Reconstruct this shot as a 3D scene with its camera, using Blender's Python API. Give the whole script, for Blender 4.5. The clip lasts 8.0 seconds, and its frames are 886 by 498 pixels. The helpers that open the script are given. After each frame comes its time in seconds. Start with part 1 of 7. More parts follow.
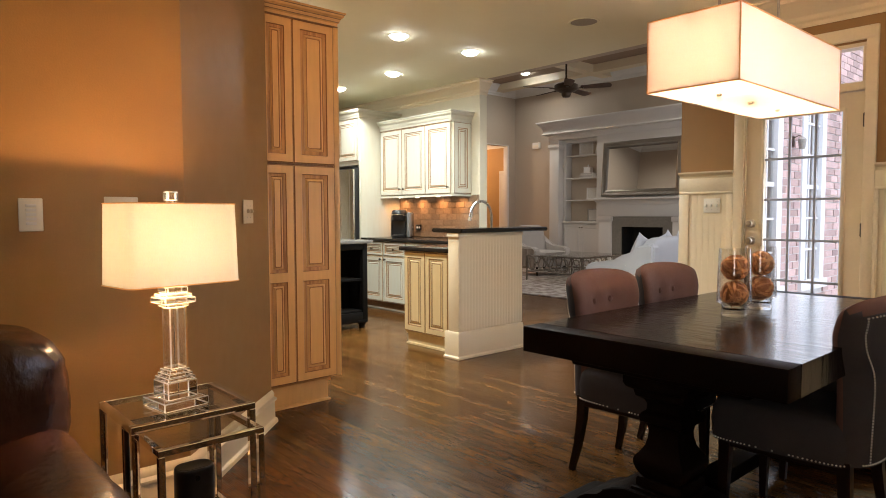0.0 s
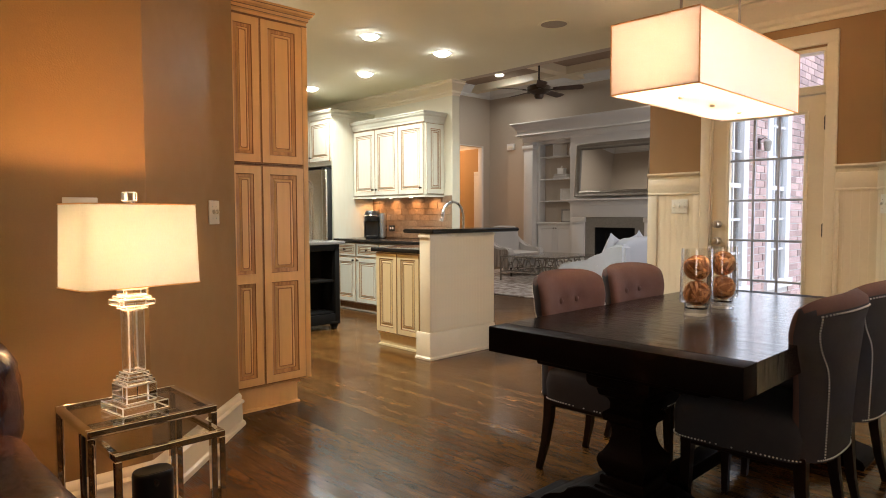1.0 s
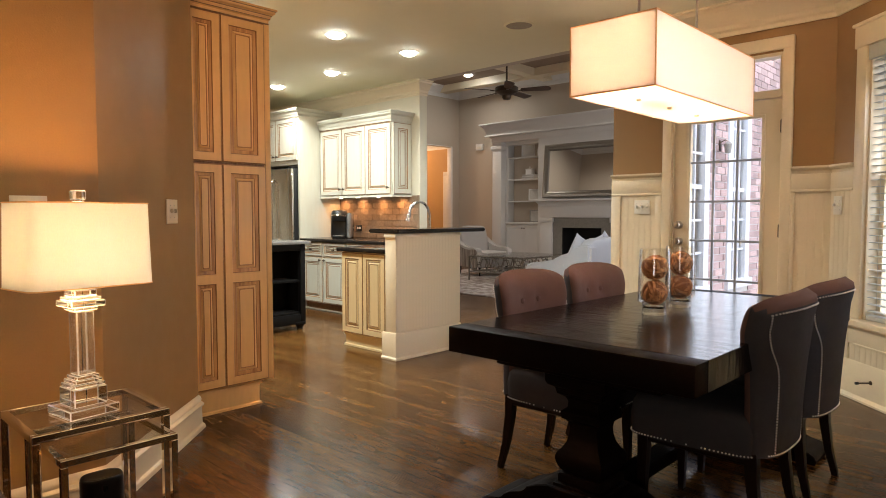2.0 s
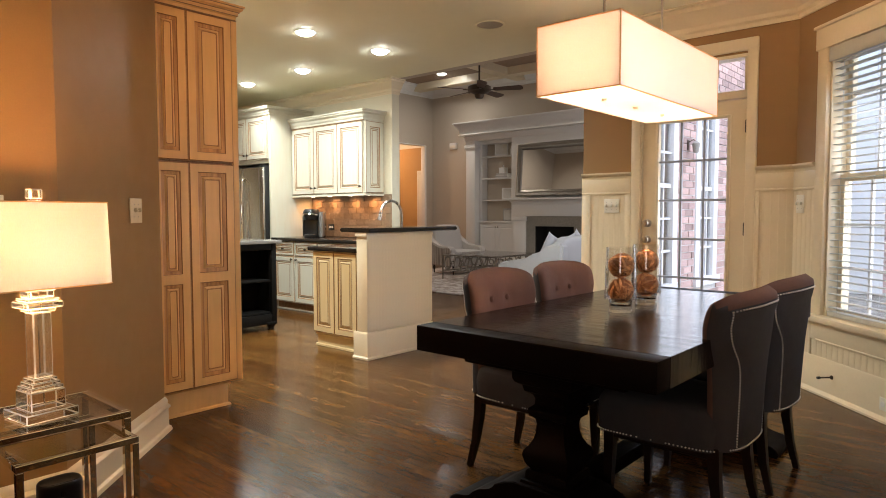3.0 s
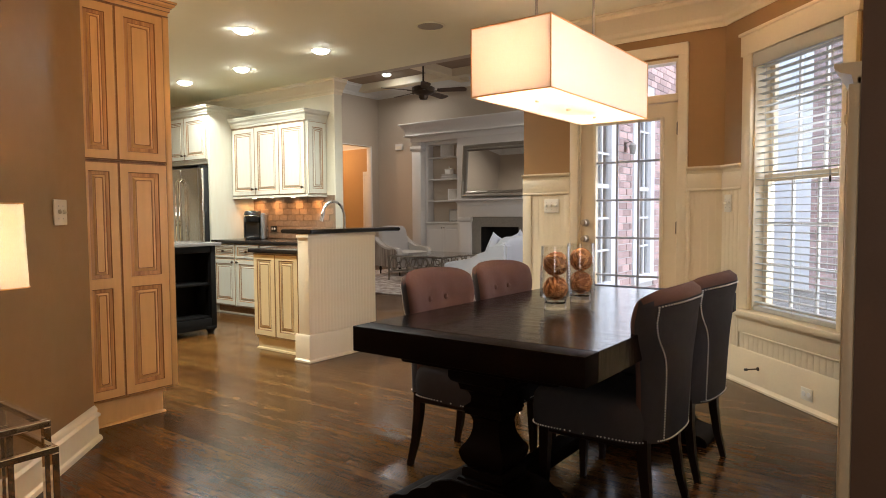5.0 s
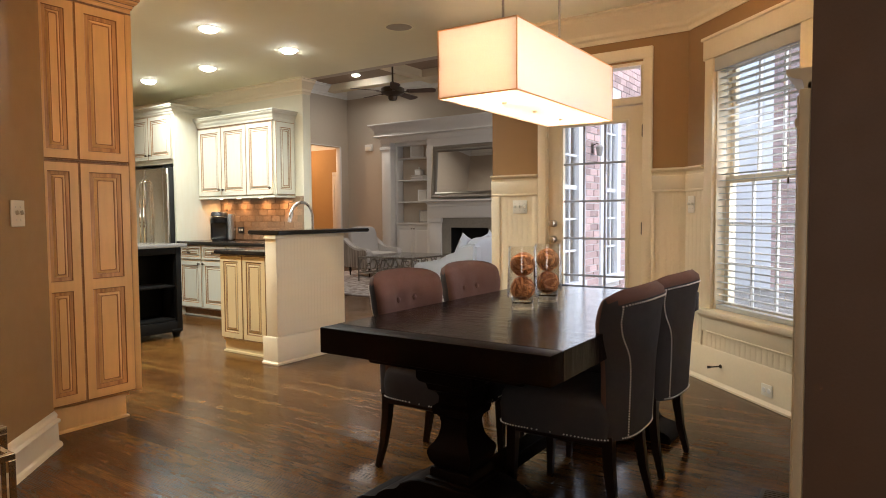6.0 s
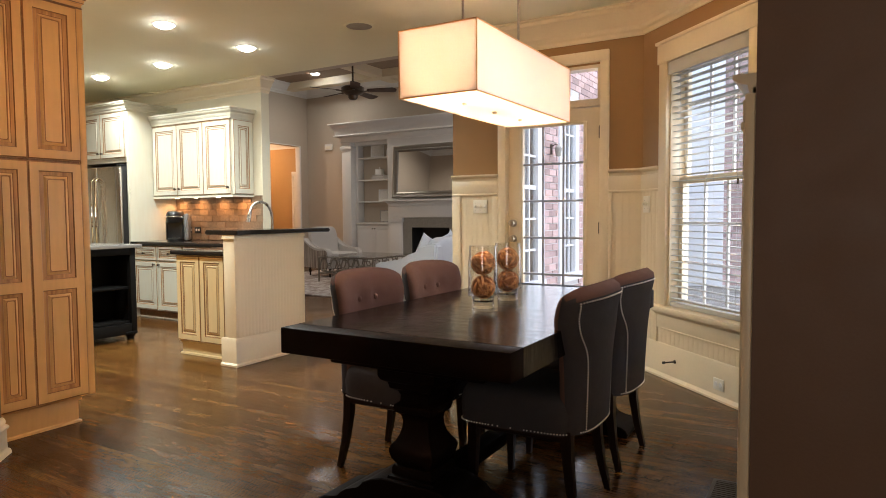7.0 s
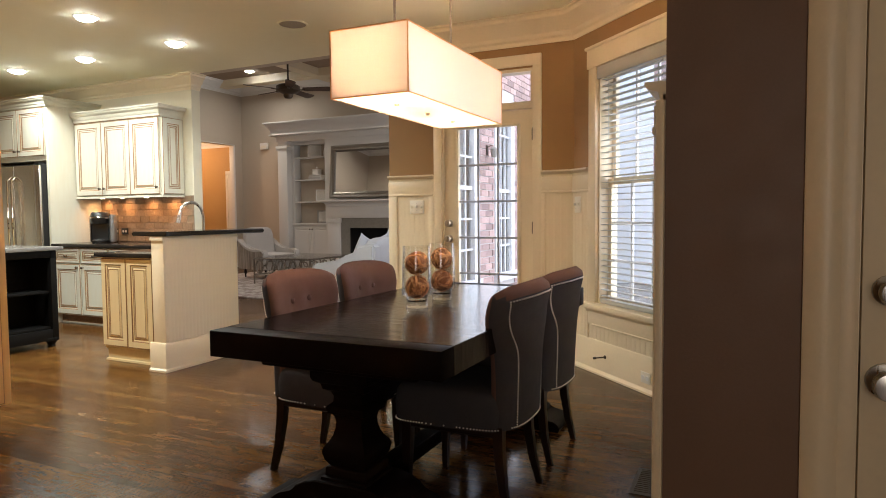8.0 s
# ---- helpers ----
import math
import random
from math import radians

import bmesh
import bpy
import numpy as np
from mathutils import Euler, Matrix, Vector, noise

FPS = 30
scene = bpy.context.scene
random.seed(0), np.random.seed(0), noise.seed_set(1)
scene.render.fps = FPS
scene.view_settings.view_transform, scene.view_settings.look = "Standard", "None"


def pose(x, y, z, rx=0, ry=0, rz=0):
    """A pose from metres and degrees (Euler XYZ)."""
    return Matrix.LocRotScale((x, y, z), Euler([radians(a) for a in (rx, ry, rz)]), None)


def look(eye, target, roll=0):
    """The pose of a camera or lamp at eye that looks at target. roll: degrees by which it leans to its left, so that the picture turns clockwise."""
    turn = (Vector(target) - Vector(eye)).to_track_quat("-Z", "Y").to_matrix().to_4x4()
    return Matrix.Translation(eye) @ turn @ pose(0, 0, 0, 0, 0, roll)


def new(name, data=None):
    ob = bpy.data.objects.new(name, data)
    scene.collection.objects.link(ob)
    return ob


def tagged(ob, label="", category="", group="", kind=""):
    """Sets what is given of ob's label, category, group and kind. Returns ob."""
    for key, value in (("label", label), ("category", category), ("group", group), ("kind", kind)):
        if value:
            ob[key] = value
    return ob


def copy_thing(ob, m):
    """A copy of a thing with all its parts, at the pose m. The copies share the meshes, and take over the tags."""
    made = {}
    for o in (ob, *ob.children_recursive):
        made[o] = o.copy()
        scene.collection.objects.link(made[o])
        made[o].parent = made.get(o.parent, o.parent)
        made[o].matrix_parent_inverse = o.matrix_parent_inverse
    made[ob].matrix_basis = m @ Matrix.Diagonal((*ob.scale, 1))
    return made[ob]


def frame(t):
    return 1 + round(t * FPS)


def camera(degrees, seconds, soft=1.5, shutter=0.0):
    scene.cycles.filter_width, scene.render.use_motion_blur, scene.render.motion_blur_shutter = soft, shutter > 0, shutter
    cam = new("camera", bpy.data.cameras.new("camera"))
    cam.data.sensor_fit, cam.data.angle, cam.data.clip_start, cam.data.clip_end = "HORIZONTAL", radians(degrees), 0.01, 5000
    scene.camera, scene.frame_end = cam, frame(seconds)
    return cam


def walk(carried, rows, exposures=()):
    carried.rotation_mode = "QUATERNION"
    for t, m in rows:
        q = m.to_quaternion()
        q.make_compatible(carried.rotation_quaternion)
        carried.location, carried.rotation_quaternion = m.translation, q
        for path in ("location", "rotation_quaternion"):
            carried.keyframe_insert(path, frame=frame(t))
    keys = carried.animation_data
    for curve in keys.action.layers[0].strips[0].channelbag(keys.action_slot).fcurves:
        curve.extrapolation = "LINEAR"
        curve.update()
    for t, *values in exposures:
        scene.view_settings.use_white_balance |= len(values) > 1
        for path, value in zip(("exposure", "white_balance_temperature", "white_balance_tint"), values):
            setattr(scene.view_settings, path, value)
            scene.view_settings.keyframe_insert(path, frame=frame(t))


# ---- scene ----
cam = camera(69.0, 8.0, 0.95)
PATH = [
    (0, (0.082, 0.069, 1.198), (1.412, 1.559, 1.091), -0.2),
    (0.5, (0.099, 0.049, 1.199), (1.458, 1.513, 1.094), -0.2),
    (1, (0.113, 0.038, 1.198), (1.496, 1.479, 1.093), -0.2),
    (1.5, (0.13, 0.024, 1.198), (1.545, 1.433, 1.094), -0.1),
    (3, (0.167, -0.011, 1.198), (1.665, 1.309, 1.089), -0.1),
    (3.5, (0.174, -0.021, 1.196), (1.693, 1.276, 1.089), -0.2),
    (4, (0.183, -0.033, 1.193), (1.722, 1.24, 1.088), -0.2),
    (4.5, (0.189, -0.046, 1.193), (1.759, 1.189, 1.087), -0.3),
    (6, (0.194, -0.071, 1.193), (1.845, 1.052, 1.089), -0.4),
    (6.5, (0.187, -0.075, 1.192), (1.869, 1.003, 1.088), -0.4),
    (7, (0.177, -0.081, 1.191), (1.893, 0.94, 1.086), -0.4),
    (7.5, (0.172, -0.095, 1.189), (1.934, 0.845, 1.082), -0.5),
    (8, (0.173, -0.118, 1.192), (1.977, 0.74, 1.086), -0.5),
]
walk(cam, [(t, look(eye, target, roll)) for t, eye, target, roll in PATH], [(0.0, 2.44, 6310, 14), (8.0, 2.44, 6310, 14)])

# ---------------------------------------------------------------- world and lights
SPOTW = (0.90, 0.97, 0.90)

world = bpy.data.worlds.new("sky")
scene.world = world
world.use_nodes = True
_wn = world.node_tree.nodes
_sky = _wn.new("ShaderNodeTexSky")
_sky.sky_type = "NISHITA"
_sky.sun_disc = False
_sky.sun_elevation = radians(40)
_sky.sun_rotation = radians(160)
_wn["Background"].inputs["Strength"].default_value = 0.12
world.node_tree.links.new(_sky.outputs[0], _wn["Background"].inputs["Color"])


def lamp(name, kind, power, colour, m, **more):
    data = bpy.data.lights.new(name, kind)
    data.energy, data.color = power, colour
    for k, v in more.items():
        setattr(data, k, v)
    ob = new(name, data)
    ob.matrix_world = m
    return ob


lamp("sun", "SUN", 0.6, (1.0, 0.97, 0.93), look((0, 0, 30), (11, 7, 14)), angle=radians(60))
# daylight through the living room windows and the two openings of the nook
lamp("living_window_light", "AREA", 6.9, (0.92, 0.95, 1.0), look((8.6, 2.95, 1.9), (8.8, 9, 1.2)), shape="RECTANGLE", size=4.6, size_y=2.4)
lamp("door_light", "AREA", 0.8, (0.84, 0.90, 1.0), look((5.33, 1.88, 1.25), (3.0, 1.7, 0.6)), shape="RECTANGLE", size=0.55, size_y=1.3)
lamp("bay_window_light", "AREA", 2.1, (0.84, 0.90, 1.0), look((4.86, 0.45, 1.4), (3.8, 1.7, 0.7)), shape="RECTANGLE", size=0.6, size_y=1.6)

# lamp added in an unseen, assumed window to light the chair backs
lamp("nook_side_window_light", "AREA", 0.8, (1.0, 0.97, 0.94), look((2.88, -0.02, 1.68), (2.88, 2.0, 1.2)), shape="RECTANGLE", size=0.95, size_y=1.1)
# fill lamp added for the entry wall, in an unseen west opening
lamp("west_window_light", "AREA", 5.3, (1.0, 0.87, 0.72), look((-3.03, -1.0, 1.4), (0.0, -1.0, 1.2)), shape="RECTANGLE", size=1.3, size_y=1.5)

# ---------------------------------------------------------------- small tools


def put_box(bm, x0, x1, y0, y1, z0, z1, mi=0):
    v = [bm.verts.new((x, y, z)) for z in (z0, z1) for y in (y0, y1) for x in (x0, x1)]
    for q in ((0, 2, 3, 1), (4, 5, 7, 6), (0, 1, 5, 4), (2, 6, 7, 3), (0, 4, 6, 2), (1, 3, 7, 5)):
        bm.faces.new([v[i] for i in q]).material_index = mi
    return v


def box(x0, x1, y0, y1, z0, z1, bev=0.0, seg=2):
    bm = bmesh.new()
    put_box(bm, x0, x1, y0, y1, z0, z1)
    if bev:
        bmesh.ops.bevel(bm, geom=bm.edges[:], offset=bev, segments=seg, profile=0.5, affect="EDGES", clamp_overlap=True)
    return bm


def boxes(rows, bev=0.0):
    bm = bmesh.new()
    for r in rows:
        put_box(bm, *r)
    if bev:
        bmesh.ops.bevel(bm, geom=bm.edges[:], offset=bev, segments=1, profile=0.5, affect="EDGES", clamp_overlap=True)
    return bm


def lathe(profile, n=24, cx=0.0, cy=0.0, square=0.0, ring=False):
    """A body turned round z from rows of radius and height; square flattens it to a rounded square."""
    bm = bmesh.new()
    rings = []
    for r, z in profile:
        row = []
        for i in range(n):
            a = 2 * math.pi * (i + 0.5) / n
            k = r
            if square:
                k = r * ((1 - square) + square / max(abs(math.cos(a)), abs(math.sin(a))))
            row.append(bm.verts.new((cx + k * math.cos(a), cy + k * math.sin(a), z)))
        rings.append(row)
    for a, b in zip(rings, rings[1:] + (rings[:1] if ring else [])):
        for i in range(n):
            bm.faces.new((a[i], a[(i + 1) % n], b[(i + 1) % n], b[i]))
    if ring:
        return bm
    if profile[0][0] > 1e-5:
        bm.faces.new(rings[0][::-1])
    if profile[-1][0] > 1e-5:
        bm.faces.new(rings[-1])
    bmesh.ops.remove_doubles(bm, verts=bm.verts[:], dist=1e-6)
    return bm


def tube(points, r, n=8, bm=None, taper=None, closed=False):
    """A round bar along points; taper gives a radius for each of them."""
    bm = bm or bmesh.new()
    pts = [Vector(p) for p in points]
    rings = []
    up = None
    for i, p in enumerate(pts):
        a = pts[i - 1] if (i or closed) else p
        b = pts[(i + 1) % len(pts)] if (i < len(pts) - 1 or closed) else p
        d = (b - a).normalized()
        if up is None:
            up = d.orthogonal().normalized()
        side = d.cross(up).normalized()
        up = side.cross(d).normalized()
        k = taper[i] if taper else r
        rings.append([bm.verts.new(p + k * (math.cos(2 * math.pi * j / n) * side + math.sin(2 * math.pi * j / n) * up)) for j in range(n)])
    pairs = list(zip(rings, rings[1:])) + ([(rings[-1], rings[0])] if closed else [])
    for a, b in pairs:
        for j in range(n):
            bm.faces.new((a[j], a[(j + 1) % n], b[(j + 1) % n], b[j]))
    if not closed:
        bm.faces.new(rings[0][::-1])
        bm.faces.new(rings[-1])
    return bm


def sweep(profile, path, side=1, bm=None):
    """A moulding: profile rows (out, up) carried along a path in plan, mitred at its corners. side 1: out is to the right of the way."""
    bm = bm or bmesh.new()
    pts = [Vector(p) for p in path]
    rings = []
    for i, p in enumerate(pts):
        d0 = (p - pts[i - 1]).normalized() if i else None
        d1 = (pts[i + 1] - p).normalized() if i < len(pts) - 1 else None
        d0, d1 = d0 or d1, d1 or d0
        n0, n1 = Vector((d0.y, -d0.x, 0)) * side, Vector((d1.y, -d1.x, 0)) * side
        m = (n0 + n1).normalized()
        m = m / max(0.3, m.dot(n0))
        rings.append([bm.verts.new(p + m * o + Vector((0, 0, u))) for o, u in profile])
    k = len(profile)
    for a, b in zip(rings, rings[1:]):
        for j in range(k):
            q = (a[j], a[(j + 1) % k], b[(j + 1) % k], b[j])
            bm.faces.new(q if side < 0 else q[::-1])
    bm.faces.new(rings[0] if side > 0 else rings[0][::-1])
    bm.faces.new(rings[-1][::-1] if side > 0 else rings[-1])
    return bm


def prism(outline, z0, z1, bm=None):
    bm = bm or bmesh.new()
    lo = [bm.verts.new((x, y, z0)) for x, y in outline]
    hi = [bm.verts.new((x, y, z1)) for x, y in outline]
    bm.faces.new(lo[::-1])
    bm.faces.new(hi)
    for i in range(len(lo)):
        j = (i + 1) % len(lo)
        bm.faces.new((lo[i], lo[j], hi[j], hi[i]))
    return bm


def moved(bm, m):
    bm.transform(m)
    return bm


def mesh_of(name, bm, mats, smooth=35):
    me = bpy.data.meshes.new(name)
    bmesh.ops.recalc_face_normals(bm, faces=bm.faces[:])
    bm.to_mesh(me)
    bm.free()
    for m in mats if isinstance(mats, (list, tuple)) else [mats]:
        me.materials.append(m)
    if smooth:
        me.polygons.foreach_set("use_smooth", [True] * len(me.polygons))
        me.set_sharp_from_angle(angle=radians(smooth))
    return me


def part(name, bm, mat, parent=None, label="", smooth=35):
    ob = new(name, mesh_of(name, bm, mat, smooth))
    ob.parent = parent
    if label:
        tagged(ob, label)
    return ob


def thing(name, label, category, m=None, group="", kind=""):
    ob = new(name)
    ob.empty_display_size = 0.1
    ob.matrix_world = m or Matrix()
    return tagged(ob, label, category, group, kind)


def structure(name, bm, mat, label, category, smooth=35):
    return tagged(part(name, bm, mat, None, "", smooth), label, category, "", "structure")


# ---------------------------------------------------------------- materials


def material(name, colour, rough=0.5, metal=0.0, grain=0.0, scale=20.0, second=None, stretch=(1, 1, 1), bump=0.0, coat=0.0, spread=0.0, stain=0.0, **more):
    """Principled surface with fine grain and broad stains in object space; spread varies it from piece to piece."""
    m = bpy.data.materials.new(name)
    m.use_nodes = True
    nt = m.node_tree
    n, l = nt.nodes, nt.links
    p = n["Principled BSDF"]
    p.inputs["Roughness"].default_value, p.inputs["Metallic"].default_value = rough, metal
    p.inputs["Coat Weight"].default_value = coat
    p.inputs["Coat Roughness"].default_value = 0.15
    for k, v in more.items():
        p.inputs[k.replace("_", " ")].default_value = v
    co = n.new("ShaderNodeTexCoord")
    mp = n.new("ShaderNodeMapping")
    mp.inputs["Scale"].default_value = stretch
    l.new(co.outputs["Object"], mp.inputs["Vector"])
    fine = n.new("ShaderNodeTexNoise")
    fine.inputs["Scale"].default_value, fine.inputs["Detail"].default_value = scale, 6
    l.new(mp.outputs[0], fine.inputs["Vector"])
    broad = n.new("ShaderNodeTexNoise")
    broad.inputs["Scale"].default_value, broad.inputs["Detail"].default_value = max(0.6, scale / 14), 3
    l.new(mp.outputs[0], broad.inputs["Vector"])
    mix = n.new("ShaderNodeMix")
    mix.data_type = "RGBA"
    mix.inputs["A"].default_value = (*colour, 1)
    mix.inputs["B"].default_value = (*(second or [c * 0.7 for c in colour]), 1)
    ramp = n.new("ShaderNodeMapRange")
    ramp.inputs["From Min"].default_value, ramp.inputs["From Max"].default_value = 0.38, 0.66
    ramp.inputs["To Max"].default_value = grain
    l.new(fine.outputs["Fac"], ramp.inputs["Value"])
    add = n.new("ShaderNodeMath")
    add.operation = "MULTIPLY_ADD"
    add.inputs[1].default_value = stain
    l.new(broad.outputs["Fac"], add.inputs[0])
    l.new(ramp.outputs[0], add.inputs[2])
    add.use_clamp = True
    l.new(add.outputs[0], mix.inputs["Factor"])
    out = mix.outputs["Result"]
    if spread:
        info = n.new("ShaderNodeObjectInfo")
        geo = n.new("ShaderNodeNewGeometry")
        s = n.new("ShaderNodeMath")
        s.operation = "ADD"
        l.new(info.outputs["Random"], s.inputs[0])
        l.new(geo.outputs["Random Per Island"], s.inputs[1])
        f = n.new("ShaderNodeMath")
        f.operation = "FRACT"
        l.new(s.outputs[0], f.inputs[0])
        far = n.new("ShaderNodeMath")
        far.operation = "MULTIPLY"
        far.inputs[1].default_value = 53.0
        l.new(f.outputs[0], far.inputs[0])
        l.new(far.outputs[0], mp.inputs["Location"])
        r = n.new("ShaderNodeMapRange")
        r.inputs["To Min"].default_value, r.inputs["To Max"].default_value = 1 - spread, 1 + spread
        l.new(f.outputs[0], r.inputs["Value"])
        hsv = n.new("ShaderNodeHueSaturation")
        l.new(r.outputs[0], hsv.inputs["Value"])
        l.new(out, hsv.inputs["Color"])
        out = hsv.outputs["Color"]
    l.new(out, p.inputs["Base Color"])
    rr = n.new("ShaderNodeMapRange")
    rr.inputs["To Min"].default_value, rr.inputs["To Max"].default_value = rough * 0.8, min(1, rough * 1.2)
    l.new(broad.outputs["Fac"], rr.inputs["Value"])
    l.new(rr.outputs[0], p.inputs["Roughness"])
    if bump:
        b = n.new("ShaderNodeBump")
        b.inputs["Strength"].default_value, b.inputs["Distance"].default_value = 1.0, bump
        l.new(fine.outputs["Fac"], b.inputs["Height"])
        l.new(b.outputs[0], p.inputs["Normal"])
    return m


def glowing(name, colour, strength, surface=(0.85, 0.8, 0.7)):
    m = material(name, surface, 0.8, grain=0.2, scale=400)
    p = m.node_tree.nodes["Principled BSDF"]
    p.inputs["Emission Color"].default_value = (*colour, 1)
    p.inputs["Emission Strength"].default_value = strength
    return m


def linen_shade(name, colour, share=0.5):
    """Cloth that lets a lamp shine through: part diffuse, part translucent, with a faint weave."""
    m = bpy.data.materials.new(name)
    m.use_nodes = True
    n, l = m.node_tree.nodes, m.node_tree.links
    n.remove(n["Principled BSDF"])
    d, t, x = n.new("ShaderNodeBsdfDiffuse"), n.new("ShaderNodeBsdfTranslucent"), n.new("ShaderNodeMixShader")
    co, mp, no = n.new("ShaderNodeTexCoord"), n.new("ShaderNodeMapping"), n.new("ShaderNodeTexNoise")
    mp.inputs["Scale"].default_value = (900, 900, 120)
    no.inputs["Scale"].default_value = 1.0
    mix = n.new("ShaderNodeMix")
    mix.data_type = "RGBA"
    mix.inputs["A"].default_value = (*colour, 1)
    mix.inputs["B"].default_value = (*[c * 0.86 for c in colour], 1)
    l.new(co.outputs["Object"], mp.inputs["Vector"])
    l.new(mp.outputs[0], no.inputs["Vector"])
    l.new(no.outputs["Fac"], mix.inputs["Factor"])
    l.new(mix.outputs["Result"], d.inputs["Color"])
    l.new(mix.outputs["Result"], t.inputs["Color"])
    x.inputs[0].default_value = share
    l.new(d.outputs[0], x.inputs[1])
    l.new(t.outputs[0], x.inputs[2])
    l.new(x.outputs[0], n["Material Output"].inputs[0])
    return m


def clear_glass(name, tint=(1, 1, 1), rough=0.0, ior=1.45):
    m = bpy.data.materials.new(name)
    m.use_nodes = True
    p = m.node_tree.nodes["Principled BSDF"]
    p.inputs["Base Color"].default_value = (*tint, 1)
    p.inputs["Roughness"].default_value = rough
    p.inputs["IOR"].default_value = ior
    p.inputs["Transmission Weight"].default_value = 1.0
    return m


def slant_gloss(n, l, base=0.04, bend=5.0):
    """A reflection share that grows at a slant, alike on both faces."""
    w, p, k = n.new("ShaderNodeLayerWeight"), n.new("ShaderNodeMath"), n.new("ShaderNodeMath")
    p.operation, k.operation = "POWER", "MULTIPLY_ADD"
    p.inputs[1].default_value = bend
    k.inputs[1].default_value, k.inputs[2].default_value = 1 - base, base
    l.new(w.outputs["Facing"], p.inputs[0])
    l.new(p.outputs[0], k.inputs[0])
    return k.outputs[0]


def pane_glass(name, tint=(0.96, 0.97, 0.97), base=0.04, bend=5.0, milky=0.0):
    """Thin window glass: mostly clear, with a gloss that grows at a slant."""
    m = bpy.data.materials.new(name)
    m.use_nodes = True
    n, l = m.node_tree.nodes, m.node_tree.links
    n.remove(n["Principled BSDF"])
    t, g, x = n.new("ShaderNodeBsdfTransparent"), n.new("ShaderNodeBsdfGlossy"), n.new("ShaderNodeMixShader")
    g.inputs["Roughness"].default_value = 0.02
    t.inputs["Color"].default_value = (*tint, 1)
    l.new(slant_gloss(n, l, base, bend), x.inputs[0])
    l.new(t.outputs[0], x.inputs[1])
    l.new(g.outputs[0], x.inputs[2])
    l.new(x.outputs[0], n["Material Output"].inputs[0])
    if milky:
        s, y = n.new("ShaderNodeBsdfTranslucent"), n.new("ShaderNodeMixShader")
        s.inputs["Color"].default_value = (1, 0.98, 0.95, 1)
        y.inputs[0].default_value = milky
        l.new(x.outputs[0], y.inputs[1])
        l.new(s.outputs[0], y.inputs[2])
        l.new(y.outputs[0], n["Material Output"].inputs[0])
    return m


PAINT = material("tan_wall_paint", (0.315, 0.172, 0.055), 0.46, grain=0.12, scale=160, bump=0.0006, stain=0.12)
# one even tone for the entry wall, darker than PAINT
TAUPE = material("dark_taupe_entry_wall", (0.150, 0.085, 0.050), 0.55, grain=0.12, scale=160, bump=0.0003, stain=0.12)
PAINT2 = material("grey_wall_paint", (0.53, 0.455, 0.365), 0.65, grain=0.12, scale=160, bump=0.0006, stain=0.1)
KWALL = material("cream_wall_paint", (0.70, 0.65, 0.50), 0.65, grain=0.1, scale=160, bump=0.0006, stain=0.1)
PEACH = material("orange_wall_paint", (0.48, 0.29, 0.11), 0.65, grain=0.1, scale=120, bump=0.0006, stain=0.1)
COFFER = material("taupe_coffer_paint", (0.30, 0.215, 0.15), 0.7, grain=0.1, scale=120, stain=0.1)
CEIL = material("ceiling_paint", (0.92, 0.88, 0.655), 0.75, grain=0.06, scale=140, bump=0.0008, stain=0.1)
TRIM = material("cream_trim_paint", (0.78, 0.665, 0.465), 0.38, grain=0.08, scale=60, bump=0.0003, stain=0.12)
WHITE = material("white_trim_paint", (0.78, 0.77, 0.74), 0.4, grain=0.06, scale=60, stain=0.1)
# one cabinet finish; PANTRY and ENDPAINT carry the warm lamplight in their colour
CAB = material("cream_cabinet_paint", (0.585, 0.575, 0.48), 0.36, grain=0.10, scale=30, stretch=(1, 1, 0.15), second=(0.52, 0.36, 0.17), stain=0.18)
PANTRY = material("cabinet_paint_lamplit", (0.85, 0.50, 0.178), 0.36, grain=0.16, scale=30, stretch=(1, 1, 0.15), second=(0.50, 0.25, 0.075), stain=0.30)
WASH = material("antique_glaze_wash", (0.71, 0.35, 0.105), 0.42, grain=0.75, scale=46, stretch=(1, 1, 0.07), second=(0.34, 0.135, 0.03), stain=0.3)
ENDPAINT = material("cabinet_paint_half_lamplit", (0.76, 0.62, 0.35), 0.36, grain=0.14, scale=30, stretch=(1, 1, 0.15), second=(0.58, 0.38, 0.17), stain=0.22)
PGLAZE = material("amber_glaze", (0.40, 0.17, 0.042), 0.45, grain=0.6, scale=60, second=(0.27, 0.105, 0.024), stain=0.3)
GLAZE = material("brown_glaze", (0.20, 0.082, 0.022), 0.45, grain=0.5, scale=60, second=(0.40, 0.23, 0.10), stain=0.3)


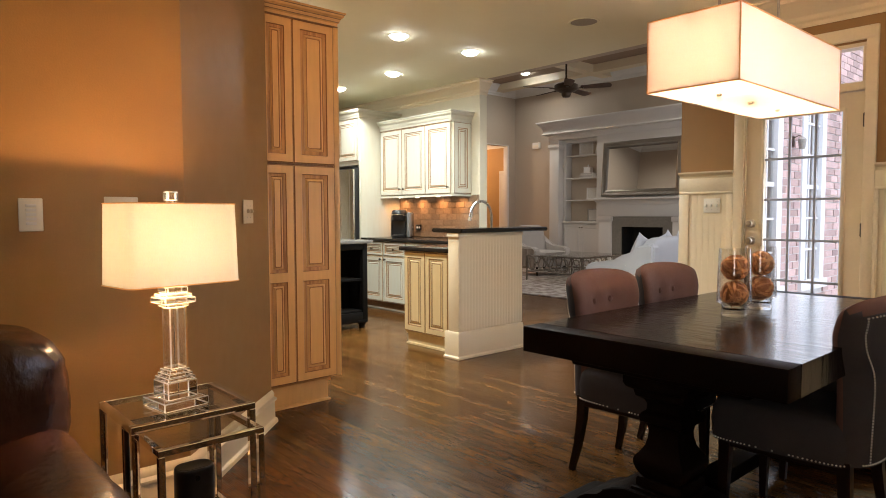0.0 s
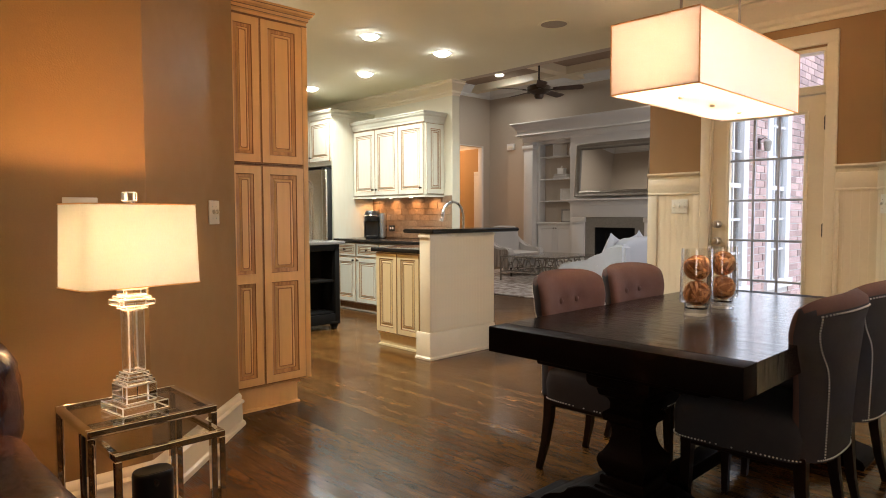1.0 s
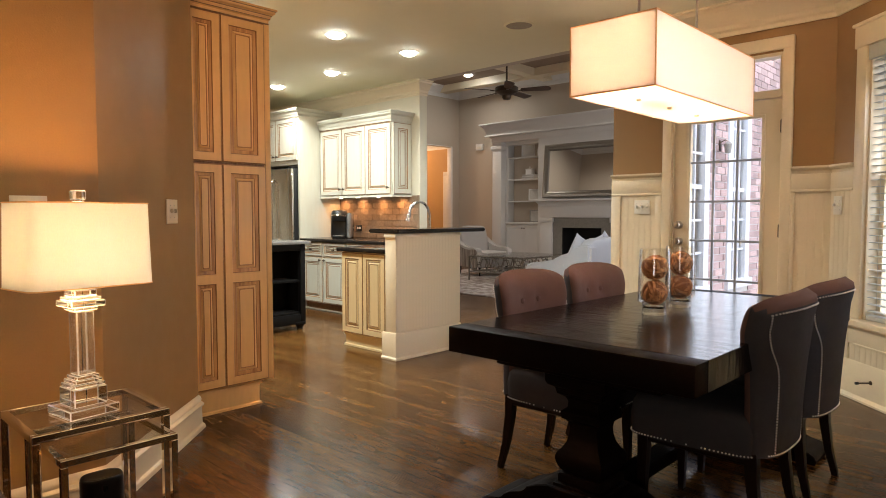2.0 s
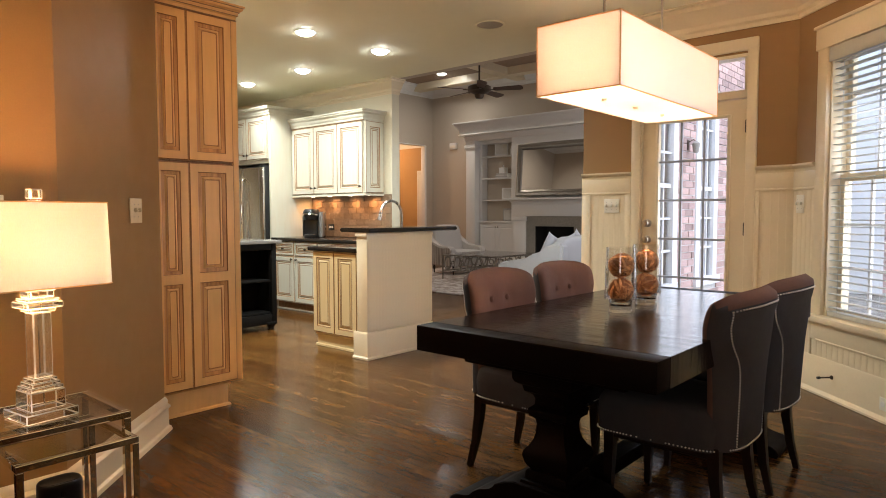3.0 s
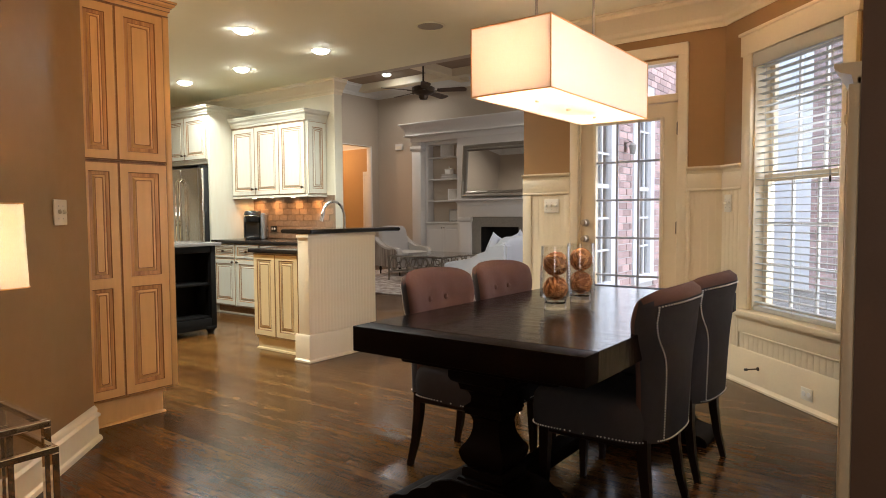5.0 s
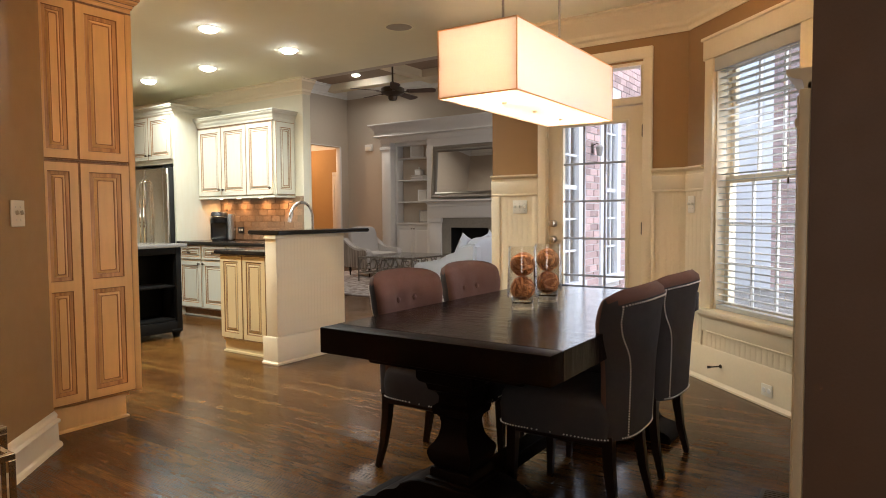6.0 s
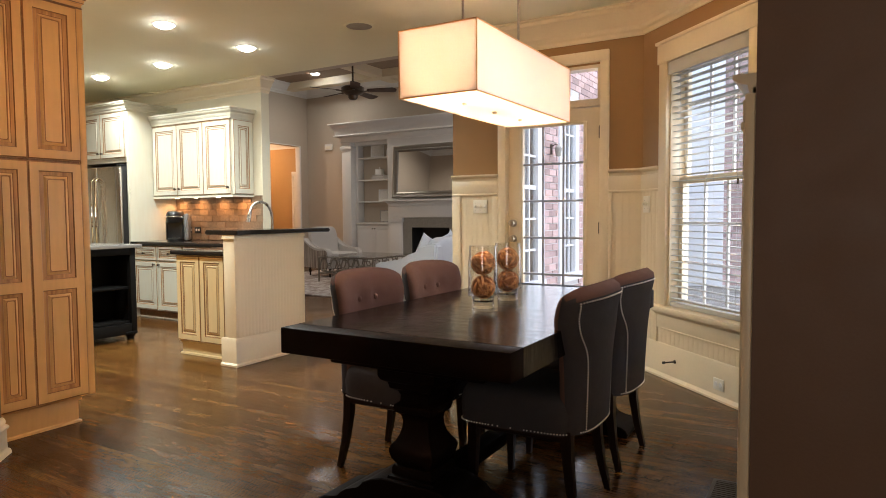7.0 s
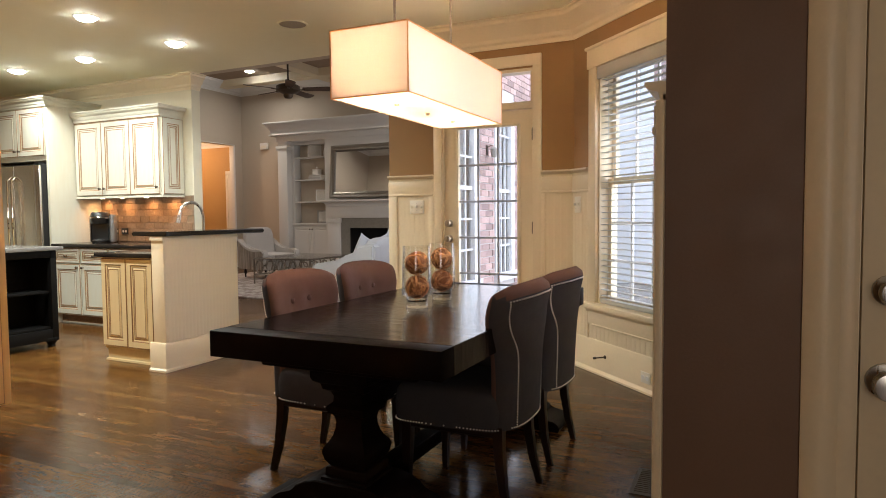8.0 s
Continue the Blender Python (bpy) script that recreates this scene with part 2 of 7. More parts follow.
def oak_floor(name):
    """Stained oak strips: each board its own tone, fine pores along it and arched growth rings on some."""
    m = bpy.data.materials.new(name)
    m.use_nodes = True
    n, l = m.node_tree.nodes, m.node_tree.links
    p = n["Principled BSDF"]

    def node(kind, **values):
        q = n.new(kind)
        for k, v in values.items():
            q.inputs[k].default_value = v
        return q

    def math_node(op, a, b=None, c=None):
        q = n.new("ShaderNodeMath")
        q.operation = op
        for i, v in enumerate((a, b, c)):
            if isinstance(v, (int, float)):
                q.inputs[i].default_value = v
            elif v is not None:
                l.new(v, q.inputs[i])
        return q.outputs[0]

    def spread_out(v, lo, hi, a, b):
        q = n.new("ShaderNodeMapRange")
        for i, x in zip((1, 2, 3, 4), (lo, hi, a, b)):
            q.inputs[i].default_value = x
        l.new(v, q.inputs[0])
        return q.outputs[0]

    info, geo, co = n.new("ShaderNodeObjectInfo"), n.new("ShaderNodeNewGeometry"), n.new("ShaderNodeTexCoord")
    rnd1 = math_node("FRACT", math_node("ADD", info.outputs["Random"], geo.outputs["Random Per Island"]))
    rnd2 = math_node("FRACT", math_node("MULTIPLY", rnd1, 37.7))

    def coords(scale):
        mp = n.new("ShaderNodeMapping")
        mp.inputs["Scale"].default_value = scale
        l.new(co.outputs["Object"], mp.inputs["Vector"])
        l.new(math_node("MULTIPLY", rnd1, 61.0), mp.inputs["Location"])
        return mp.outputs[0]

    pores = node("ShaderNodeTexNoise", Scale=1.0, Detail=5.0, Roughness=0.65)
    l.new(coords((95, 17, 6)), pores.inputs["Vector"])
    streak = node("ShaderNodeTexNoise", Scale=1.0, Detail=3.0)
    l.new(coords((34, 3.5, 2)), streak.inputs["Vector"])
    fleck = node("ShaderNodeTexNoise", Scale=1.0, Detail=6.0, Roughness=0.72, Distortion=0.6)
    l.new(coords((26, 9, 4)), fleck.inputs["Vector"])
    ring = n.new("ShaderNodeTexWave")
    ring.bands_direction = "X"
    for k, v in (("Scale", 6.5), ("Distortion", 9.0), ("Detail", 2.0), ("Detail Scale", 0.55), ("Detail Roughness", 0.6)):
        ring.inputs[k].default_value = v
    l.new(coords((5, 0.9, 1)), ring.inputs["Vector"])
    tone = n.new("ShaderNodeValToRGB")
    tone.color_ramp.elements[0].color = (0.070, 0.027, 0.0068, 1)
    tone.color_ramp.elements[1].color = (0.130, 0.060, 0.0140, 1)
    for at, c in ((0.3, (0.090, 0.036, 0.0085)), (0.85, (0.110, 0.047, 0.0110))):
        tone.color_ramp.elements.new(at).color = (*c, 1)
    l.new(rnd1, tone.inputs[0])
    rings = math_node("MULTIPLY", spread_out(ring.outputs["Fac"], 0.50, 1.0, -0.10, 0.55), math_node("GREATER_THAN", rnd2, 0.35))
    dark = math_node("ADD", math_node("ADD", spread_out(pores.outputs["Fac"], 0.42, 0.70, -0.02, 0.35), spread_out(streak.outputs["Fac"], 0.32, 0.68, -0.11, 0.15)), rings)
    dark = math_node("ADD", dark, spread_out(fleck.outputs["Fac"], 0.34, 0.66, -0.27, 0.32))
    hsv = n.new("ShaderNodeHueSaturation")
    l.new(math_node("SUBTRACT", 1.10, math_node("MINIMUM", dark, 0.80)), hsv.inputs["Value"])
    l.new(tone.outputs[0], hsv.inputs["Color"])
    l.new(hsv.outputs[0], p.inputs["Base Color"])
    wear = node("ShaderNodeTexNoise", Scale=3.0, Detail=4.0)
    l.new(co.outputs["Object"], wear.inputs["Vector"])
    l.new(spread_out(wear.outputs["Fac"], 0.3, 0.7, 0.13, 0.27), p.inputs["Roughness"])
    p.inputs["Specular IOR Level"].default_value = 0.20
    b = n.new("ShaderNodeBump")
    b.inputs["Strength"].default_value, b.inputs["Distance"].default_value = 0.6, 0.00015
    l.new(pores.outputs["Fac"], b.inputs["Height"])
    l.new(b.outputs[0], p.inputs["Normal"])
    return m


FLOOR = oak_floor("dark_oak_boards")
SUBFLOOR = material("board_joint", (0.02, 0.01, 0.006), 0.7, grain=0.3)
ESPRESSO = material("espresso_stained_wood", (0.0075, 0.0042, 0.0033), 0.5, grain=0.5, scale=14, stretch=(1.5, 16, 16), second=(0.006, 0.0032, 0.0026), bump=0.0007, stain=0.2, Specular_IOR_Level=0.045)
SCRAPED = material("hand_scraped_espresso", (0.012, 0.0065, 0.005), 0.18, grain=0.5, scale=14, stretch=(1.5, 16, 16), second=(0.010, 0.005, 0.004), stain=0.2, Specular_IOR_Level=0.2)
_n, _l = SCRAPED.node_tree.nodes, SCRAPED.node_tree.links
_w, _m, _b, _c = _n.new("ShaderNodeTexNoise"), _n.new("ShaderNodeMapping"), _n.new("ShaderNodeBump"), _n.new("ShaderNodeTexCoord")
_m.inputs["Scale"].default_value = (22, 5, 5)
_w.inputs["Scale"].default_value, _w.inputs["Detail"].default_value = 1.0, 2
_b.inputs["Strength"].default_value, _b.inputs["Distance"].default_value = 1.0, 0.0018
_l.new(_c.outputs["Object"], _m.inputs["Vector"])
_l.new(_m.outputs[0], _w.inputs["Vector"])
_l.new(_w.outputs["Fac"], _b.inputs["Height"])
_l.new(_b.outputs[0], _n["Principled BSDF"].inputs["Normal"])
LEGWOOD = material("dark_leg_wood", (0.014, 0.0065, 0.0045), 0.3, grain=0.4, scale=24, stain=0.2, Specular_IOR_Level=0.3)
BLACKWOOD = material("black_painted_wood", (0.006, 0.0055, 0.005), 0.5, grain=0.3, scale=30, stain=0.2, Specular_IOR_Level=0.15)
# one linen twice: pendant warmth in the first colour, cool shade in the second
LITCLOTH = material("linen_pendant_lit", (0.140, 0.074, 0.056), 0.95, grain=0.7, scale=420, bump=0.0009, second=(0.100, 0.053, 0.042), stain=0.2, Specular_IOR_Level=0.2, Sheen_Weight=0.04)
SHADEDCLOTH = material("linen_shaded", (0.060, 0.056, 0.059), 0.95, grain=0.7, scale=420, bump=0.0009, second=(0.042, 0.039, 0.042), stain=0.2, Specular_IOR_Level=0.2)
STEEL = material("brushed_steel", (0.55, 0.54, 0.52), 0.28, 1.0, grain=0.3, scale=40, stretch=(20, 20, 1), stain=0.1)
NICKEL = material("nickel_nail_heads", (0.80, 0.77, 0.72), 0.38, 0.55, stain=0.1)
FRIDGE = material("satin_stainless", (0.78, 0.75, 0.71), 0.26, 1.0, grain=0.06, scale=60, stretch=(8, 8, 0.2), stain=0.05)
CHROME = material("chrome", (0.86, 0.84, 0.81), 0.04, 1.0, stain=0.05)
PEWTER = material("pewter", (0.50, 0.46, 0.40), 0.3, 1.0, grain=0.3, scale=90, stain=0.2)
DULLSILVER = material("aged_silver_leaf", (0.27, 0.25, 0.22), 0.36, 0.85, grain=0.5, scale=50, stain=0.3)
BRONZE = material("dark_bronze", (0.09, 0.065, 0.045), 0.4, 0.8, grain=0.3, scale=60, stain=0.2)
GRANITE = material("dark_granite", (0.009, 0.008, 0.0075), 0.14, grain=0.8, scale=260, second=(0.035, 0.026, 0.020), stain=0.1, Specular_IOR_Level=0.2)
PALEGRANITE = material("pale_granite", (0.20, 0.185, 0.165), 0.15, grain=0.8, scale=220, second=(0.10, 0.09, 0.08), stain=0.2)
TILE = material("tan_stone_tile", (0.30, 0.20, 0.12), 0.55, grain=0.5, scale=40, second=(0.19, 0.12, 0.075), bump=0.001, spread=0.18, stain=0.25)
GROUT = material("grout", (0.25, 0.175, 0.11), 0.9, grain=0.4, scale=200)
PLASTIC = material("ivory_plastic", (0.80, 0.76, 0.65), 0.35, stain=0.05)
ALMOND = material("almond_plastic", (0.70, 0.58, 0.40), 0.4, stain=0.05)
BLACKPL = material("black_plastic", (0.012, 0.012, 0.012), 0.3, grain=0.2, scale=90, stain=0.1)
LEATHER = material("brown_leather", (0.036, 0.0120, 0.0058), 0.25, grain=0.3, scale=30, stretch=(1, 1, 0.6), second=(0.028, 0.009, 0.0045), bump=0.0045, stain=0.10, Specular_IOR_Level=0.5)
WOVEN = material("woven_orange_fibre", (0.86, 0.42, 0.15), 0.6, grain=0.6, scale=60, second=(0.36, 0.11, 0.03), bump=0.001, spread=0.3, stain=0.3)
GLASS = pane_glass("clear_glass", (0.97, 0.97, 0.96))
CRYSTAL = pane_glass("crystal", (0.96, 0.95, 0.93), 0.16, 1.8, 0.04)
CUTCRYSTAL = clear_glass("cut_crystal", (1, 1, 1), 0.0, 1.5)
# bright milky bevel material standing in for refracted glints
EDGE = pane_glass("crystal_edge_glint", (0.98, 0.97, 0.95), 0.35, 1.4, 0.40)
VASEGLASS = pane_glass("vase_glass", (0.985, 0.985, 0.98), 0.07, 2.8)
VASEFOOT = clear_glass("thick_vase_glass", (1, 1, 1), 0.0, 1.45)
HUSK = material("dark_fibre_core", (0.46, 0.18, 0.06), 0.8, grain=0.6, scale=60, stain=0.3)
PANE = pane_glass("window_glass")
SMOKED = pane_glass("table_glass", (0.90, 0.90, 0.87), 0.06)
BRICK = material("red_brick", (0.46, 0.335, 0.31), 0.85, grain=0.5, scale=60, second=(0.33, 0.22, 0.20), bump=0.002, spread=0.3, stain=0.3)
MORTAR = material("mortar", (0.55, 0.53, 0.51), 0.9, grain=0.4, scale=120, bump=0.001)
UPHOL = material("pale_grey_upholstery", (0.56, 0.53, 0.50), 0.9, grain=0.4, scale=300, bump=0.001, stain=0.15)
WHITECLOTH = material("white_slipcover", (0.64, 0.66, 0.70), 0.9, grain=0.2, scale=200, bump=0.001, stain=0.15)
STRIPED = material("taupe_striped_cloth", (0.44, 0.39, 0.34), 0.9, grain=0.9, scale=6, stretch=(1, 9, 0.3), second=(0.13, 0.09, 0.07), bump=0.001, stain=0.2)
PAPER = material("pale_picture_paper", (0.72, 0.70, 0.65), 0.6, grain=0.3, scale=30, second=(0.50, 0.47, 0.42), stain=0.2)
TANK = material("pale_water_tank", (0.16, 0.155, 0.15), 0.12, grain=0.2, scale=30, stain=0.2)
RUG = material("shaggy_pale_rug", (0.64, 0.60, 0.57), 0.95, grain=0.95, scale=9, second=(0.24, 0.19, 0.17), bump=0.01, stain=0.5)
MIRROR = material("mirror_silvering", (0.85, 0.85, 0.84), 0.01, 1.0)
SLATE = material("grey_slate", (0.32, 0.30, 0.26), 0.5, grain=0.5, scale=30, bump=0.001, stain=0.4)
SOOT = material("firebox_soot", (0.012, 0.011, 0.010), 0.9, grain=0.4)
SHADE = linen_shade("lamp_shade_linen", (0.88, 0.92, 0.92), 0.27)
PSHADE = linen_shade("pendant_shade_linen", (0.92, 0.865, 0.83), 0.205)
DIFFUSER = linen_shade("pendant_diffuser", (0.92, 0.88, 0.82), 0.55)
BULB = glowing("lit_bulb", (1.0, 0.85, 0.60), 4)
PIPING = linen_shade("copper_piping", (0.90, 0.60, 0.34), 0.6)
BLIND = material("white_blind_slats", (0.50, 0.49, 0.45), 0.45, grain=0.05, stain=0.05)
EXTWHITE = material("outdoor_white_trim", (0.68, 0.68, 0.69), 0.5, grain=0.1, scale=40, stain=0.15)
EARTH = material("lawn_and_drive", (0.30, 0.29, 0.26), 0.95, grain=0.7, scale=4, second=(0.16, 0.14, 0.11), stain=0.4)

# ---------------------------------------------------------------- setting: ground, floor, walls, ceilings
DX = 5.228          # room face of the wall with the garden door
KX = 5.49           # room face of the kitchen's back wall
LX, LY, LR = 12.0, 10.75, 2.80   # living room: far wall, left wall, right wall
ZC, ZL = 2.765, 4.25              # ceilings


def wall(name, p0, p1, thick, z0, z1, mat, label, openings=()):
    """A wall whose room face runs from p0 to p1 (the room on the right), with openings (s0, s1, z0, z1) through it."""
    p0, p1 = Vector((*p0, 0)), Vector((*p1, 0))
    length = (p1 - p0).length
    d = (p1 - p0).normalized()
    bm = bmesh.new()
    cuts = sorted({0.0, length, *[s for o in openings for s in o[:2]]})
    for a, b in zip(cuts, cuts[1:]):
        holes = sorted((o[2], o[3]) for o in openings if o[0] <= a + 1e-6 and o[1] >= b - 1e-6)
        z = z0
        for h0, h1 in holes:
            if h0 > z + 1e-6:
                put_box(bm, a, b, 0, thick, z, h0)
            z = h1
        if z < z1:
            put_box(bm, a, b, 0, thick, z, z1)
    ob = structure(name, bm, mat, label, "wall", 0)
    ob.matrix_world = Matrix.Translation(p0) @ Matrix.Rotation(math.atan2(d.y, d.x), 4, "Z")
    return ob


structure("ground", box(-400, 400, -400, 400, -0.6, -0.35), EARTH, "grass and drive around the brick house", "ground")
INSIDE = [(-3.2, -3.2), (1.75, -3.2), (1.75, 0.0), (4.17, 0.0), (5.3, 1.13), (5.39, 1.13), (5.39, 2.72), (12.1, 2.72), (12.1, 10.85), (5.8, 10.85), (5.8, 9.6), (1.7, 9.6), (1.7, 3.5), (1.0, 2.85), (-3.2, 2.85)]
structure("subfloor", prism(INSIDE, -0.2, -0.014), SUBFLOOR, "dark joint bed under the wooden floor", "floor")

wall("wall_lamp_side", (-3.1, 2.764), (1.06, 2.764), 0.12, 0, ZC, PAINT, "tan painted wall behind the table lamp")
wall("wall_diagonal", (1.06, 2.764), (1.788, 3.475), 0.12, 0, ZC, PAINT, "tan painted diagonal wall beside the pantry")
wall("wall_pantry_side", (1.788, 3.475), (1.788, 9.62), 0.12, 0, ZC, PAINT, "tan painted kitchen side wall")
wall("wall_kitchen_end", (1.788, 9.5), (KX, 9.5), 0.12, 0, ZC, KWALL, "cream kitchen end wall")
wall("wall_kitchen_back", (KX, 9.5), (KX, 5.475), 0.12, 0, ZC, KWALL, "cream kitchen wall behind the cabinets")
wall("wall_living_left", (5.60, LY), (LX, LY), 0.12, 0, ZL, PAINT2, "grey painted living room wall with a cased opening", [(4.44, 6.12, 0, 2.84)])
wall("wall_living_far", (LX, LY + 0.12), (LX, LR), 0.12, 0, ZL, PAINT2, "grey painted wall behind the fireplace")
LIVWIN = [(2.82, 3.50), (4.02, 4.70), (5.22, 5.98)]
wall("wall_living_right", (LX, LR), (5.39, LR), 0.10, 0, ZL, PAINT2, "grey painted window wall of the living room", [(a, b, 0.45, 2.6) for a, b in LIVWIN])
structure("wall_living_header", box(5.50, 5.61, LR, 5.475, ZC + 0.002, ZL), PAINT2, "grey wall above the wide opening", "wall")
structure("wall_living_backing", boxes([(KX + 0.1215, KX + 0.126, 5.475, LY, 0, ZL), (KX + 0.01, KX + 0.121, 5.476, LY, ZC + 0.1, ZL)]), PAINT2, "grey painted living room wall backing the kitchen", "wall")
wall("wall_garden_door", (DX, 2.812), (DX, 1.137), 0.16, 0, ZC, PAINT, "tan painted wall with wainscot round the garden door", [(0.512, 1.362, 0, 2.37)])
BAY = Matrix.Translation((DX, 1.137, 0)) @ Matrix.Rotation(radians(-135), 4, "Z")
wall("wall_bay", (DX, 1.137), (DX - 1.097, 0.04), 0.16, 0, ZC, PAINT, "tan painted bay wall with wainscot and a tall window", [(0.335, 1.165, 0.52, 2.27)])
wall("wall_nook_side", (DX - 1.097, 0.045), (1.7365, 0.045), 0.12, 0, ZC, PAINT, "tan painted side wall of the nook with an assumed window", [(0.75, 1.75, 1.10, 2.25)])
wall("wall_entry", (1.616, 0.045), (1.616, -3.1), 0.12, 0, ZC, TAUPE, "dark taupe wall beside the cream door", [(0.350, 1.230, 0, 2.05)])
wall("wall_rear", (1.616, -3.1), (-3.1, -3.1), 0.12, 0, ZC, PAINT, "plain tan wall")
# the opening is unseen, added to hold the fill lamp
wall("wall_west", (-3.1, -3.1), (-3.1, 2.764), 0.12, 0, ZC, PAINT, "plain tan wall with an opening added for fill light", [(1.4, 2.8, 0.6, 2.2)])
# hall beyond the cased opening
wall("wall_hall_left", (9.6, LY + 0.12), (9.6, 14.0), 0.12, 0, 3.0, PEACH, "orange painted hall wall")
wall("wall_hall_end", (9.6, 14.0), (12.6, 14.0), 0.12, 0, 3.0, PEACH, "orange painted hall end wall")
wall("wall_hall_right", (12.12, 14.0), (12.12, LY + 0.12), 0.12, 0, 3.0, PEACH, "orange painted hall wall")
structure("floor_hall", box(9.6, 12.12, LY, 14.0, -0.1, 0.0), FLOOR, "dark hall floor", "floor")
structure("ceiling_hall", box(9.5, 12.3, LY + 0.12, 14.1, 3.0, 3.1), CEIL, "pale hall ceiling", "ceiling")

structure("ceiling_main", prism([(-3.2, -3.2), (1.75, -3.2), (1.75, -0.05), (4.2, -0.05), (5.40, 1.13), (5.40, 2.7), (5.50, 2.7), (5.50, 5.474), (KX + 0.12, 5.474), (KX + 0.12, 9.62), (-3.2, 9.62)], ZC, ZC + 0.1), CEIL, "smooth cream painted ceiling", "ceiling")
_c = boxes([(5.50, 12.1, LR - 0.1, LY + 0.1, ZL, ZL + 0.1)])
for x in (7.0, 9.2, 11.4):
    put_box(_c, x - 0.12, x + 0.12, LR, LY, ZL - 0.16, ZL - 0.001, 1)
for y in (3.9, 6.0, 8.1):
    put_box(_c, 5.62, LX, y - 0.12, y + 0.12, ZL - 0.155, ZL - 0.002, 1)
structure("ceiling_living", _c, (COFFER, TRIM), "coffered living room ceiling with white beams", "ceiling", 0)


# ---------------------------------------------------------------- trim: skirting, crown, wainscot
BASE = [(0, 0), (0.034, 0), (0.034, 0.010), (0.030, 0.022), (0.019, 0.030), (0.017, 0.122), (0.027, 0.128), (0.029, 0.138), (0.022, 0.146), (0.013, 0.150), (0.016, 0.166), (0.010, 0.180), (0.003, 0.188), (0, 0.188)]
WBASE = [(0, 0), (0.040, 0), (0.040, 0.012), (0.028, 0.026), (0.022, 0.032), (0.022, 0.238), (0.016, 0.250), (0, 0.252)]
CROWN = [(0, 0), (0.012, 0), (0.016, 0.030), (0.030, 0.045), (0.034, 0.075), (0.060, 0.100), (0.085, 0.150), (0.115, 0.172), (0.120, 0.200), (0.140, 0.205), (0.140, 0.2195), (0, 0.2195)]
RAIL = [(0, -0.045), (0.012, -0.045), (0.016, -0.020), (0.034, -0.012), (0.044, 0.0), (0.044, 0.012), (0, 0.012)]


def trim(name, profile, path, z, mat, label, category="trim", side=1):
    return structure(name, sweep(profile, [(x, y, z) for x, y in path], side), mat, label, category)


trim("baseboard_lamp_wall", BASE, [(-3.1, 2.764), (1.06, 2.764), (1.788, 3.475), (1.788, 3.60)], 0, TRIM, "tall cream moulded baseboard", "baseboard")
trim("baseboard_entry_wall", BASE, [(1.616, 0.030), (1.616, -0.210)], 0, TRIM, "cream moulded baseboard", "baseboard")
trim("crown_nook", CROWN, [(DX, 2.812), (DX, 1.137), (DX - 1.097, 0.04), (1.70, 0.04)], ZC - 0.2205, TRIM, "stepped cream crown moulding under the ceiling", "crown moulding")
trim("crown_kitchen", [(o * 0.8, u * 0.758) for o, u in CROWN], [(2.0, 9.5), (KX, 9.5), (KX, 5.475), (KX + 0.12, 5.475)], ZC - 0.1665, TRIM, "cream crown moulding over the kitchen cabinets", "crown moulding")
trim("crown_living", [(o * 1.3, u * 1.1) for o, u in CROWN], [(KX + 0.125, 5.5), (KX + 0.125, LY), (LX, LY), (LX, LR)], ZL - 0.245, WHITE, "white crown moulding of the living room", "crown moulding")
trim("crown_hall", [(o * 0.6, u * 0.6) for o, u in CROWN], [(9.6, 14.0), (12.12, 14.0), (12.12, LY + 0.12)], 2.866, WHITE, "white crown moulding of the hall", "crown moulding")

_board_cache = {}


def bead_boards(parent, s0, s1, z0, z1, y, width=0.052, deep=1.0):
    """Tongue and groove boards side by side on a face at local y, the room at negative y."""
    n = max(1, round((s1 - s0) / width))
    w = (s1 - s0) / n
    key = (round(w, 4), round(z1 - z0, 4), deep)
    if key not in _board_cache:
        pr = [(0.0, 0.0), (0.0, -0.0080), (0.0018, -0.0092), (0.004, -0.0096), (0.0065, -0.0092), (0.008, -0.0086), (0.010, -0.009), (w - 0.001, -0.009), (w - 0.0001, -0.0083), (w, -0.0078)]
        pr = [pr[0]] + [(x, -0.009 + (yy + 0.009) * deep) for x, yy in pr[1:]]
        bm = bmesh.new()
        lo = [bm.verts.new((x, yy, 0)) for x, yy in pr]
        hi = [bm.verts.new((x, yy, z1 - z0)) for x, yy in pr]
        for i in range(len(pr) - 1):
            bm.faces.new((lo[i], lo[i + 1], hi[i + 1], hi[i]))
        _board_cache[key] = mesh_of("board", bm, TRIM, 25)
    for i in range(n):
        ob = new("board", _board_cache[key])
        ob.parent = parent
        ob.location = (s0 + i * w, y, z0)


def local_frame(p0, p1):
    d = Vector((p1[0] - p0[0], p1[1] - p0[1], 0))
    return Matrix.Translation((*p0, 0)) @ Matrix.Rotation(math.atan2(d.y, d.x), 4, "Z"), d.length


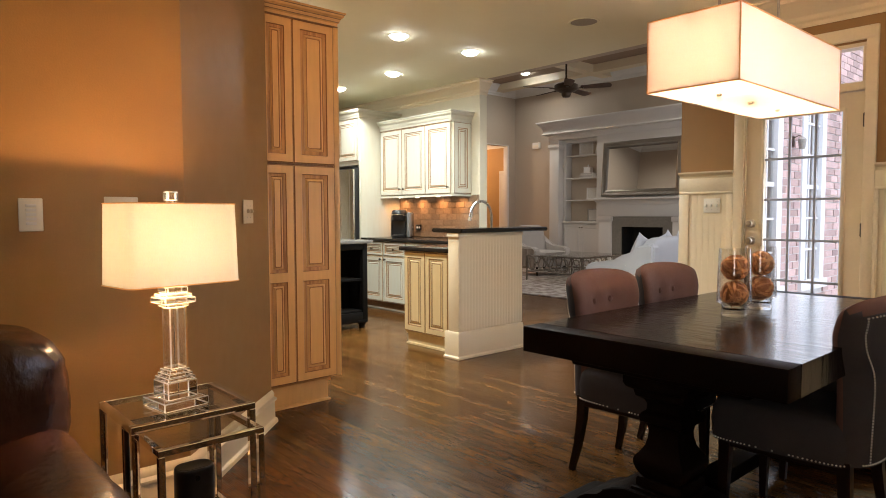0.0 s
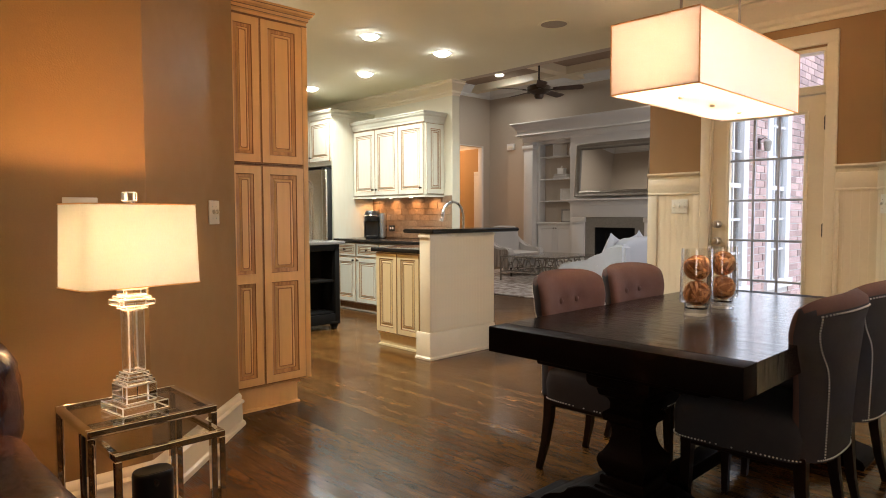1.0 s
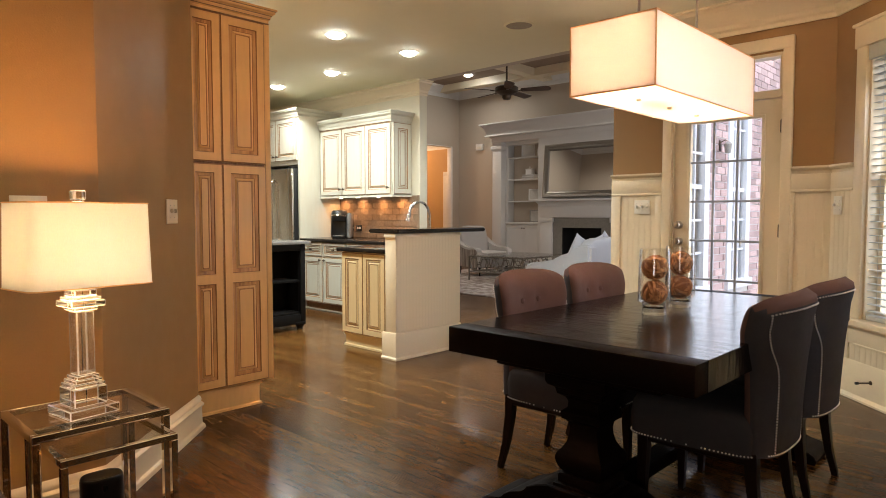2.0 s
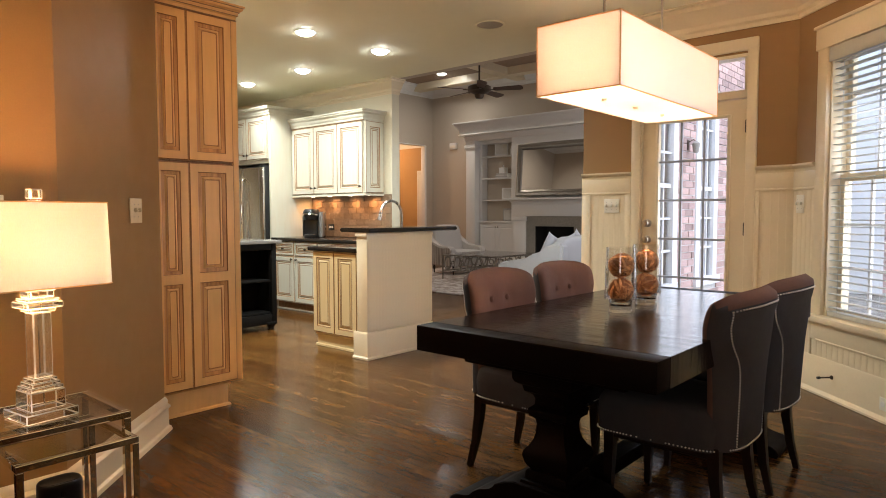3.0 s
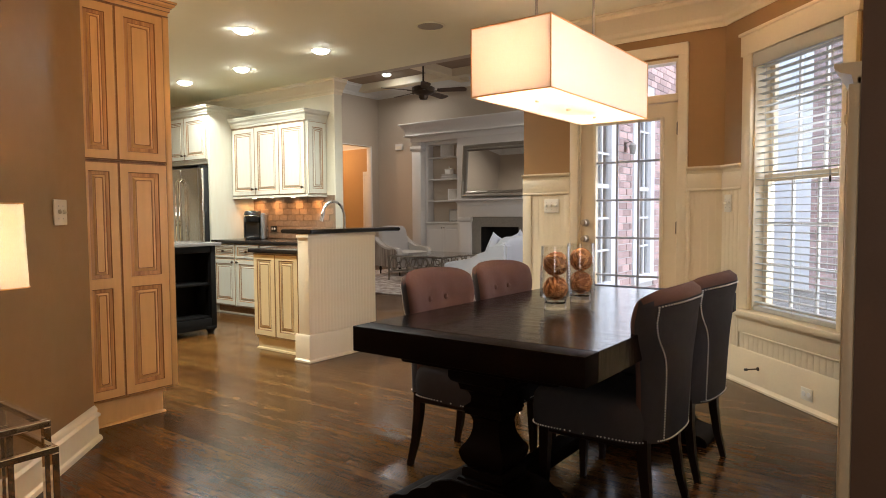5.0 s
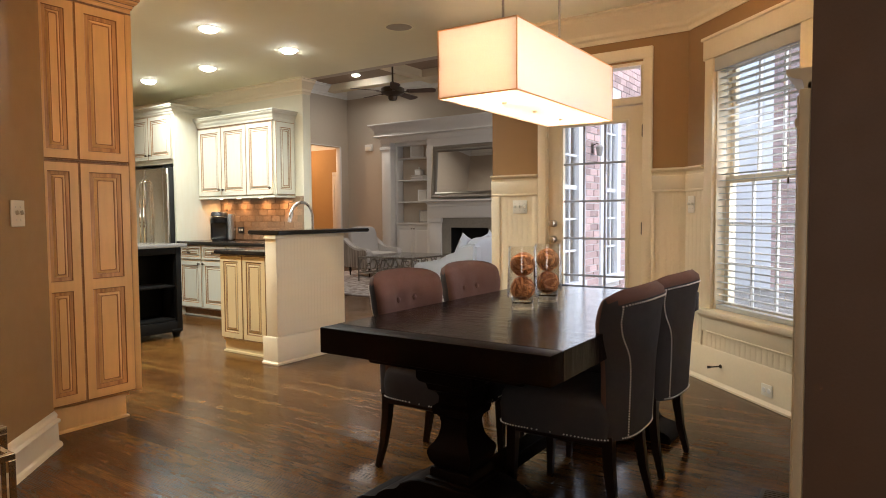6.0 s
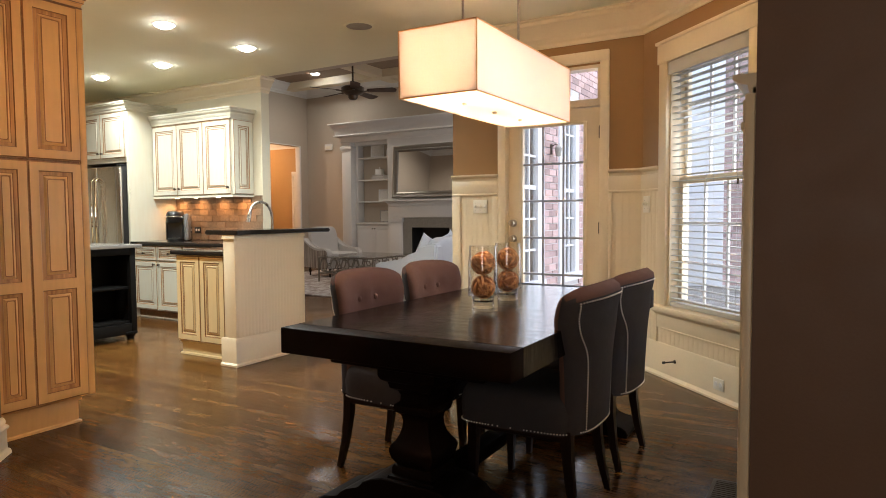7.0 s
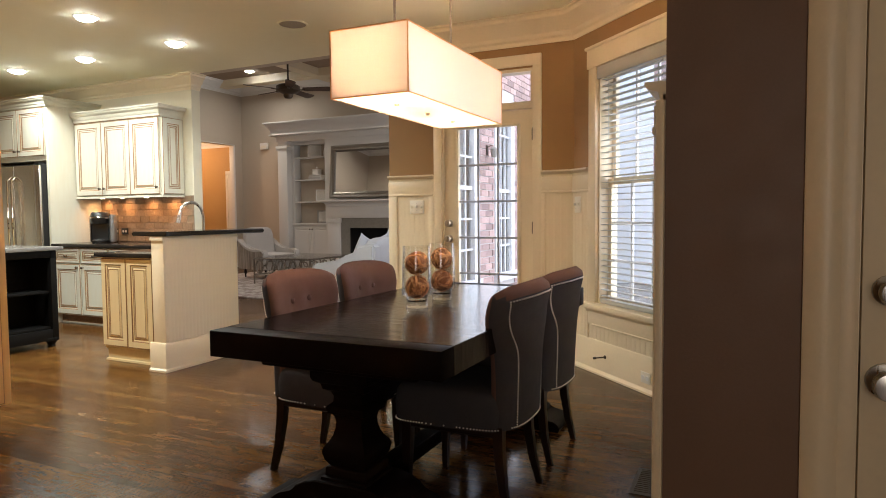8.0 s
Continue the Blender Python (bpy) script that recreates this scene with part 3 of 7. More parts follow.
def wainscot(name, p0, p1, s0, s1, label, stiles=(), under=None, top=1.528, rail=RAIL):
    """Panelled dado between s0 and s1 of a wall face; under: it stops below a window stool there."""
    m, _ = local_frame(p0, p1)
    th = tagged(new(name), label, "wainscot", "", "structure")
    th.matrix_world = m
    z1 = under or 1.365
    part("backing", box(s0, s1, -0.006, -0.0005, 0, (under or top - 0.02)), TRIM, th)
    bead_boards(th, s0, s1, 0.24, z1, -0.006)
    if not under:
        part("frieze_board", box(s0, s1, -0.024, -0.002, 1.375, top - 0.043, 0.002), TRIM, th)
        part("frieze_bead", box(s0, s1, -0.028, -0.003, 1.358, 1.376, 0.004), TRIM, th)
        part("chair_rail", moved(sweep(rail, [(s0, 0, top), (s1, 0, top)], 1), Matrix()), TRIM, th)
    for a, b in stiles:
        part("stile", box(a, b, -0.023, -0.001, 0.25, z1, 0.002), TRIM, th)
    part("base_board", sweep(WBASE, [(s0, 0, 0), (s1, 0, 0)], 1), TRIM, th)
    return th


DW0, DW1 = (DX, 2.812), (DX, 1.137)
BW0, BW1 = (DX, 1.137), (DX - 1.097, 0.04)
wainscot("wainscot_door_left", DW0, DW1, 0.0, 0.452, "cream beadboard wainscot with a chair rail", [(0.0, 0.085), (0.40, 0.452)])
wainscot("wainscot_door_right", DW0, DW1, 1.414, 1.675, "cream beadboard wainscot beside the garden door", [(1.414, 1.44)])
wainscot("wainscot_bay", BW0, BW1, 0.0, 0.243, "cream beadboard wainscot in the bay corner", [(0.225, 0.243)])
_w = wainscot("wainscot_under_window", BW0, BW1, 0.243, 1.551, "cream beadboard dado under the bay window", (), 0.372)
part("apron_rail", box(0.243, 1.40, -0.024, -0.003, 0.36, 0.47, 0.003), TRIM, _w)
part("apron_bead", box(0.30, 1.36, -0.030, -0.004, 0.352, 0.366, 0.005), TRIM, _w)
_w = wainscot("wainscot_nook_side", (DX - 1.097, 0.045), (1.616, 0.045), 0.0, 2.515, "cream wainscot ending at the wall corner", [(2.43, 2.515)], None, 1.462, [(o, u * 0.7) for o, u in RAIL])
structure("trim_nook_end", box(1.604, 1.6155, 0.0455, 0.0645, 0.19, 1.4295, 0.003), TRIM, "cream corner board closing the wainscot end", "trim")
# living side of the wall end
structure("trim_wall_end", box(DX - 0.004, DX + 0.162, 2.8125, 2.822, 0, 1.50, 0.002), TRIM, "cream corner board at the wall end", "trim")

# ---------------------------------------------------------------- garden door and transom
def hinge(parent, x, y, z):
    bm = box(x - 0.012, x + 0.012, y - 0.004, y + 0.004, z - 0.045, z + 0.045, 0.001)
    tube([(x, y - 0.006, z - 0.05), (x, y - 0.006, z + 0.05)], 0.007, 8, bm)
    part("hinge", bm, BRONZE, parent)


def knob(parent, x, y, z, mat=None, r=0.028, name="door_knob"):
    """A turned knob and its rose, standing out towards negative y."""
    bm = lathe([(0.0, 0), (r * 1.15, 0), (r * 1.1, 0.006), (r * 0.45, 0.012), (r * 0.4, 0.030), (r * 0.8, 0.036), (r, 0.048), (r * 0.85, 0.062), (0.0, 0.066)], 20)
    moved(bm, Matrix.Translation((x, y, z)) @ Matrix.Rotation(radians(90), 4, "X"))
    return part(name, bm, mat or PEWTER, parent)


# the bars are cream; their dark backlit look is put into this grey
MUNTIN = material("backlit_muntin", (0.42, 0.43, 0.47), 0.5, stain=0.1)
m, _ = local_frame(DW0, DW1)
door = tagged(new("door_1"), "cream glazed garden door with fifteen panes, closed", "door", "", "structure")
door.matrix_world = m
S0, S1 = 0.537, 1.334               # slab
G0, G1, GZ0, GZ1 = 0.668, 1.203, 0.38, 1.917   # glazed field
part("slab", boxes([(S0, G0, 0.02, 0.062, 0.02, 2.04), (G1, S1, 0.02, 0.062, 0.02, 2.04), (G0, G1, 0.0205, 0.0615, GZ1, 2.04), (G0, G1, 0.0205, 0.0615, 0.02, GZ0)]), TRIM, door)
for i in range(3):
    for j in range(5):
        a, b = G0 + (G1 - G0) * i / 3, G0 + (G1 - G0) * (i + 1) / 3
        c, d = GZ0 + (GZ1 - GZ0) * j / 5, GZ0 + (GZ1 - GZ0) * (j + 1) / 5
        part("pane", box(a + 0.004, b - 0.004, 0.039, 0.043, c + 0.004, d - 0.004), PANE, door).visible_shadow = False
for i in (1, 2):
    x = G0 + (G1 - G0) * i / 3
    part("muntin", box(x - 0.009, x + 0.009, 0.030, 0.052, GZ0, GZ1, 0.003), MUNTIN, door)
for j in (1, 2, 3, 4):
    z = GZ0 + (GZ1 - GZ0) * j / 5
    part("muntin", box(G0, G1, 0.032, 0.050, z - 0.009, z + 0.009, 0.003), MUNTIN, door)
for a in ((G0 - 0.022, G0 + 0.004, GZ0 - 0.02, GZ1 + 0.02), (G1 - 0.004, G1 + 0.022, GZ0 - 0.02, GZ1 + 0.02)):
    part("glazing_bead", box(a[0], a[1], 0.010, 0.030, a[2], a[3], 0.006), TRIM, door)
for z in (GZ0 - 0.01, GZ1 + 0.01):
    part("glazing_bead", box(G0, G1, 0.011, 0.029, z - 0.012, z + 0.012, 0.005), TRIM, door)
knob(door, 0.585, 0.02, 0.985)
knob(door, 0.585, 0.02, 1.118, name="deadbolt")
for z in (0.25, 1.08, 1.84):
    hinge(door, S1 + 0.004, 0.012, z)

fr = tagged(new("door_frame_1"), "cream door casing with a transom light above", "door frame", "", "structure")
fr.matrix_world = m
CAS = 0.024
part("casing", box(0.452, 0.527, -CAS, 0.006, 0.0, 2.40, 0.006), TRIM, fr)
part("casing", box(1.342, 1.414, -CAS, 0.006, 0.0, 2.40, 0.006), TRIM, fr)
part("casing", box(0.452, 1.414, -CAS - 0.002, 0.006, 2.385, 2.474, 0.006), TRIM, fr)
part("jamb", box(0.512, 0.535, 0.001, 0.15, 0.0, 2.37), TRIM, fr)
part("jamb", box(1.336, 1.362, 0.001, 0.15, 0.0, 2.37), TRIM, fr)
part("transom_bar", box(0.535, 1.336, 0.0, 0.12, 2.048, 2.105, 0.004), TRIM, fr)
part("transom_head", box(0.535, 1.336, 0.001, 0.12, 2.345, 2.369), TRIM, fr)
for a, b in ((0.535, 0.556), (1.315, 1.336)):
    part("transom_stile", box(a, b, 0.01, 0.06, 2.105, 2.345, 0.003), TRIM, fr)
part("transom_pane", box(0.556, 1.315, 0.036, 0.040, 2.106, 2.344), PANE, fr).visible_shadow = False
part("threshold", box(0.512, 1.362, -0.01, 0.15, 0.0005, 0.018, 0.004), BRONZE, fr)

# ---------------------------------------------------------------- bay window with its blind
win = tagged(new("window_1"), "tall cream double hung window with divided panes", "window", "", "structure")
win.matrix_world = BAY
A, B, Z0, Z1, ZM = 0.335, 1.165, 0.52, 2.27, 1.425
part("casing", box(0.243, A + 0.004, -0.026, 0.006, 0.5255, 2.27, 0.005), TRIM, win)
part("casing", box(B - 0.004, 1.258, -0.026, 0.006, 0.5255, 2.27, 0.005), TRIM, win)
part("head_casing", box(0.225, 1.276, -0.030, 0.006, 2.265, 2.40, 0.004), TRIM, win)
part("head_cap", box(0.215, 1.286, -0.045, 0.004, 2.40, 2.422, 0.006), TRIM, win)
part("window_sill", box(0.185, 1.315, -0.075, 0.10, 0.482, 0.525, 0.009), TRIM, win)
part("sill_moulding", box(0.225, 1.275, -0.035, -0.001, 0.455, 0.483, 0.008), TRIM, win)
for a, b in ((A, A + 0.022), (B - 0.022, B)):
    part("jamb", box(a, b, 0.001, 0.155, Z0 + 0.001, Z1), TRIM, win)
part("jamb", box(A, B, 0.001, 0.155, Z1 - 0.022, Z1 - 0.001), TRIM, win)


def sash(name, z0, z1, y):
    rows = [(A + 0.022, A + 0.065, y, y + 0.03, z0, z1), (B - 0.065, B - 0.022, y, y + 0.03, z0, z1), (A + 0.065, B - 0.065, y, y + 0.03, z0, z0 + 0.05), (A + 0.065, B - 0.065, y, y + 0.03, z1 - 0.045, z1)]
    fr = part(name, boxes(rows), TRIM, win)
    a, b = A + 0.065, B - 0.065
    for i in (1, 2):
        x = a + (b - a) * i / 3
        part("muntin", box(x - 0.008, x + 0.008, y + 0.006, y + 0.024, z0 + 0.05, z1 - 0.045, 0.002), WHITE, fr)
    for j in (1, 2):
        z = z0 + 0.05 + (z1 - z0 - 0.095) * j / 3
        part("muntin", box(a, b, y + 0.007, y + 0.023, z - 0.008, z + 0.008, 0.002), WHITE, fr)
    part("pane", box(a, b, y + 0.013, y + 0.017, z0 + 0.05, z1 - 0.045), PANE, fr).visible_shadow = False


sash("lower_sash", Z0 + 0.001, ZM + 0.022, 0.075)
sash("upper_sash", ZM - 0.022, Z1 - 0.022, 0.110)

# assumed window, out of view, round the added lamp
w2 = tagged(new("window_2"), "cream window assumed in the unseen nook side wall", "window", "", "structure")
w2.matrix_world = local_frame((DX - 1.097, 0.045), (1.7365, 0.045))[0]
for r in ((0.66, 0.752, 1.03, 2.34), (1.748, 1.84, 1.03, 2.34), (0.752, 1.748, 2.248, 2.34)):
    part("casing", box(r[0], r[1], -0.024, 0.004, r[2], r[3], 0.004), TRIM, w2)
part("window_sill", box(0.62, 1.88, -0.06, 0.03, 1.06, 1.099, 0.006), TRIM, w2)
for a, b in ((0.75, 0.79), (1.71, 1.75)):
    part("stile", box(a, b, 0.075, 0.105, 1.101, 2.249), TRIM, w2)
for z in (1.101, 1.655, 2.209):
    part("rail", box(0.791, 1.709, 0.075, 0.105, z, z + 0.04), TRIM, w2)
part("pane", box(0.791, 1.709, 0.088, 0.092, 1.142, 2.208), PANE, w2).visible_shadow = False

blind = thing("window_blind", "white slatted blind hanging half open in the bay window", "blind", BAY)
part("headrail", box(A + 0.024, B - 0.024, 0.004, 0.062, 2.185, 2.246, 0.004), BLIND, blind)
part("valance", box(A + 0.008, B - 0.008, -0.018, -0.002, 2.170, 2.262, 0.005), BLIND, blind)
_sl = bmesh.new()
for j in range(5):
    t = (j / 4 - 0.5)
    yy, zz = t * 0.043, 0.0035 * (1 - 4 * t * t)
    for x in (A + 0.026, B - 0.026):
        _sl.verts.new((x, yy, zz))
        _sl.verts.new((x, yy, zz - 0.003))
_sl.verts.ensure_lookup_table()
for j in range(4):
    k = 4 * j
    v = _sl.verts
    _sl.faces.new((v[k], v[k + 2], v[k + 6], v[k + 4]))
    _sl.faces.new((v[k + 1], v[k + 5], v[k + 7], v[k + 3]))
    _sl.faces.new((v[k], v[k + 4], v[k + 5], v[k + 1]))
    _sl.faces.new((v[k + 2], v[k + 3], v[k + 7], v[k + 6]))
v = _sl.verts
_sl.faces.new((v[0], v[1], v[3], v[2]))
_sl.faces.new((v[16], v[18], v[19], v[17]))
_slat = mesh_of("slat", _sl, BLIND, 40)
NS = 37
for i in range(NS):
    z = 0.585 + (2.165 - 0.585) * i / (NS - 1)
    ob = new("slat", _slat)
    ob.parent = blind
    ob.location = (0, 0.035, z)
    ob.rotation_euler = (radians(1 + random.uniform(-2.0, 2.0) if z < 1.42 else -4 + random.uniform(-2.5, 2.5)), 0, 0)
part("bottom_rail", box(A + 0.024, B - 0.024, 0.008, 0.062, 0.527, 0.560, 0.004), BLIND, blind)
for x in (A + 0.12, (A + B) / 2, B - 0.12):
    for y in (0.008, 0.062):
        part("ladder_cord", tube([(x, y, 0.55), (x, y, 2.19)], 0.0012, 5), BLIND, blind)
part("pull_cord", tube([(B - 0.10, -0.004, 1.40), (B - 0.10, -0.004, 2.18)], 0.0015, 5), BLIND, blind)
part("cord_tassel", moved(lathe([(0.0, 0), (0.007, 0.004), (0.006, 0.03), (0.003, 0.038), (0.0, 0.040)], 10), Matrix.Translation((B - 0.10, -0.004, 1.365))), BRONZE, blind)

# ---------------------------------------------------------------- switches, outlets and small wall fittings


def plate(name, label, category, m, w, h, toggles=0, rocker=False, mat=None, outlet=False):
    th = thing(name, label, category, m)
    part("plate", box(-w / 2, w / 2, -0.007, -0.0008, -h / 2, h / 2, 0.003), mat or PLASTIC, th)
    for i in range(toggles):
        x = (i - (toggles - 1) / 2) * 0.046
        part("toggle", moved(box(-0.005, 0.005, -0.018, 0.0, -0.010, 0.010, 0.002), Matrix.Translation((x, -0.006, 0)) @ Matrix.Rotation(radians(-22), 4, "X")), mat or PLASTIC, th)
        for z in (-0.03, 0.03):
            part("screw", moved(lathe([(0.0, 0), (0.003, 0), (0.0025, 0.0012), (0, 0.0014)], 8), Matrix.Translation((x, -0.007, z)) @ Matrix.Rotation(radians(90), 4, "X")), PEWTER, th)
    if rocker:
        part("rocker", box(-0.016, 0.016, -0.011, -0.006, -0.033, 0.033, 0.002), mat or PLASTIC, th)
    if outlet:
        for x in (-0.022, 0.022):
            part("socket", moved(lathe([(0.0, 0), (0.016, 0), (0.015, 0.004), (0, 0.004)], 16), Matrix.Translation((x, -0.006, 0)) @ Matrix.Rotation(radians(90), 4, "X")), WHITE, th)
    return th


MD, _ = local_frame(DW0, DW1)
MG, _ = local_frame((1.06, 2.764), (1.788, 3.475))
ML, _ = local_frame((-3.1, 2.764), (1.06, 2.764))
plate("light_switch", "ivory triple toggle switch plate on the wainscot", "switch", MD @ pose(0.283, -0.016, 1.262), 0.138, 0.115, 3)
plate("light_switch", "ivory double toggle switch plate in the bay corner", "switch", BAY @ pose(0.088, -0.016, 1.262), 0.085, 0.125, 2)
plate("light_switch", "almond double toggle switch plate on the diagonal wall", "switch", MG @ pose(0.70, 0, 1.216), 0.135, 0.122, 2, False, ALMOND)
_dm = plate("dimmer_switch", "ivory keypad dimmer on the lamp wall", "switch", ML @ pose(3.618, 0, 1.202), 0.075, 0.118)
for j in range(5):
    part("key", box(-0.016, 0.016, -0.010, -0.0065, -0.036 + j * 0.016, -0.026 + j * 0.016, 0.001), WHITE, _dm)
plate("wall_thermostat", "cream thermostat box behind the table lamp", "thermostat", ML @ pose(3.918, 0, 1.215), 0.122, 0.11)
plate("wall_outlet", "double outlet plate on the baseboard of the bay", "outlet", BAY @ pose(0.945, -0.022, 0.105), 0.10, 0.075, 0, False, None, True)
_ds = thing("door_stop", "bronze spring door stop on the baseboard", "door stop", BAY @ pose(0.472, -0.022, 0.145))
part("stem", tube([(0, 0, 0), (0, -0.08, 0)], 0.005, 8), BRONZE, _ds)
part("rose", moved(lathe([(0, 0), (0.014, 0), (0.012, 0.006), (0, 0.008)], 14), Matrix.Rotation(radians(90), 4, "X")), BRONZE, _ds)
part("rubber_tip", tube([(0, -0.08, 0), (0, -0.098, 0)], 0.009, 10), BLACKPL, _ds)
_rg = thing("floor_register", "dark metal floor register beside the nook wall", "vent", pose(3.08, 0.27, 0.0))
part("frame", boxes([(-0.15, 0.15, -0.06, -0.045, 0, 0.005), (-0.15, 0.15, 0.045, 0.06, 0, 0.005), (-0.15, -0.135, -0.045, 0.045, 0, 0.005), (0.135, 0.15, -0.045, 0.045, 0, 0.005)]), BRONZE, _rg)
for i in range(13):
    x = -0.126 + i * 0.021
    part("louvre", box(x - 0.006, x + 0.006, -0.045, 0.045, 0.0005, 0.004), BRONZE, _rg)

# ---------------------------------------------------------------- white door by the entry wall
ME, _ = local_frame((1.616, 0.04), (1.616, -3.1))
ed = tagged(new("door_2"), "cream painted panel door, closed, with steel knob and deadbolt", "door", "", "structure")
ed.matrix_world = ME
part("slab", box(0.357, 1.215, 0.03, 0.07, 0.008, 2.03, 0.002), TRIM, ed)
for z0, z1 in ((0.25, 0.85), (1.02, 1.85)):
    for a, b in ((0.50, 0.74), (0.83, 1.07)):
        part("panel_moulding", boxes([(a, b, 0.022, 0.0305, z0, z0 + 0.02), (a, b, 0.022, 0.0305, z1 - 0.02, z1), (a, a + 0.02, 0.0225, 0.0303, z0 + 0.02, z1 - 0.02), (b - 0.02, b, 0.0225, 0.0303, z0 + 0.02, z1 - 0.02)]), TRIM, ed)
knob(ed, 0.399, 0.03, 0.865, STEEL, 0.03)
knob(ed, 0.402, 0.03, 1.04, STEEL, 0.026, "deadbolt")
part("strike_plate", box(0.3496, 0.3515, 0.020, 0.06, 0.82, 0.92), BRONZE, ed)
ef = tagged(new("door_frame_2"), "cream moulded door casing", "door frame", "", "structure")
ef.matrix_world = ME
DCAS = [(0, 0.0), (0.0, 0.018), (0.010, 0.022), (0.030, 0.018), (0.045, 0.026), (0.070, 0.024), (0.084, 0.016), (0.092, 0.010), (0.092, 0.0)]


def casing_leg(x, flip, z1):
    bm = bmesh.new()
    k = [(x - o if flip else x + o, -u) for o, u in DCAS]
    lo = [bm.verts.new((a, b, 0.0)) for a, b in k]
    hi = [bm.verts.new((a, b, z1)) for a, b in k]
    for i in range(len(k)):
        j = (i + 1) % len(k)
        bm.faces.new((lo[i], lo[j], hi[j], hi[i]))
    bm.faces.new(hi)
    bm.faces.new(lo[::-1])
    return bm


part("casing", casing_leg(0.346, True, 2.05), TRIM, ef)
part("casing", casing_leg(1.227, False, 2.05), TRIM, ef)
part("casing", box(0.249, 1.319, -0.024, 0.0, 2.051, 2.14, 0.006), TRIM, ef)
part("jamb", box(0.3405, 0.3495, -0.004, 0.118, 0, 2.049), TRIM, ef)
part("stop", box(0.3497, 0.385, 0.0705, 0.090, 0.0, 2.034), TRIM, ef)
part("jamb", box(1.2175, 1.227, -0.004, 0.118, 0, 2.049), TRIM, ef)
part("jamb", box(0.349, 1.218, -0.004, 0.118, 2.035, 2.0485), TRIM, ef)

# unseen cover, added to keep the sky out of the west opening
rbl = thing("roller_blind", "pale cover closing the added west opening against the sky", "blind", Matrix.Translation((-3.12, -1.0, 0)) @ Matrix.Rotation(radians(-90), 4, "Z"))
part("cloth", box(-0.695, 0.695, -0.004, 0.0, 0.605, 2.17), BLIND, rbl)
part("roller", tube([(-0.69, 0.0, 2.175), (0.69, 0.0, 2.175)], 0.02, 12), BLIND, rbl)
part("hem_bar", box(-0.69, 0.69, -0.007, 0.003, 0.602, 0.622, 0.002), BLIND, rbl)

# ---------------------------------------------------------------- nook: dining table
TX0, TX1, TY0, TY1, TZ = 1.99, 3.93, 0.756, 1.736, 0.76
tab = thing("dining_table", "long dark espresso trestle dining table with carved pedestals", "table", pose((TX0 + TX1) / 2, (TY0 + TY1) / 2, 0))
hx, hy = (TX1 - TX0) / 2, (TY1 - TY0) / 2
NB = 7
for i in range(NB):
    w = 2 * hy / NB
    y = -hy + i * w
    part("top_board", box(-hx + 0.10, hx - 0.10, y + 0.0002, y + w - 0.0002, TZ - 0.10, TZ, 0.0004, 1), SCRAPED, tab)
for s in (-1, 1):
    part("breadboard_end", box(*sorted((s * hx, s * (hx - 0.0995))), -hy, hy, TZ - 0.10, TZ, 0.004), ESPRESSO, tab)
PED = [(0.125, 0.66), (0.125, 0.585), (0.118, 0.570), (0.098, 0.558), (0.092, 0.535), (0.070, 0.522), (0.062, 0.505), (0.064, 0.482), (0.074, 0.474), (0.082, 0.468), (0.084, 0.458), (0.080, 0.448), (0.080, 0.440), (0.068, 0.434), (0.061, 0.424), (0.057, 0.405), (0.059, 0.380), (0.066, 0.352), (0.079, 0.328), (0.092, 0.312), (0.097, 0.298), (0.097, 0.288), (0.090, 0.262), (0.080, 0.246), (0.074, 0.238), (0.084, 0.234), (0.088, 0.226), (0.088, 0.202), (0.100, 0.196), (0.104, 0.180)]
for px in (-0.71, 0.71):
    part("pedestal", moved(lathe(PED, 4, 0, 0, 1.0), Matrix.Translation((px, 0, 0))), ESPRESSO, tab, "", 40)
    part("top_block", box(px - 0.15, px + 0.15, -0.34, 0.34, 0.615, TZ - 0.1005, 0.01), ESPRESSO, tab)
    bm = bmesh.new()
    side = [(0.44, 0.0), (0.446, 0.02), (0.436, 0.040), (0.41, 0.056), (0.36, 0.064), (0.335, 0.068), (0.325, 0.090), (0.29, 0.108), (0.24, 0.124), (0.225, 0.128), (0.215, 0.150), (0.17, 0.172), (0.12, 0.186)]
    prof = side + [(-y, z) for y, z in side[::-1]]
    a = [bm.verts.new((px - 0.12, y, z + 0.0005)) for y, z in prof]
    b = [bm.verts.new((px + 0.12, y, z + 0.0005)) for y, z in prof]
    for i in range(len(prof)):
        j = (i + 1) % len(prof)
        bm.faces.new((a[i], a[j], b[j], b[i]))
    bm.faces.new(a[::-1])
    bm.faces.new(b)
    bmesh.ops.bevel(bm, geom=[e for e in bm.edges if abs(e.verts[0].co.x - e.verts[1].co.x) < 1e-6], offset=0.004, segments=1, affect="EDGES", clamp_overlap=True)
    part("trestle_foot", bm, ESPRESSO, tab, "", 40)
part("stretcher", box(-0.62, 0.62, -0.045, 0.045, 0.10, 0.165, 0.008), ESPRESSO, tab)

# ---------------------------------------------------------------- nook: dining chairs


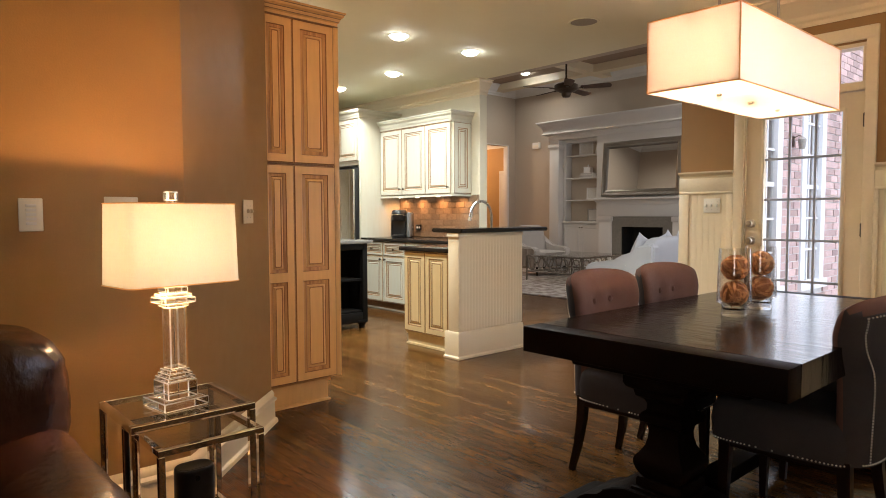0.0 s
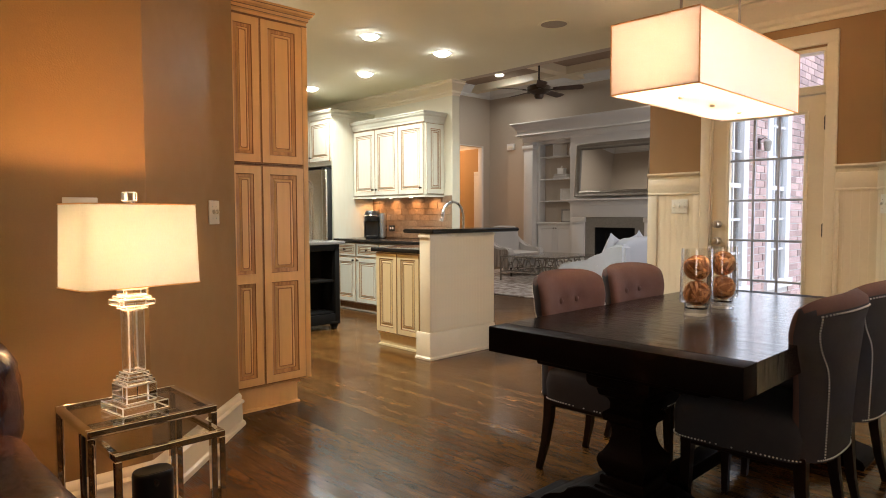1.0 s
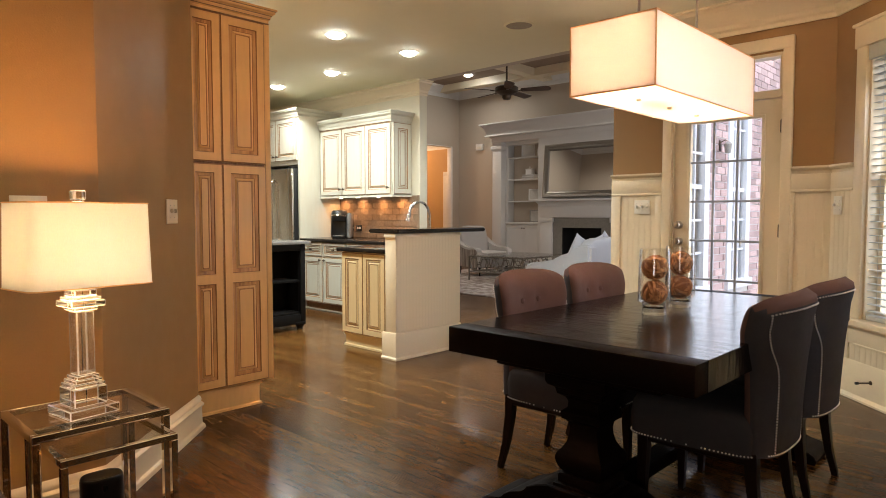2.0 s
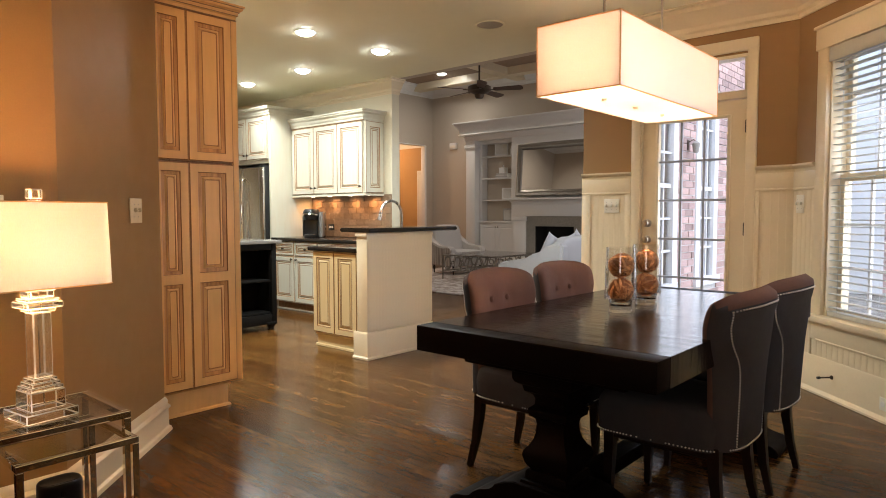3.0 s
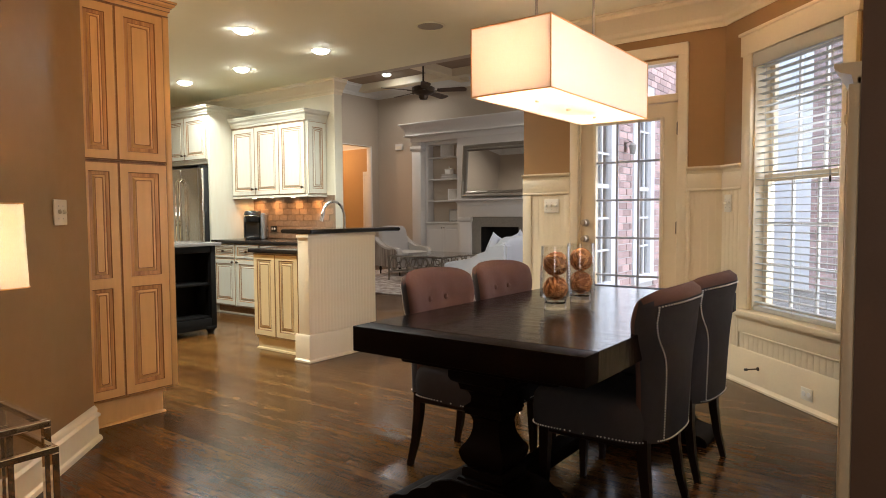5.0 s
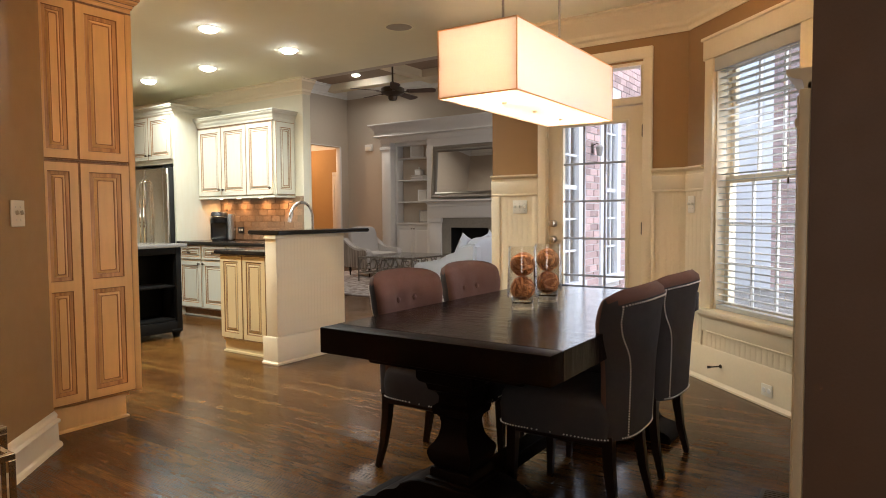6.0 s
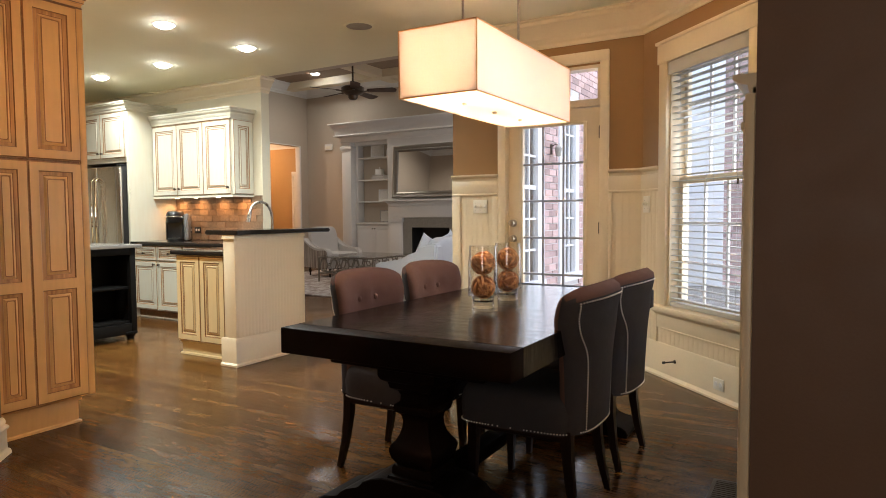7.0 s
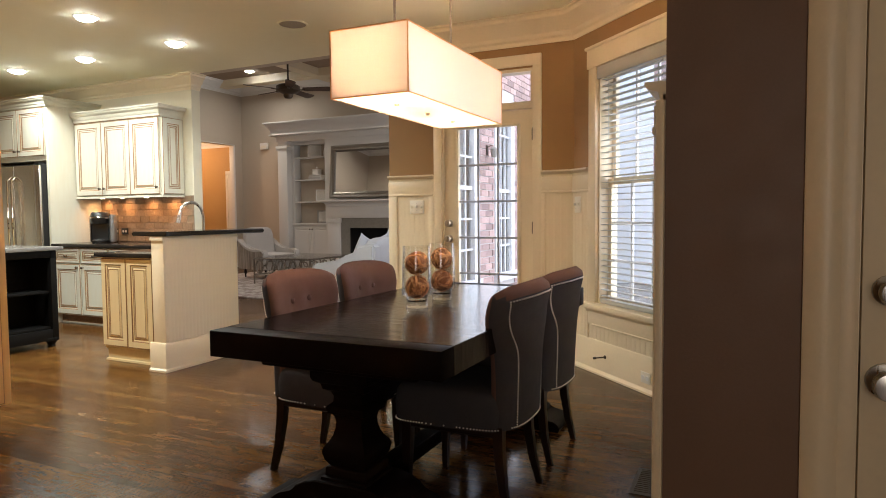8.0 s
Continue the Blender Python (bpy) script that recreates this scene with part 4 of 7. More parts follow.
def chair_back():
    """Upholstered back: wider at the shoulders, wings bent forward, rounded rim, buttons pulled in on the front."""
    NU, NV = 28, 26
    bm = bmesh.new()
    grid = {}

    def half(v):
        return 0.202 + 0.062 * (1 / (1 + math.exp(-(v - 0.62) * 20))) + 0.004 * v

    for side in (0, 1):
        for j in range(NV + 1):
            v = j / NV
            for i in range(NU + 1):
                u = -1 + 2 * i / NU
                ue = math.copysign(1 - (1 - abs(u)) ** 1.5, u)
                x = half(v) * ue
                fold = 0.085 * abs(ue) ** 2.6 * (0.35 + 0.65 * v)
                lean = -0.225 - 0.045 * v
                thick = 0.052 * max(0.0, 1 - abs(ue) ** 7) ** 0.5
                zt = v
                thick *= max(0.0, 1 - (max(0, v - 0.84) / 0.16) ** 2.6) ** 0.5 if v > 0.84 else 1.0
                roll = 0.02 * max(0, v - 0.8) / 0.2
                y = lean + fold - roll + (thick if side else -thick)
                z = 0.350 + 0.580 * zt - (0.018 * abs(ue) ** 2 + 0.030 * abs(ue) ** 8) * v ** 3
                if side:
                    for bx, bz in BUTTONS:
                        d2 = ((x - bx) ** 2 + (z - bz) ** 2) / 0.036 ** 2
                        y -= 0.015 * math.exp(-d2)
                grid[side, i, j] = bm.verts.new((x, y, z))
    for side in (0, 1):
        for j in range(NV):
            for i in range(NU):
                q = [grid[side, i, j], grid[side, i + 1, j], grid[side, i + 1, j + 1], grid[side, i, j + 1]]
                bm.faces.new(q if side == 0 else q[::-1])
    for i in range(NU):
        bm.faces.new((grid[0, i + 1, 0], grid[0, i, 0], grid[1, i, 0], grid[1, i + 1, 0]))
    bmesh.ops.remove_doubles(bm, verts=bm.verts[:], dist=0.0006)
    return bm, half


BUTTONS = [(-0.066, 0.785), (0.066, 0.785), (-0.13, 0.665), (0.0, 0.665), (0.13, 0.665)]


def small_ball(bm, p, r, flat=1.0, n=6):
    ring = []
    for k, (rr, zz) in enumerate(((1.0, 0.0), (0.75, 0.6))):
        ring.append([bm.verts.new((p[0] + r * rr * math.cos(2 * math.pi * a / n), p[1] + r * rr * math.sin(2 * math.pi * a / n), p[2] + r * zz)) for a in range(n)])
    lo = [bm.verts.new((p[0] + r * 0.75 * math.cos(2 * math.pi * a / n), p[1] + r * 0.75 * math.sin(2 * math.pi * a / n), p[2] - r * 0.6)) for a in range(n)]
    top, bot = bm.verts.new((p[0], p[1], p[2] + r)), bm.verts.new((p[0], p[1], p[2] - r))
    for a in range(n):
        b = (a + 1) % n
        bm.faces.new((lo[a], lo[b], ring[0][b], ring[0][a]))
        bm.faces.new((ring[0][a], ring[0][b], ring[1][b], ring[1][a]))
        bm.faces.new((ring[1][a], ring[1][b], top))
        bm.faces.new((lo[b], lo[a], bot))


def seat_outline(z, grow=0.0, n=64):
    """Seat plan: squarish with round corners, narrower at the back."""
    pts = []
    for i in range(n):
        a = 2 * math.pi * i / n
        c, s = math.cos(a), math.sin(a)
        e = 0.30
        x = math.copysign(abs(c) ** e, c) * (0.243 + grow)
        y = math.copysign(abs(s) ** e, s) * (0.245 + grow) + 0.02
        x *= 1 - 0.10 * (0.265 - y) / 0.5
        pts.append((x, y, z))
    return pts


def dining_chair(m, label):
    th = thing("dining_chair", label, "chair", m, "chairs round the table")
    bm, half = chair_back()
    bm.normal_update()
    bmesh.ops.recalc_face_normals(bm, faces=bm.faces[:])
    # front and top rim take the lamplit tone, rear the shaded one
    for f in bm.faces:
        f.material_index = 1 if f.normal.y < -0.15 and f.calc_center_median().z < 0.876 else 0
    part("backrest", bm, (LITCLOTH, SHADEDCLOTH), th, "tufted front in the lamplit tone, rear in the shaded tone", 60)
    rings = []
    bm = bmesh.new()
    for z, g in ((0.338, -0.012), (0.341, -0.002), (0.354, 0.0), (0.42, 0.004), (0.466, -0.002), (0.485, -0.012), (0.497, -0.035), (0.505, -0.08), (0.508, -0.15)):
        rings.append([bm.verts.new(p) for p in seat_outline(z, g)])
    for a, b in zip(rings, rings[1:]):
        for i in range(len(a)):
            j = (i + 1) % len(a)
            bm.faces.new((a[i], a[j], b[j], b[i]))
    bm.faces.new(rings[0][::-1])
    bm.faces.new(rings[-1])
    part("seat", bm, SHADEDCLOTH, th, "", 60)
    part("seat_frame", boxes([(-0.20, 0.20, -0.20, 0.23, 0.312, 0.339)], 0.006), LEGWOOD, th)
    # nail heads: round the seat's lower edge and round the rear panel
    bm = bmesh.new()
    pts = [Vector(p) for p in seat_outline(0.350, 0.002, 900)]
    run = 0.0
    for a, b in zip(pts, pts[1:] + pts[:1]):
        run += (b - a).length
        if run > 0.0115:
            run = 0
            small_ball(bm, b, 0.0037)
    tagged(part("seat_nail_trim", bm, NICKEL, th), "row of bright nail heads", "", "", "stuff")
    bm = bmesh.new()

    def rear(v, ue):
        x = half(v) * ue
        fold = 0.085 * abs(ue) ** 2.6 * (0.35 + 0.65 * v)
        y = -0.225 - 0.045 * v + fold - 0.02 * max(0, v - 0.8) / 0.2 - 0.052 * max(0.0, 1 - abs(ue) ** 7) ** 0.5 * max(0.0, 1 - (max(0.0, v - 0.84) / 0.16) ** 2.6) ** 0.5
        return Vector((x, y - 0.001, 0.350 + 0.580 * v - (0.018 * abs(ue) ** 2 + 0.030 * abs(ue) ** 8) * v ** 3))
    for ue in (-0.82, 0.82):
        for k in range(51):
            small_ball(bm, rear(0.03 + 0.875 * k / 50, ue * (0.91 + 0.13 / (1 + math.exp(-(0.03 + 0.875 * k / 50 - 0.62) * 20)))), 0.0037)
    for k in range(41):
        small_ball(bm, rear(0.015, -0.86 + 1.72 * k / 40), 0.0037)
        small_ball(bm, rear(0.905, -0.86 + 1.72 * k / 40), 0.0037)
    tagged(part("back_nail_trim", bm, NICKEL, th), "row of bright nail heads", "", "", "stuff")
    for bx, bz in BUTTONS:
        v = (bz - 0.350) / 0.580
        ue = bx / half(v)
        y = -0.225 - 0.045 * v + 0.085 * abs(ue) ** 2.6 * (0.35 + 0.65 * v) + 0.052 - 0.014
        part("button", moved(lathe([(0.0, 0), (0.0150, 0.001), (0.0145, 0.005), (0.009, 0.0095), (0, 0.0115)], 16), Matrix.Translation((bx, y, bz)) @ Matrix.Rotation(radians(-90), 4, "X")), LITCLOTH, th)
    for sx in (-1, 1):
        part("leg", tube([(sx * 0.185, 0.205, 0.36), (sx * 0.187, 0.208, 0.2), (sx * 0.19, 0.212, 0.0)], 0.02, 4, None, (0.030, 0.025, 0.017)), LEGWOOD, th, "", 20)
        part("leg", tube([(sx * 0.18, -0.195, 0.36), (sx * 0.183, -0.200, 0.25), (sx * 0.19, -0.217, 0.12), (sx * 0.198, -0.245, 0.0)], 0.02, 4, None, (0.030, 0.027, 0.022, 0.017)), LEGWOOD, th, "", 20)
    return th


_ch = dining_chair(pose(2.695, 0.955, 0), "grey linen wing dining chair with tufted back and nail heads, light toned into its cloth")
copy_thing(_ch, pose(3.31, 0.96, 0, 0, 0, -2))
copy_thing(_ch, pose(2.715, 1.645, 0, 0, 0, 181))
copy_thing(_ch, pose(3.315, 1.650, 0, 0, 0, 178.5))

# ---------------------------------------------------------------- nook: vases with woven balls


def woven_ball(name, m, r, seed):
    rnd = random.Random(seed)
    th = thing(name, "orange brown woven fibre ball stacked in a glass vase", "decorative ball", m, "woven balls in the vases")
    bm = bmesh.new()
    bmesh.ops.create_icosphere(bm, subdivisions=3, radius=r * 0.93)
    for v in bm.verts:
        v.co *= 1 + 0.02 * noise.noise(v.co * 40 + Vector((seed, 0, 0)))
    part("core", bm, HUSK, th)
    for k in range(44):
        ax = Vector((rnd.gauss(0, 1), rnd.gauss(0, 1), rnd.gauss(0, 1))).normalized()
        e1 = ax.orthogonal().normalized()
        e2 = ax.cross(e1)
        off = rnd.uniform(-0.6, 0.6)
        rad = math.sqrt(1 - off * off)
        a0, span, w = rnd.uniform(0, 6.28), rnd.uniform(0.9, 1.9), rnd.uniform(0.07, 0.15)
        bm = bmesh.new()
        rows = []
        N = 12
        for i in range(N + 1):
            a = a0 + span * i / N
            k2 = 0.960 + 0.004 * (k % 8) + 0.03 * math.sin(math.pi * i / N) ** 0.5 + 0.010 * math.sin(a * 5 + k)
            row = []
            for s in (-1, 1):
                d = (ax * (off + s * w * math.sin(math.pi * (0.12 + 0.76 * i / N))) + (e1 * math.cos(a) + e2 * math.sin(a)) * rad).normalized()
                row += [bm.verts.new(d * r * k2), bm.verts.new(d * r * (k2 - 0.04))]
            rows.append(row)
        for p, q in zip(rows, rows[1:]):
            for x, y in ((0, 2), (2, 3), (3, 1), (1, 0)):
                bm.faces.new((p[x], p[y], q[y], q[x]))
        bm.faces.new([rows[0][i] for i in (0, 1, 3, 2)])
        bm.faces.new([rows[-1][i] for i in (0, 2, 3, 1)])
        part("strip", bm, WOVEN, th)
    return th


def vase(m, label):
    th = thing("glass_vase", label, "vase", m, "hurricane vases on the table")
    t = 0.0035
    out = [(0.0, 0.0), (0.050, 0.0), (0.052, 0.008), (0.049, 0.014), (0.050, 0.044), (0.053, 0.050), (0.068, 0.055), (0.070, 0.060), (0.0675, 0.18), (0.064, 0.288)]
    inn = [(0.0615, 0.288), (0.065, 0.18), (0.0665, 0.062), (0.050, 0.054), (0.047, 0.046), (0.046, 0.030), (0.0, 0.028)]
    part("glass_body", lathe(out + inn, 40), VASEGLASS, th, "", 30)
    part("foot", lathe([(0.0, 0.0285), (0.0455, 0.0285), (0.0455, 0.032), (0.040, 0.036), (0.0, 0.036)], 40), VASEFOOT, th, "", 30)
    return th


for (vx, vy), sd in (((2.835, 1.285), 3), ((3.135, 1.300), 11)):
    vase(pose(vx, vy, TZ + 0.0006), "clear stepped glass hurricane vase on the dining table")
    woven_ball("woven_ball", pose(vx + 0.002, vy, TZ + 0.0955), 0.057, sd)
    woven_ball("woven_ball", pose(vx - 0.002, vy - 0.001, TZ + 0.209), 0.057, sd + 5)

# ---------------------------------------------------------------- nook: pendant over the table
PX0, PX1, PY0, PY1, PZ0, PZ1 = 2.462, 3.535, 1.118, 1.489, 1.683, 1.968
pen = thing("pendant_lamp", "long rectangular linen pendant lamp, lit, with copper piping", "lamp", pose((PX0 + PX1) / 2, (PY0 + PY1) / 2, 0))
a, b = (PX1 - PX0) / 2, (PY1 - PY0) / 2


def shade_side(x0, x1, y0, y1):
    return boxes([(x0, x1, y0, y1, PZ0, PZ1)])


part("shade_panel", shade_side(-a, a, -b, -b + 0.003), PSHADE, pen)
part("shade_panel", shade_side(-a, a, b - 0.003, b), PSHADE, pen)
part("shade_panel", shade_side(-a, -a + 0.003, -b + 0.003, b - 0.003), PSHADE, pen)
part("shade_panel", shade_side(a - 0.003, a, -b + 0.003, b - 0.003), PSHADE, pen)
part("diffuser", box(-a + 0.004, a - 0.004, -b + 0.004, b - 0.004, PZ0 + 0.003, PZ0 + 0.008), DIFFUSER, pen, "white acrylic diffuser")
for z in (PZ0 + 0.002, PZ1 - 0.002):
    part("piping", tube([(-a, -b, z), (a, -b, z), (a, b, z), (-a, b, z)], 0.0032, 6, None, None, True), PIPING, pen)
for sx in (-1, 1):
    for sy in (-1, 1):
        part("piping", tube([(sx * a, sy * b, PZ0), (sx * a, sy * b, PZ1)], 0.003, 6), PIPING, pen)
for x in (-0.30, 0.0, 0.30):
    part("finial", moved(lathe([(0, 0), (0.008, 0.002), (0.011, 0.006), (0.011, 0.012), (0.004, 0.015), (0.004, 0.024)], 12), Matrix.Translation((x, 0, PZ0 - 0.010))), PLASTIC, pen)
    part("bulb", moved(lathe([(0, 0), (0.02, 0.006), (0.028, 0.03), (0.02, 0.055), (0.012, 0.07)], 14), Matrix.Translation((x, 0, PZ0 + 0.09))), BULB, pen)
    part("lamp_holder", tube([(x, 0, PZ0 + 0.155), (x, 0, PZ1 - 0.03)], 0.014, 10), PEWTER, pen)
part("frame_bar", box(-a + 0.003, a - 0.003, -0.012, 0.012, PZ1 - 0.032, PZ1 - 0.022), PEWTER, pen)
for x in (-0.31, 0.28):
    part("rod", tube([(x, 0, PZ1 - 0.025), (x, 0, ZC - 0.02)], 0.006, 10), PEWTER, pen)
part("canopy", box(-0.40, 0.37, -0.06, 0.06, ZC - 0.028, ZC - 0.0005, 0.006), PEWTER, pen)
for x in (-0.38, 0.0, 0.38):
    lamp("pendant_bulb_light", "POINT", 6.2, (1.0, 0.68, 0.43), pose((PX0 + PX1) / 2 + x, (PY0 + PY1) / 2, PZ0 + 0.17), shadow_soft_size=0.03)

# ---------------------------------------------------------------- sitting corner: lamp, nesting tables, speaker, sofa
LAMP = pose(0.815, 2.207, 0.5805, 0, 0, 8)
tl = thing("table_lamp", "crystal column table lamp, lit, with a rectangular linen shade", "lamp", LAMP)


def rounded_rect(w, d, r, z, n=6):
    pts = []
    for cx, cy, a0 in ((w / 2 - r, d / 2 - r, 0), (-w / 2 + r, d / 2 - r, 90), (-w / 2 + r, -d / 2 + r, 180), (w / 2 - r, -d / 2 + r, 270)):
        for i in range(n + 1):
            t = radians(a0 + 90 * i / n)
            pts.append((cx + r * math.cos(t), cy + r * math.sin(t), z))
    return pts


bm = bmesh.new()
SH0, SH1 = 0.400, 0.655
loops = []
for w, d, z in ((0.372, 0.222, SH0), (0.360, 0.212, SH1), (0.355, 0.207, SH1), (0.367, 0.217, SH0)):
    loops.append([bm.verts.new(p) for p in rounded_rect(w, d, 0.035, z)])
for p, q in zip(loops, loops[1:] + loops[:1]):
    for i in range(len(p)):
        j = (i + 1) % len(p)
        bm.faces.new((p[i], p[j], q[j], q[i]))
part("shade", bm, SHADE, tl, "warm lit linen shade")
part("shade_rim", tube(rounded_rect(0.361, 0.213, 0.035, SH1), 0.0022, 5, None, None, True), PIPING, tl)
part("shade_rim", tube(rounded_rect(0.373, 0.223, 0.035, SH0), 0.0022, 5, None, None, True), PIPING, tl)


def cut_block(name, w, z0, z1, mat, bev=0.003):
    """A crystal block whose bevels take a paler material, refraction glints put into it."""
    bm = box(-w, w, -w, w, z0, z1, bev, 1)
    for f in bm.faces:
        f.material_index = 0 if max(abs(c) for c in f.normal) > 0.95 else 1
    block = part(name, bm, (mat, EDGE), tl, "", 0)
    block.visible_shadow = False
    return block


cut_block("base_plate", 0.075, 0.0, 0.028, CUTCRYSTAL)
cut_block("base_block", 0.050, 0.0285, 0.085, CUTCRYSTAL)
for i, (r, z) in enumerate(((0.046, 0.0855), (0.040, 0.0975), (0.034, 0.1095))):
    cut_block("base_step", r, z, z + 0.0115, CUTCRYSTAL, 0.002)
cut_block("column", 0.027, 0.1215, 0.322, CRYSTAL, 0.004)
for r, z, h in ((0.036, 0.3225, 0.012), (0.052, 0.335, 0.020), (0.044, 0.3555, 0.010), (0.034, 0.366, 0.022), (0.040, 0.3885, 0.016)):
    cut_block("capital_block", r, z, z + h, CUTCRYSTAL, 0.0035)
part("inner_rod", tube([(0, 0, 0.03), (0, 0, 0.404)], 0.002, 8), CHROME, tl)
part("stem", tube([(0, 0, 0.405), (0, 0, 0.665)], 0.005, 8), CHROME, tl)
part("harp_bar", tube([(-0.17, 0, 0.645), (0.17, 0, 0.645)], 0.003, 6), CHROME, tl)
# disc added to keep the bulb's light off the finial
part("finial_cap", lathe([(0.005, 0.655), (0.016, 0.656), (0.017, 0.660), (0.012, 0.6635), (0.005, 0.6638)], 18), CHROME, tl)
cut_block("finial", 0.018, 0.664, 0.695, CUTCRYSTAL, 0.004)
part("bulb", moved(lathe([(0, 0), (0.02, 0.008), (0.03, 0.04), (0.02, 0.07), (0.012, 0.085)], 14), Matrix.Translation((0.02, 0, 0.46))), BULB, tl)
for _z, _w, _c in ((0.622, 7.2, (1.0, 0.515, 0.185)), (0.545, 1.3, (1.0, 0.55, 0.22)), (0.456, 1.6, (1.0, 0.58, 0.26))):
    lamp("table_lamp_light", "POINT", _w, _c, LAMP @ pose(0, 0, _z), shadow_soft_size=0.012)


def chrome_table(label, x0, x1, y0, y1, z, bar, shelf=None):
    cx, cy = (x0 + x1) / 2, (y0 + y1) / 2
    th = thing("nesting_table", label, "side table", pose(cx, cy, 0), "nesting tables")
    w, d = (x1 - x0) / 2, (y1 - y0) / 2
    for sx in (-1, 1):
        for sy in (-1, 1):
            a0, b0 = sorted((sx * w, sx * (w - bar)))
            c0, d0 = sorted((sy * d, sy * (d - bar)))
            part("leg", box(a0, b0, c0, d0, 0.0, z - bar - 0.0005, 0.0015, 1), CHROME, th)
    for sy in (-1, 1):
        c0, d0 = sorted((sy * d, sy * (d - bar)))
        part("top_rail", box(-w, w, c0, d0, z - bar, z, 0.0015, 1), CHROME, th)
        if shelf:
            part("shelf_rail", box(-w + bar, w - bar, c0, d0, shelf - bar, shelf, 0.0015, 1), CHROME, th)
    for sx in (-1, 1):
        a0, b0 = sorted((sx * w, sx * (w - bar)))
        part("top_rail", box(a0, b0, -d + bar, d - bar, z - bar, z, 0.0015, 1), CHROME, th)
        if shelf:
            part("shelf_rail", box(a0, b0, -d + bar, d - bar, shelf - bar, shelf, 0.0015, 1), CHROME, th)
    part("glass_top", box(-w + bar, w - bar, -d + bar, d - bar, z - 0.009, z - 0.001), SMOKED, th, "clear glass top")
    if shelf:
        part("glass_shelf", box(-w + bar, w - bar, -d + bar, d - bar, shelf - 0.009, shelf - 0.001), SMOKED, th, "clear glass shelf")
    return th


chrome_table("tall chrome nesting table with a glass top under the lamp", 0.633, 1.018, 2.052, 2.42, 0.58, 0.021)
chrome_table("low chrome nesting table with glass top and shelf", 0.672, 0.994, 1.942, 2.30, 0.53, 0.019, 0.20)
sp = thing("smart_speaker", "black rounded smart speaker on the glass shelf", "speaker", pose(0.80, 2.02, 0.2005))
bm = bmesh.new()
loops = [[bm.verts.new(p) for p in rounded_rect(0.115 * k, 0.085 * k, 0.036 * k, z)] for z, k in ((0.0, 0.94), (0.006, 1.0), (0.222, 1.0), (0.231, 0.98), (0.235, 0.93))]
for p, q in zip(loops, loops[1:]):
    for i in range(len(p)):
        j = (i + 1) % len(p)
        bm.faces.new((p[i], p[j], q[j], q[i]))
bm.faces.new(loops[0][::-1])
bm.faces.new(loops[-1])
part("body", bm, BLACKPL, sp)
part("touch_panel", prism([p[:2] for p in rounded_rect(0.100, 0.070, 0.03, 0)], 0.2355, 0.2365), BLACKPL, sp)

sofa = thing("leather_sofa", "dark brown leather sofa with plump cushions against the wall", "sofa", pose(-0.565, 2.0, 0))


def cushion(w, d, h, r=0.07, puff=0.02, seed=0, n=14, power=6, fold=0.0):
    """A soft block round its centre, with swollen faces and small creases."""
    bm = bmesh.new()
    bmesh.ops.create_cube(bm, size=1.0)
    bmesh.ops.subdivide_edges(bm, edges=bm.edges[:], cuts=n, use_grid_fill=True)
    e = 1.0 / 5.5
    for v in bm.verts:
        p = v.co * 2
        k = (abs(p.x) ** power + abs(p.y) ** power + abs(p.z) ** power) ** (1 / power)
        p = p / max(k, 1e-6)
        q = Vector((p.x * w / 2, p.y * d / 2, p.z * h / 2))
        s = 1 + puff * (1 - min(1, abs(p.x)) ** 2) * (1 - min(1, abs(p.z)) ** 2) * 4 * abs(p.y)
        q.y *= s
        crease = (max(0.0, abs(p.x) - 0.6) * 0.022 + 0.0025) * (0.4 if fold else 1.0)
        q += 0.006 * noise.noise_vector(q * 9 + Vector((seed, 0, 0))) + crease * noise.noise_vector(Vector((q.x * 10, q.y * 10, q.z * 38)))
        if fold:
            q += fold * noise.noise_vector(Vector((q.x * 5, q.y * 22, q.z * 7 + seed))) * max(abs(p.x), abs(p.z)) ** 2
        v.co = q
    return bm


part("back_cushion", moved(cushion(0.96, 0.40, 0.46, seed=1, n=30, power=4.2, fold=0.002), Matrix.Translation((0.585, 0.24, 0.668))), LEATHER, sofa, "", 60)
part("back_cushion", moved(cushion(0.96, 0.38, 0.46, seed=2, n=30, power=4.2, fold=0.002), Matrix.Translation((-0.40, 0.225, 0.645))), LEATHER, sofa, "", 60)
part("arm", moved(cushion(0.27, 1.25, 0.62, 0.08, 0.0, 3, n=26, power=4.6, fold=0.002), Matrix.Translation((0.94, -0.20, 0.305))), LEATHER, sofa, "", 60)
part("seat_cushion", moved(cushion(0.95, 0.80, 0.20, seed=4, n=24, power=4.6, fold=0.002), Matrix.Translation((0.33, -0.25, 0.39))), LEATHER, sofa, "", 60)
part("seat_cushion", moved(cushion(0.95, 0.80, 0.20, seed=5), Matrix.Translation((-0.63, -0.25, 0.39))), LEATHER, sofa, "", 60)
part("base", box(-1.2, 0.83, -0.62, 0.66, 0.06, 0.30, 0.03), LEATHER, sofa)
part("back_frame", box(-1.2, 0.95, 0.44, 0.68, 0.06, 0.72, 0.06), LEATHER, sofa)
for x in (-1.1, 0.95):
    for y in (-0.6, 0.6):
        part("foot", box(x - 0.03, x + 0.03, y - 0.03, y + 0.03, 0.0, 0.075, 0.004), LEGWOOD, sofa)

# ---------------------------------------------------------------- kitchen: cabinet making
RINGS = [(0.0, 0.0, 1), (0.0038, 0.005, 2), (0.0235, 0.007, 1), (0.0262, 0.009, 0), (0.0385, 0.003, 2), (0.046, 0.0045, 0)]


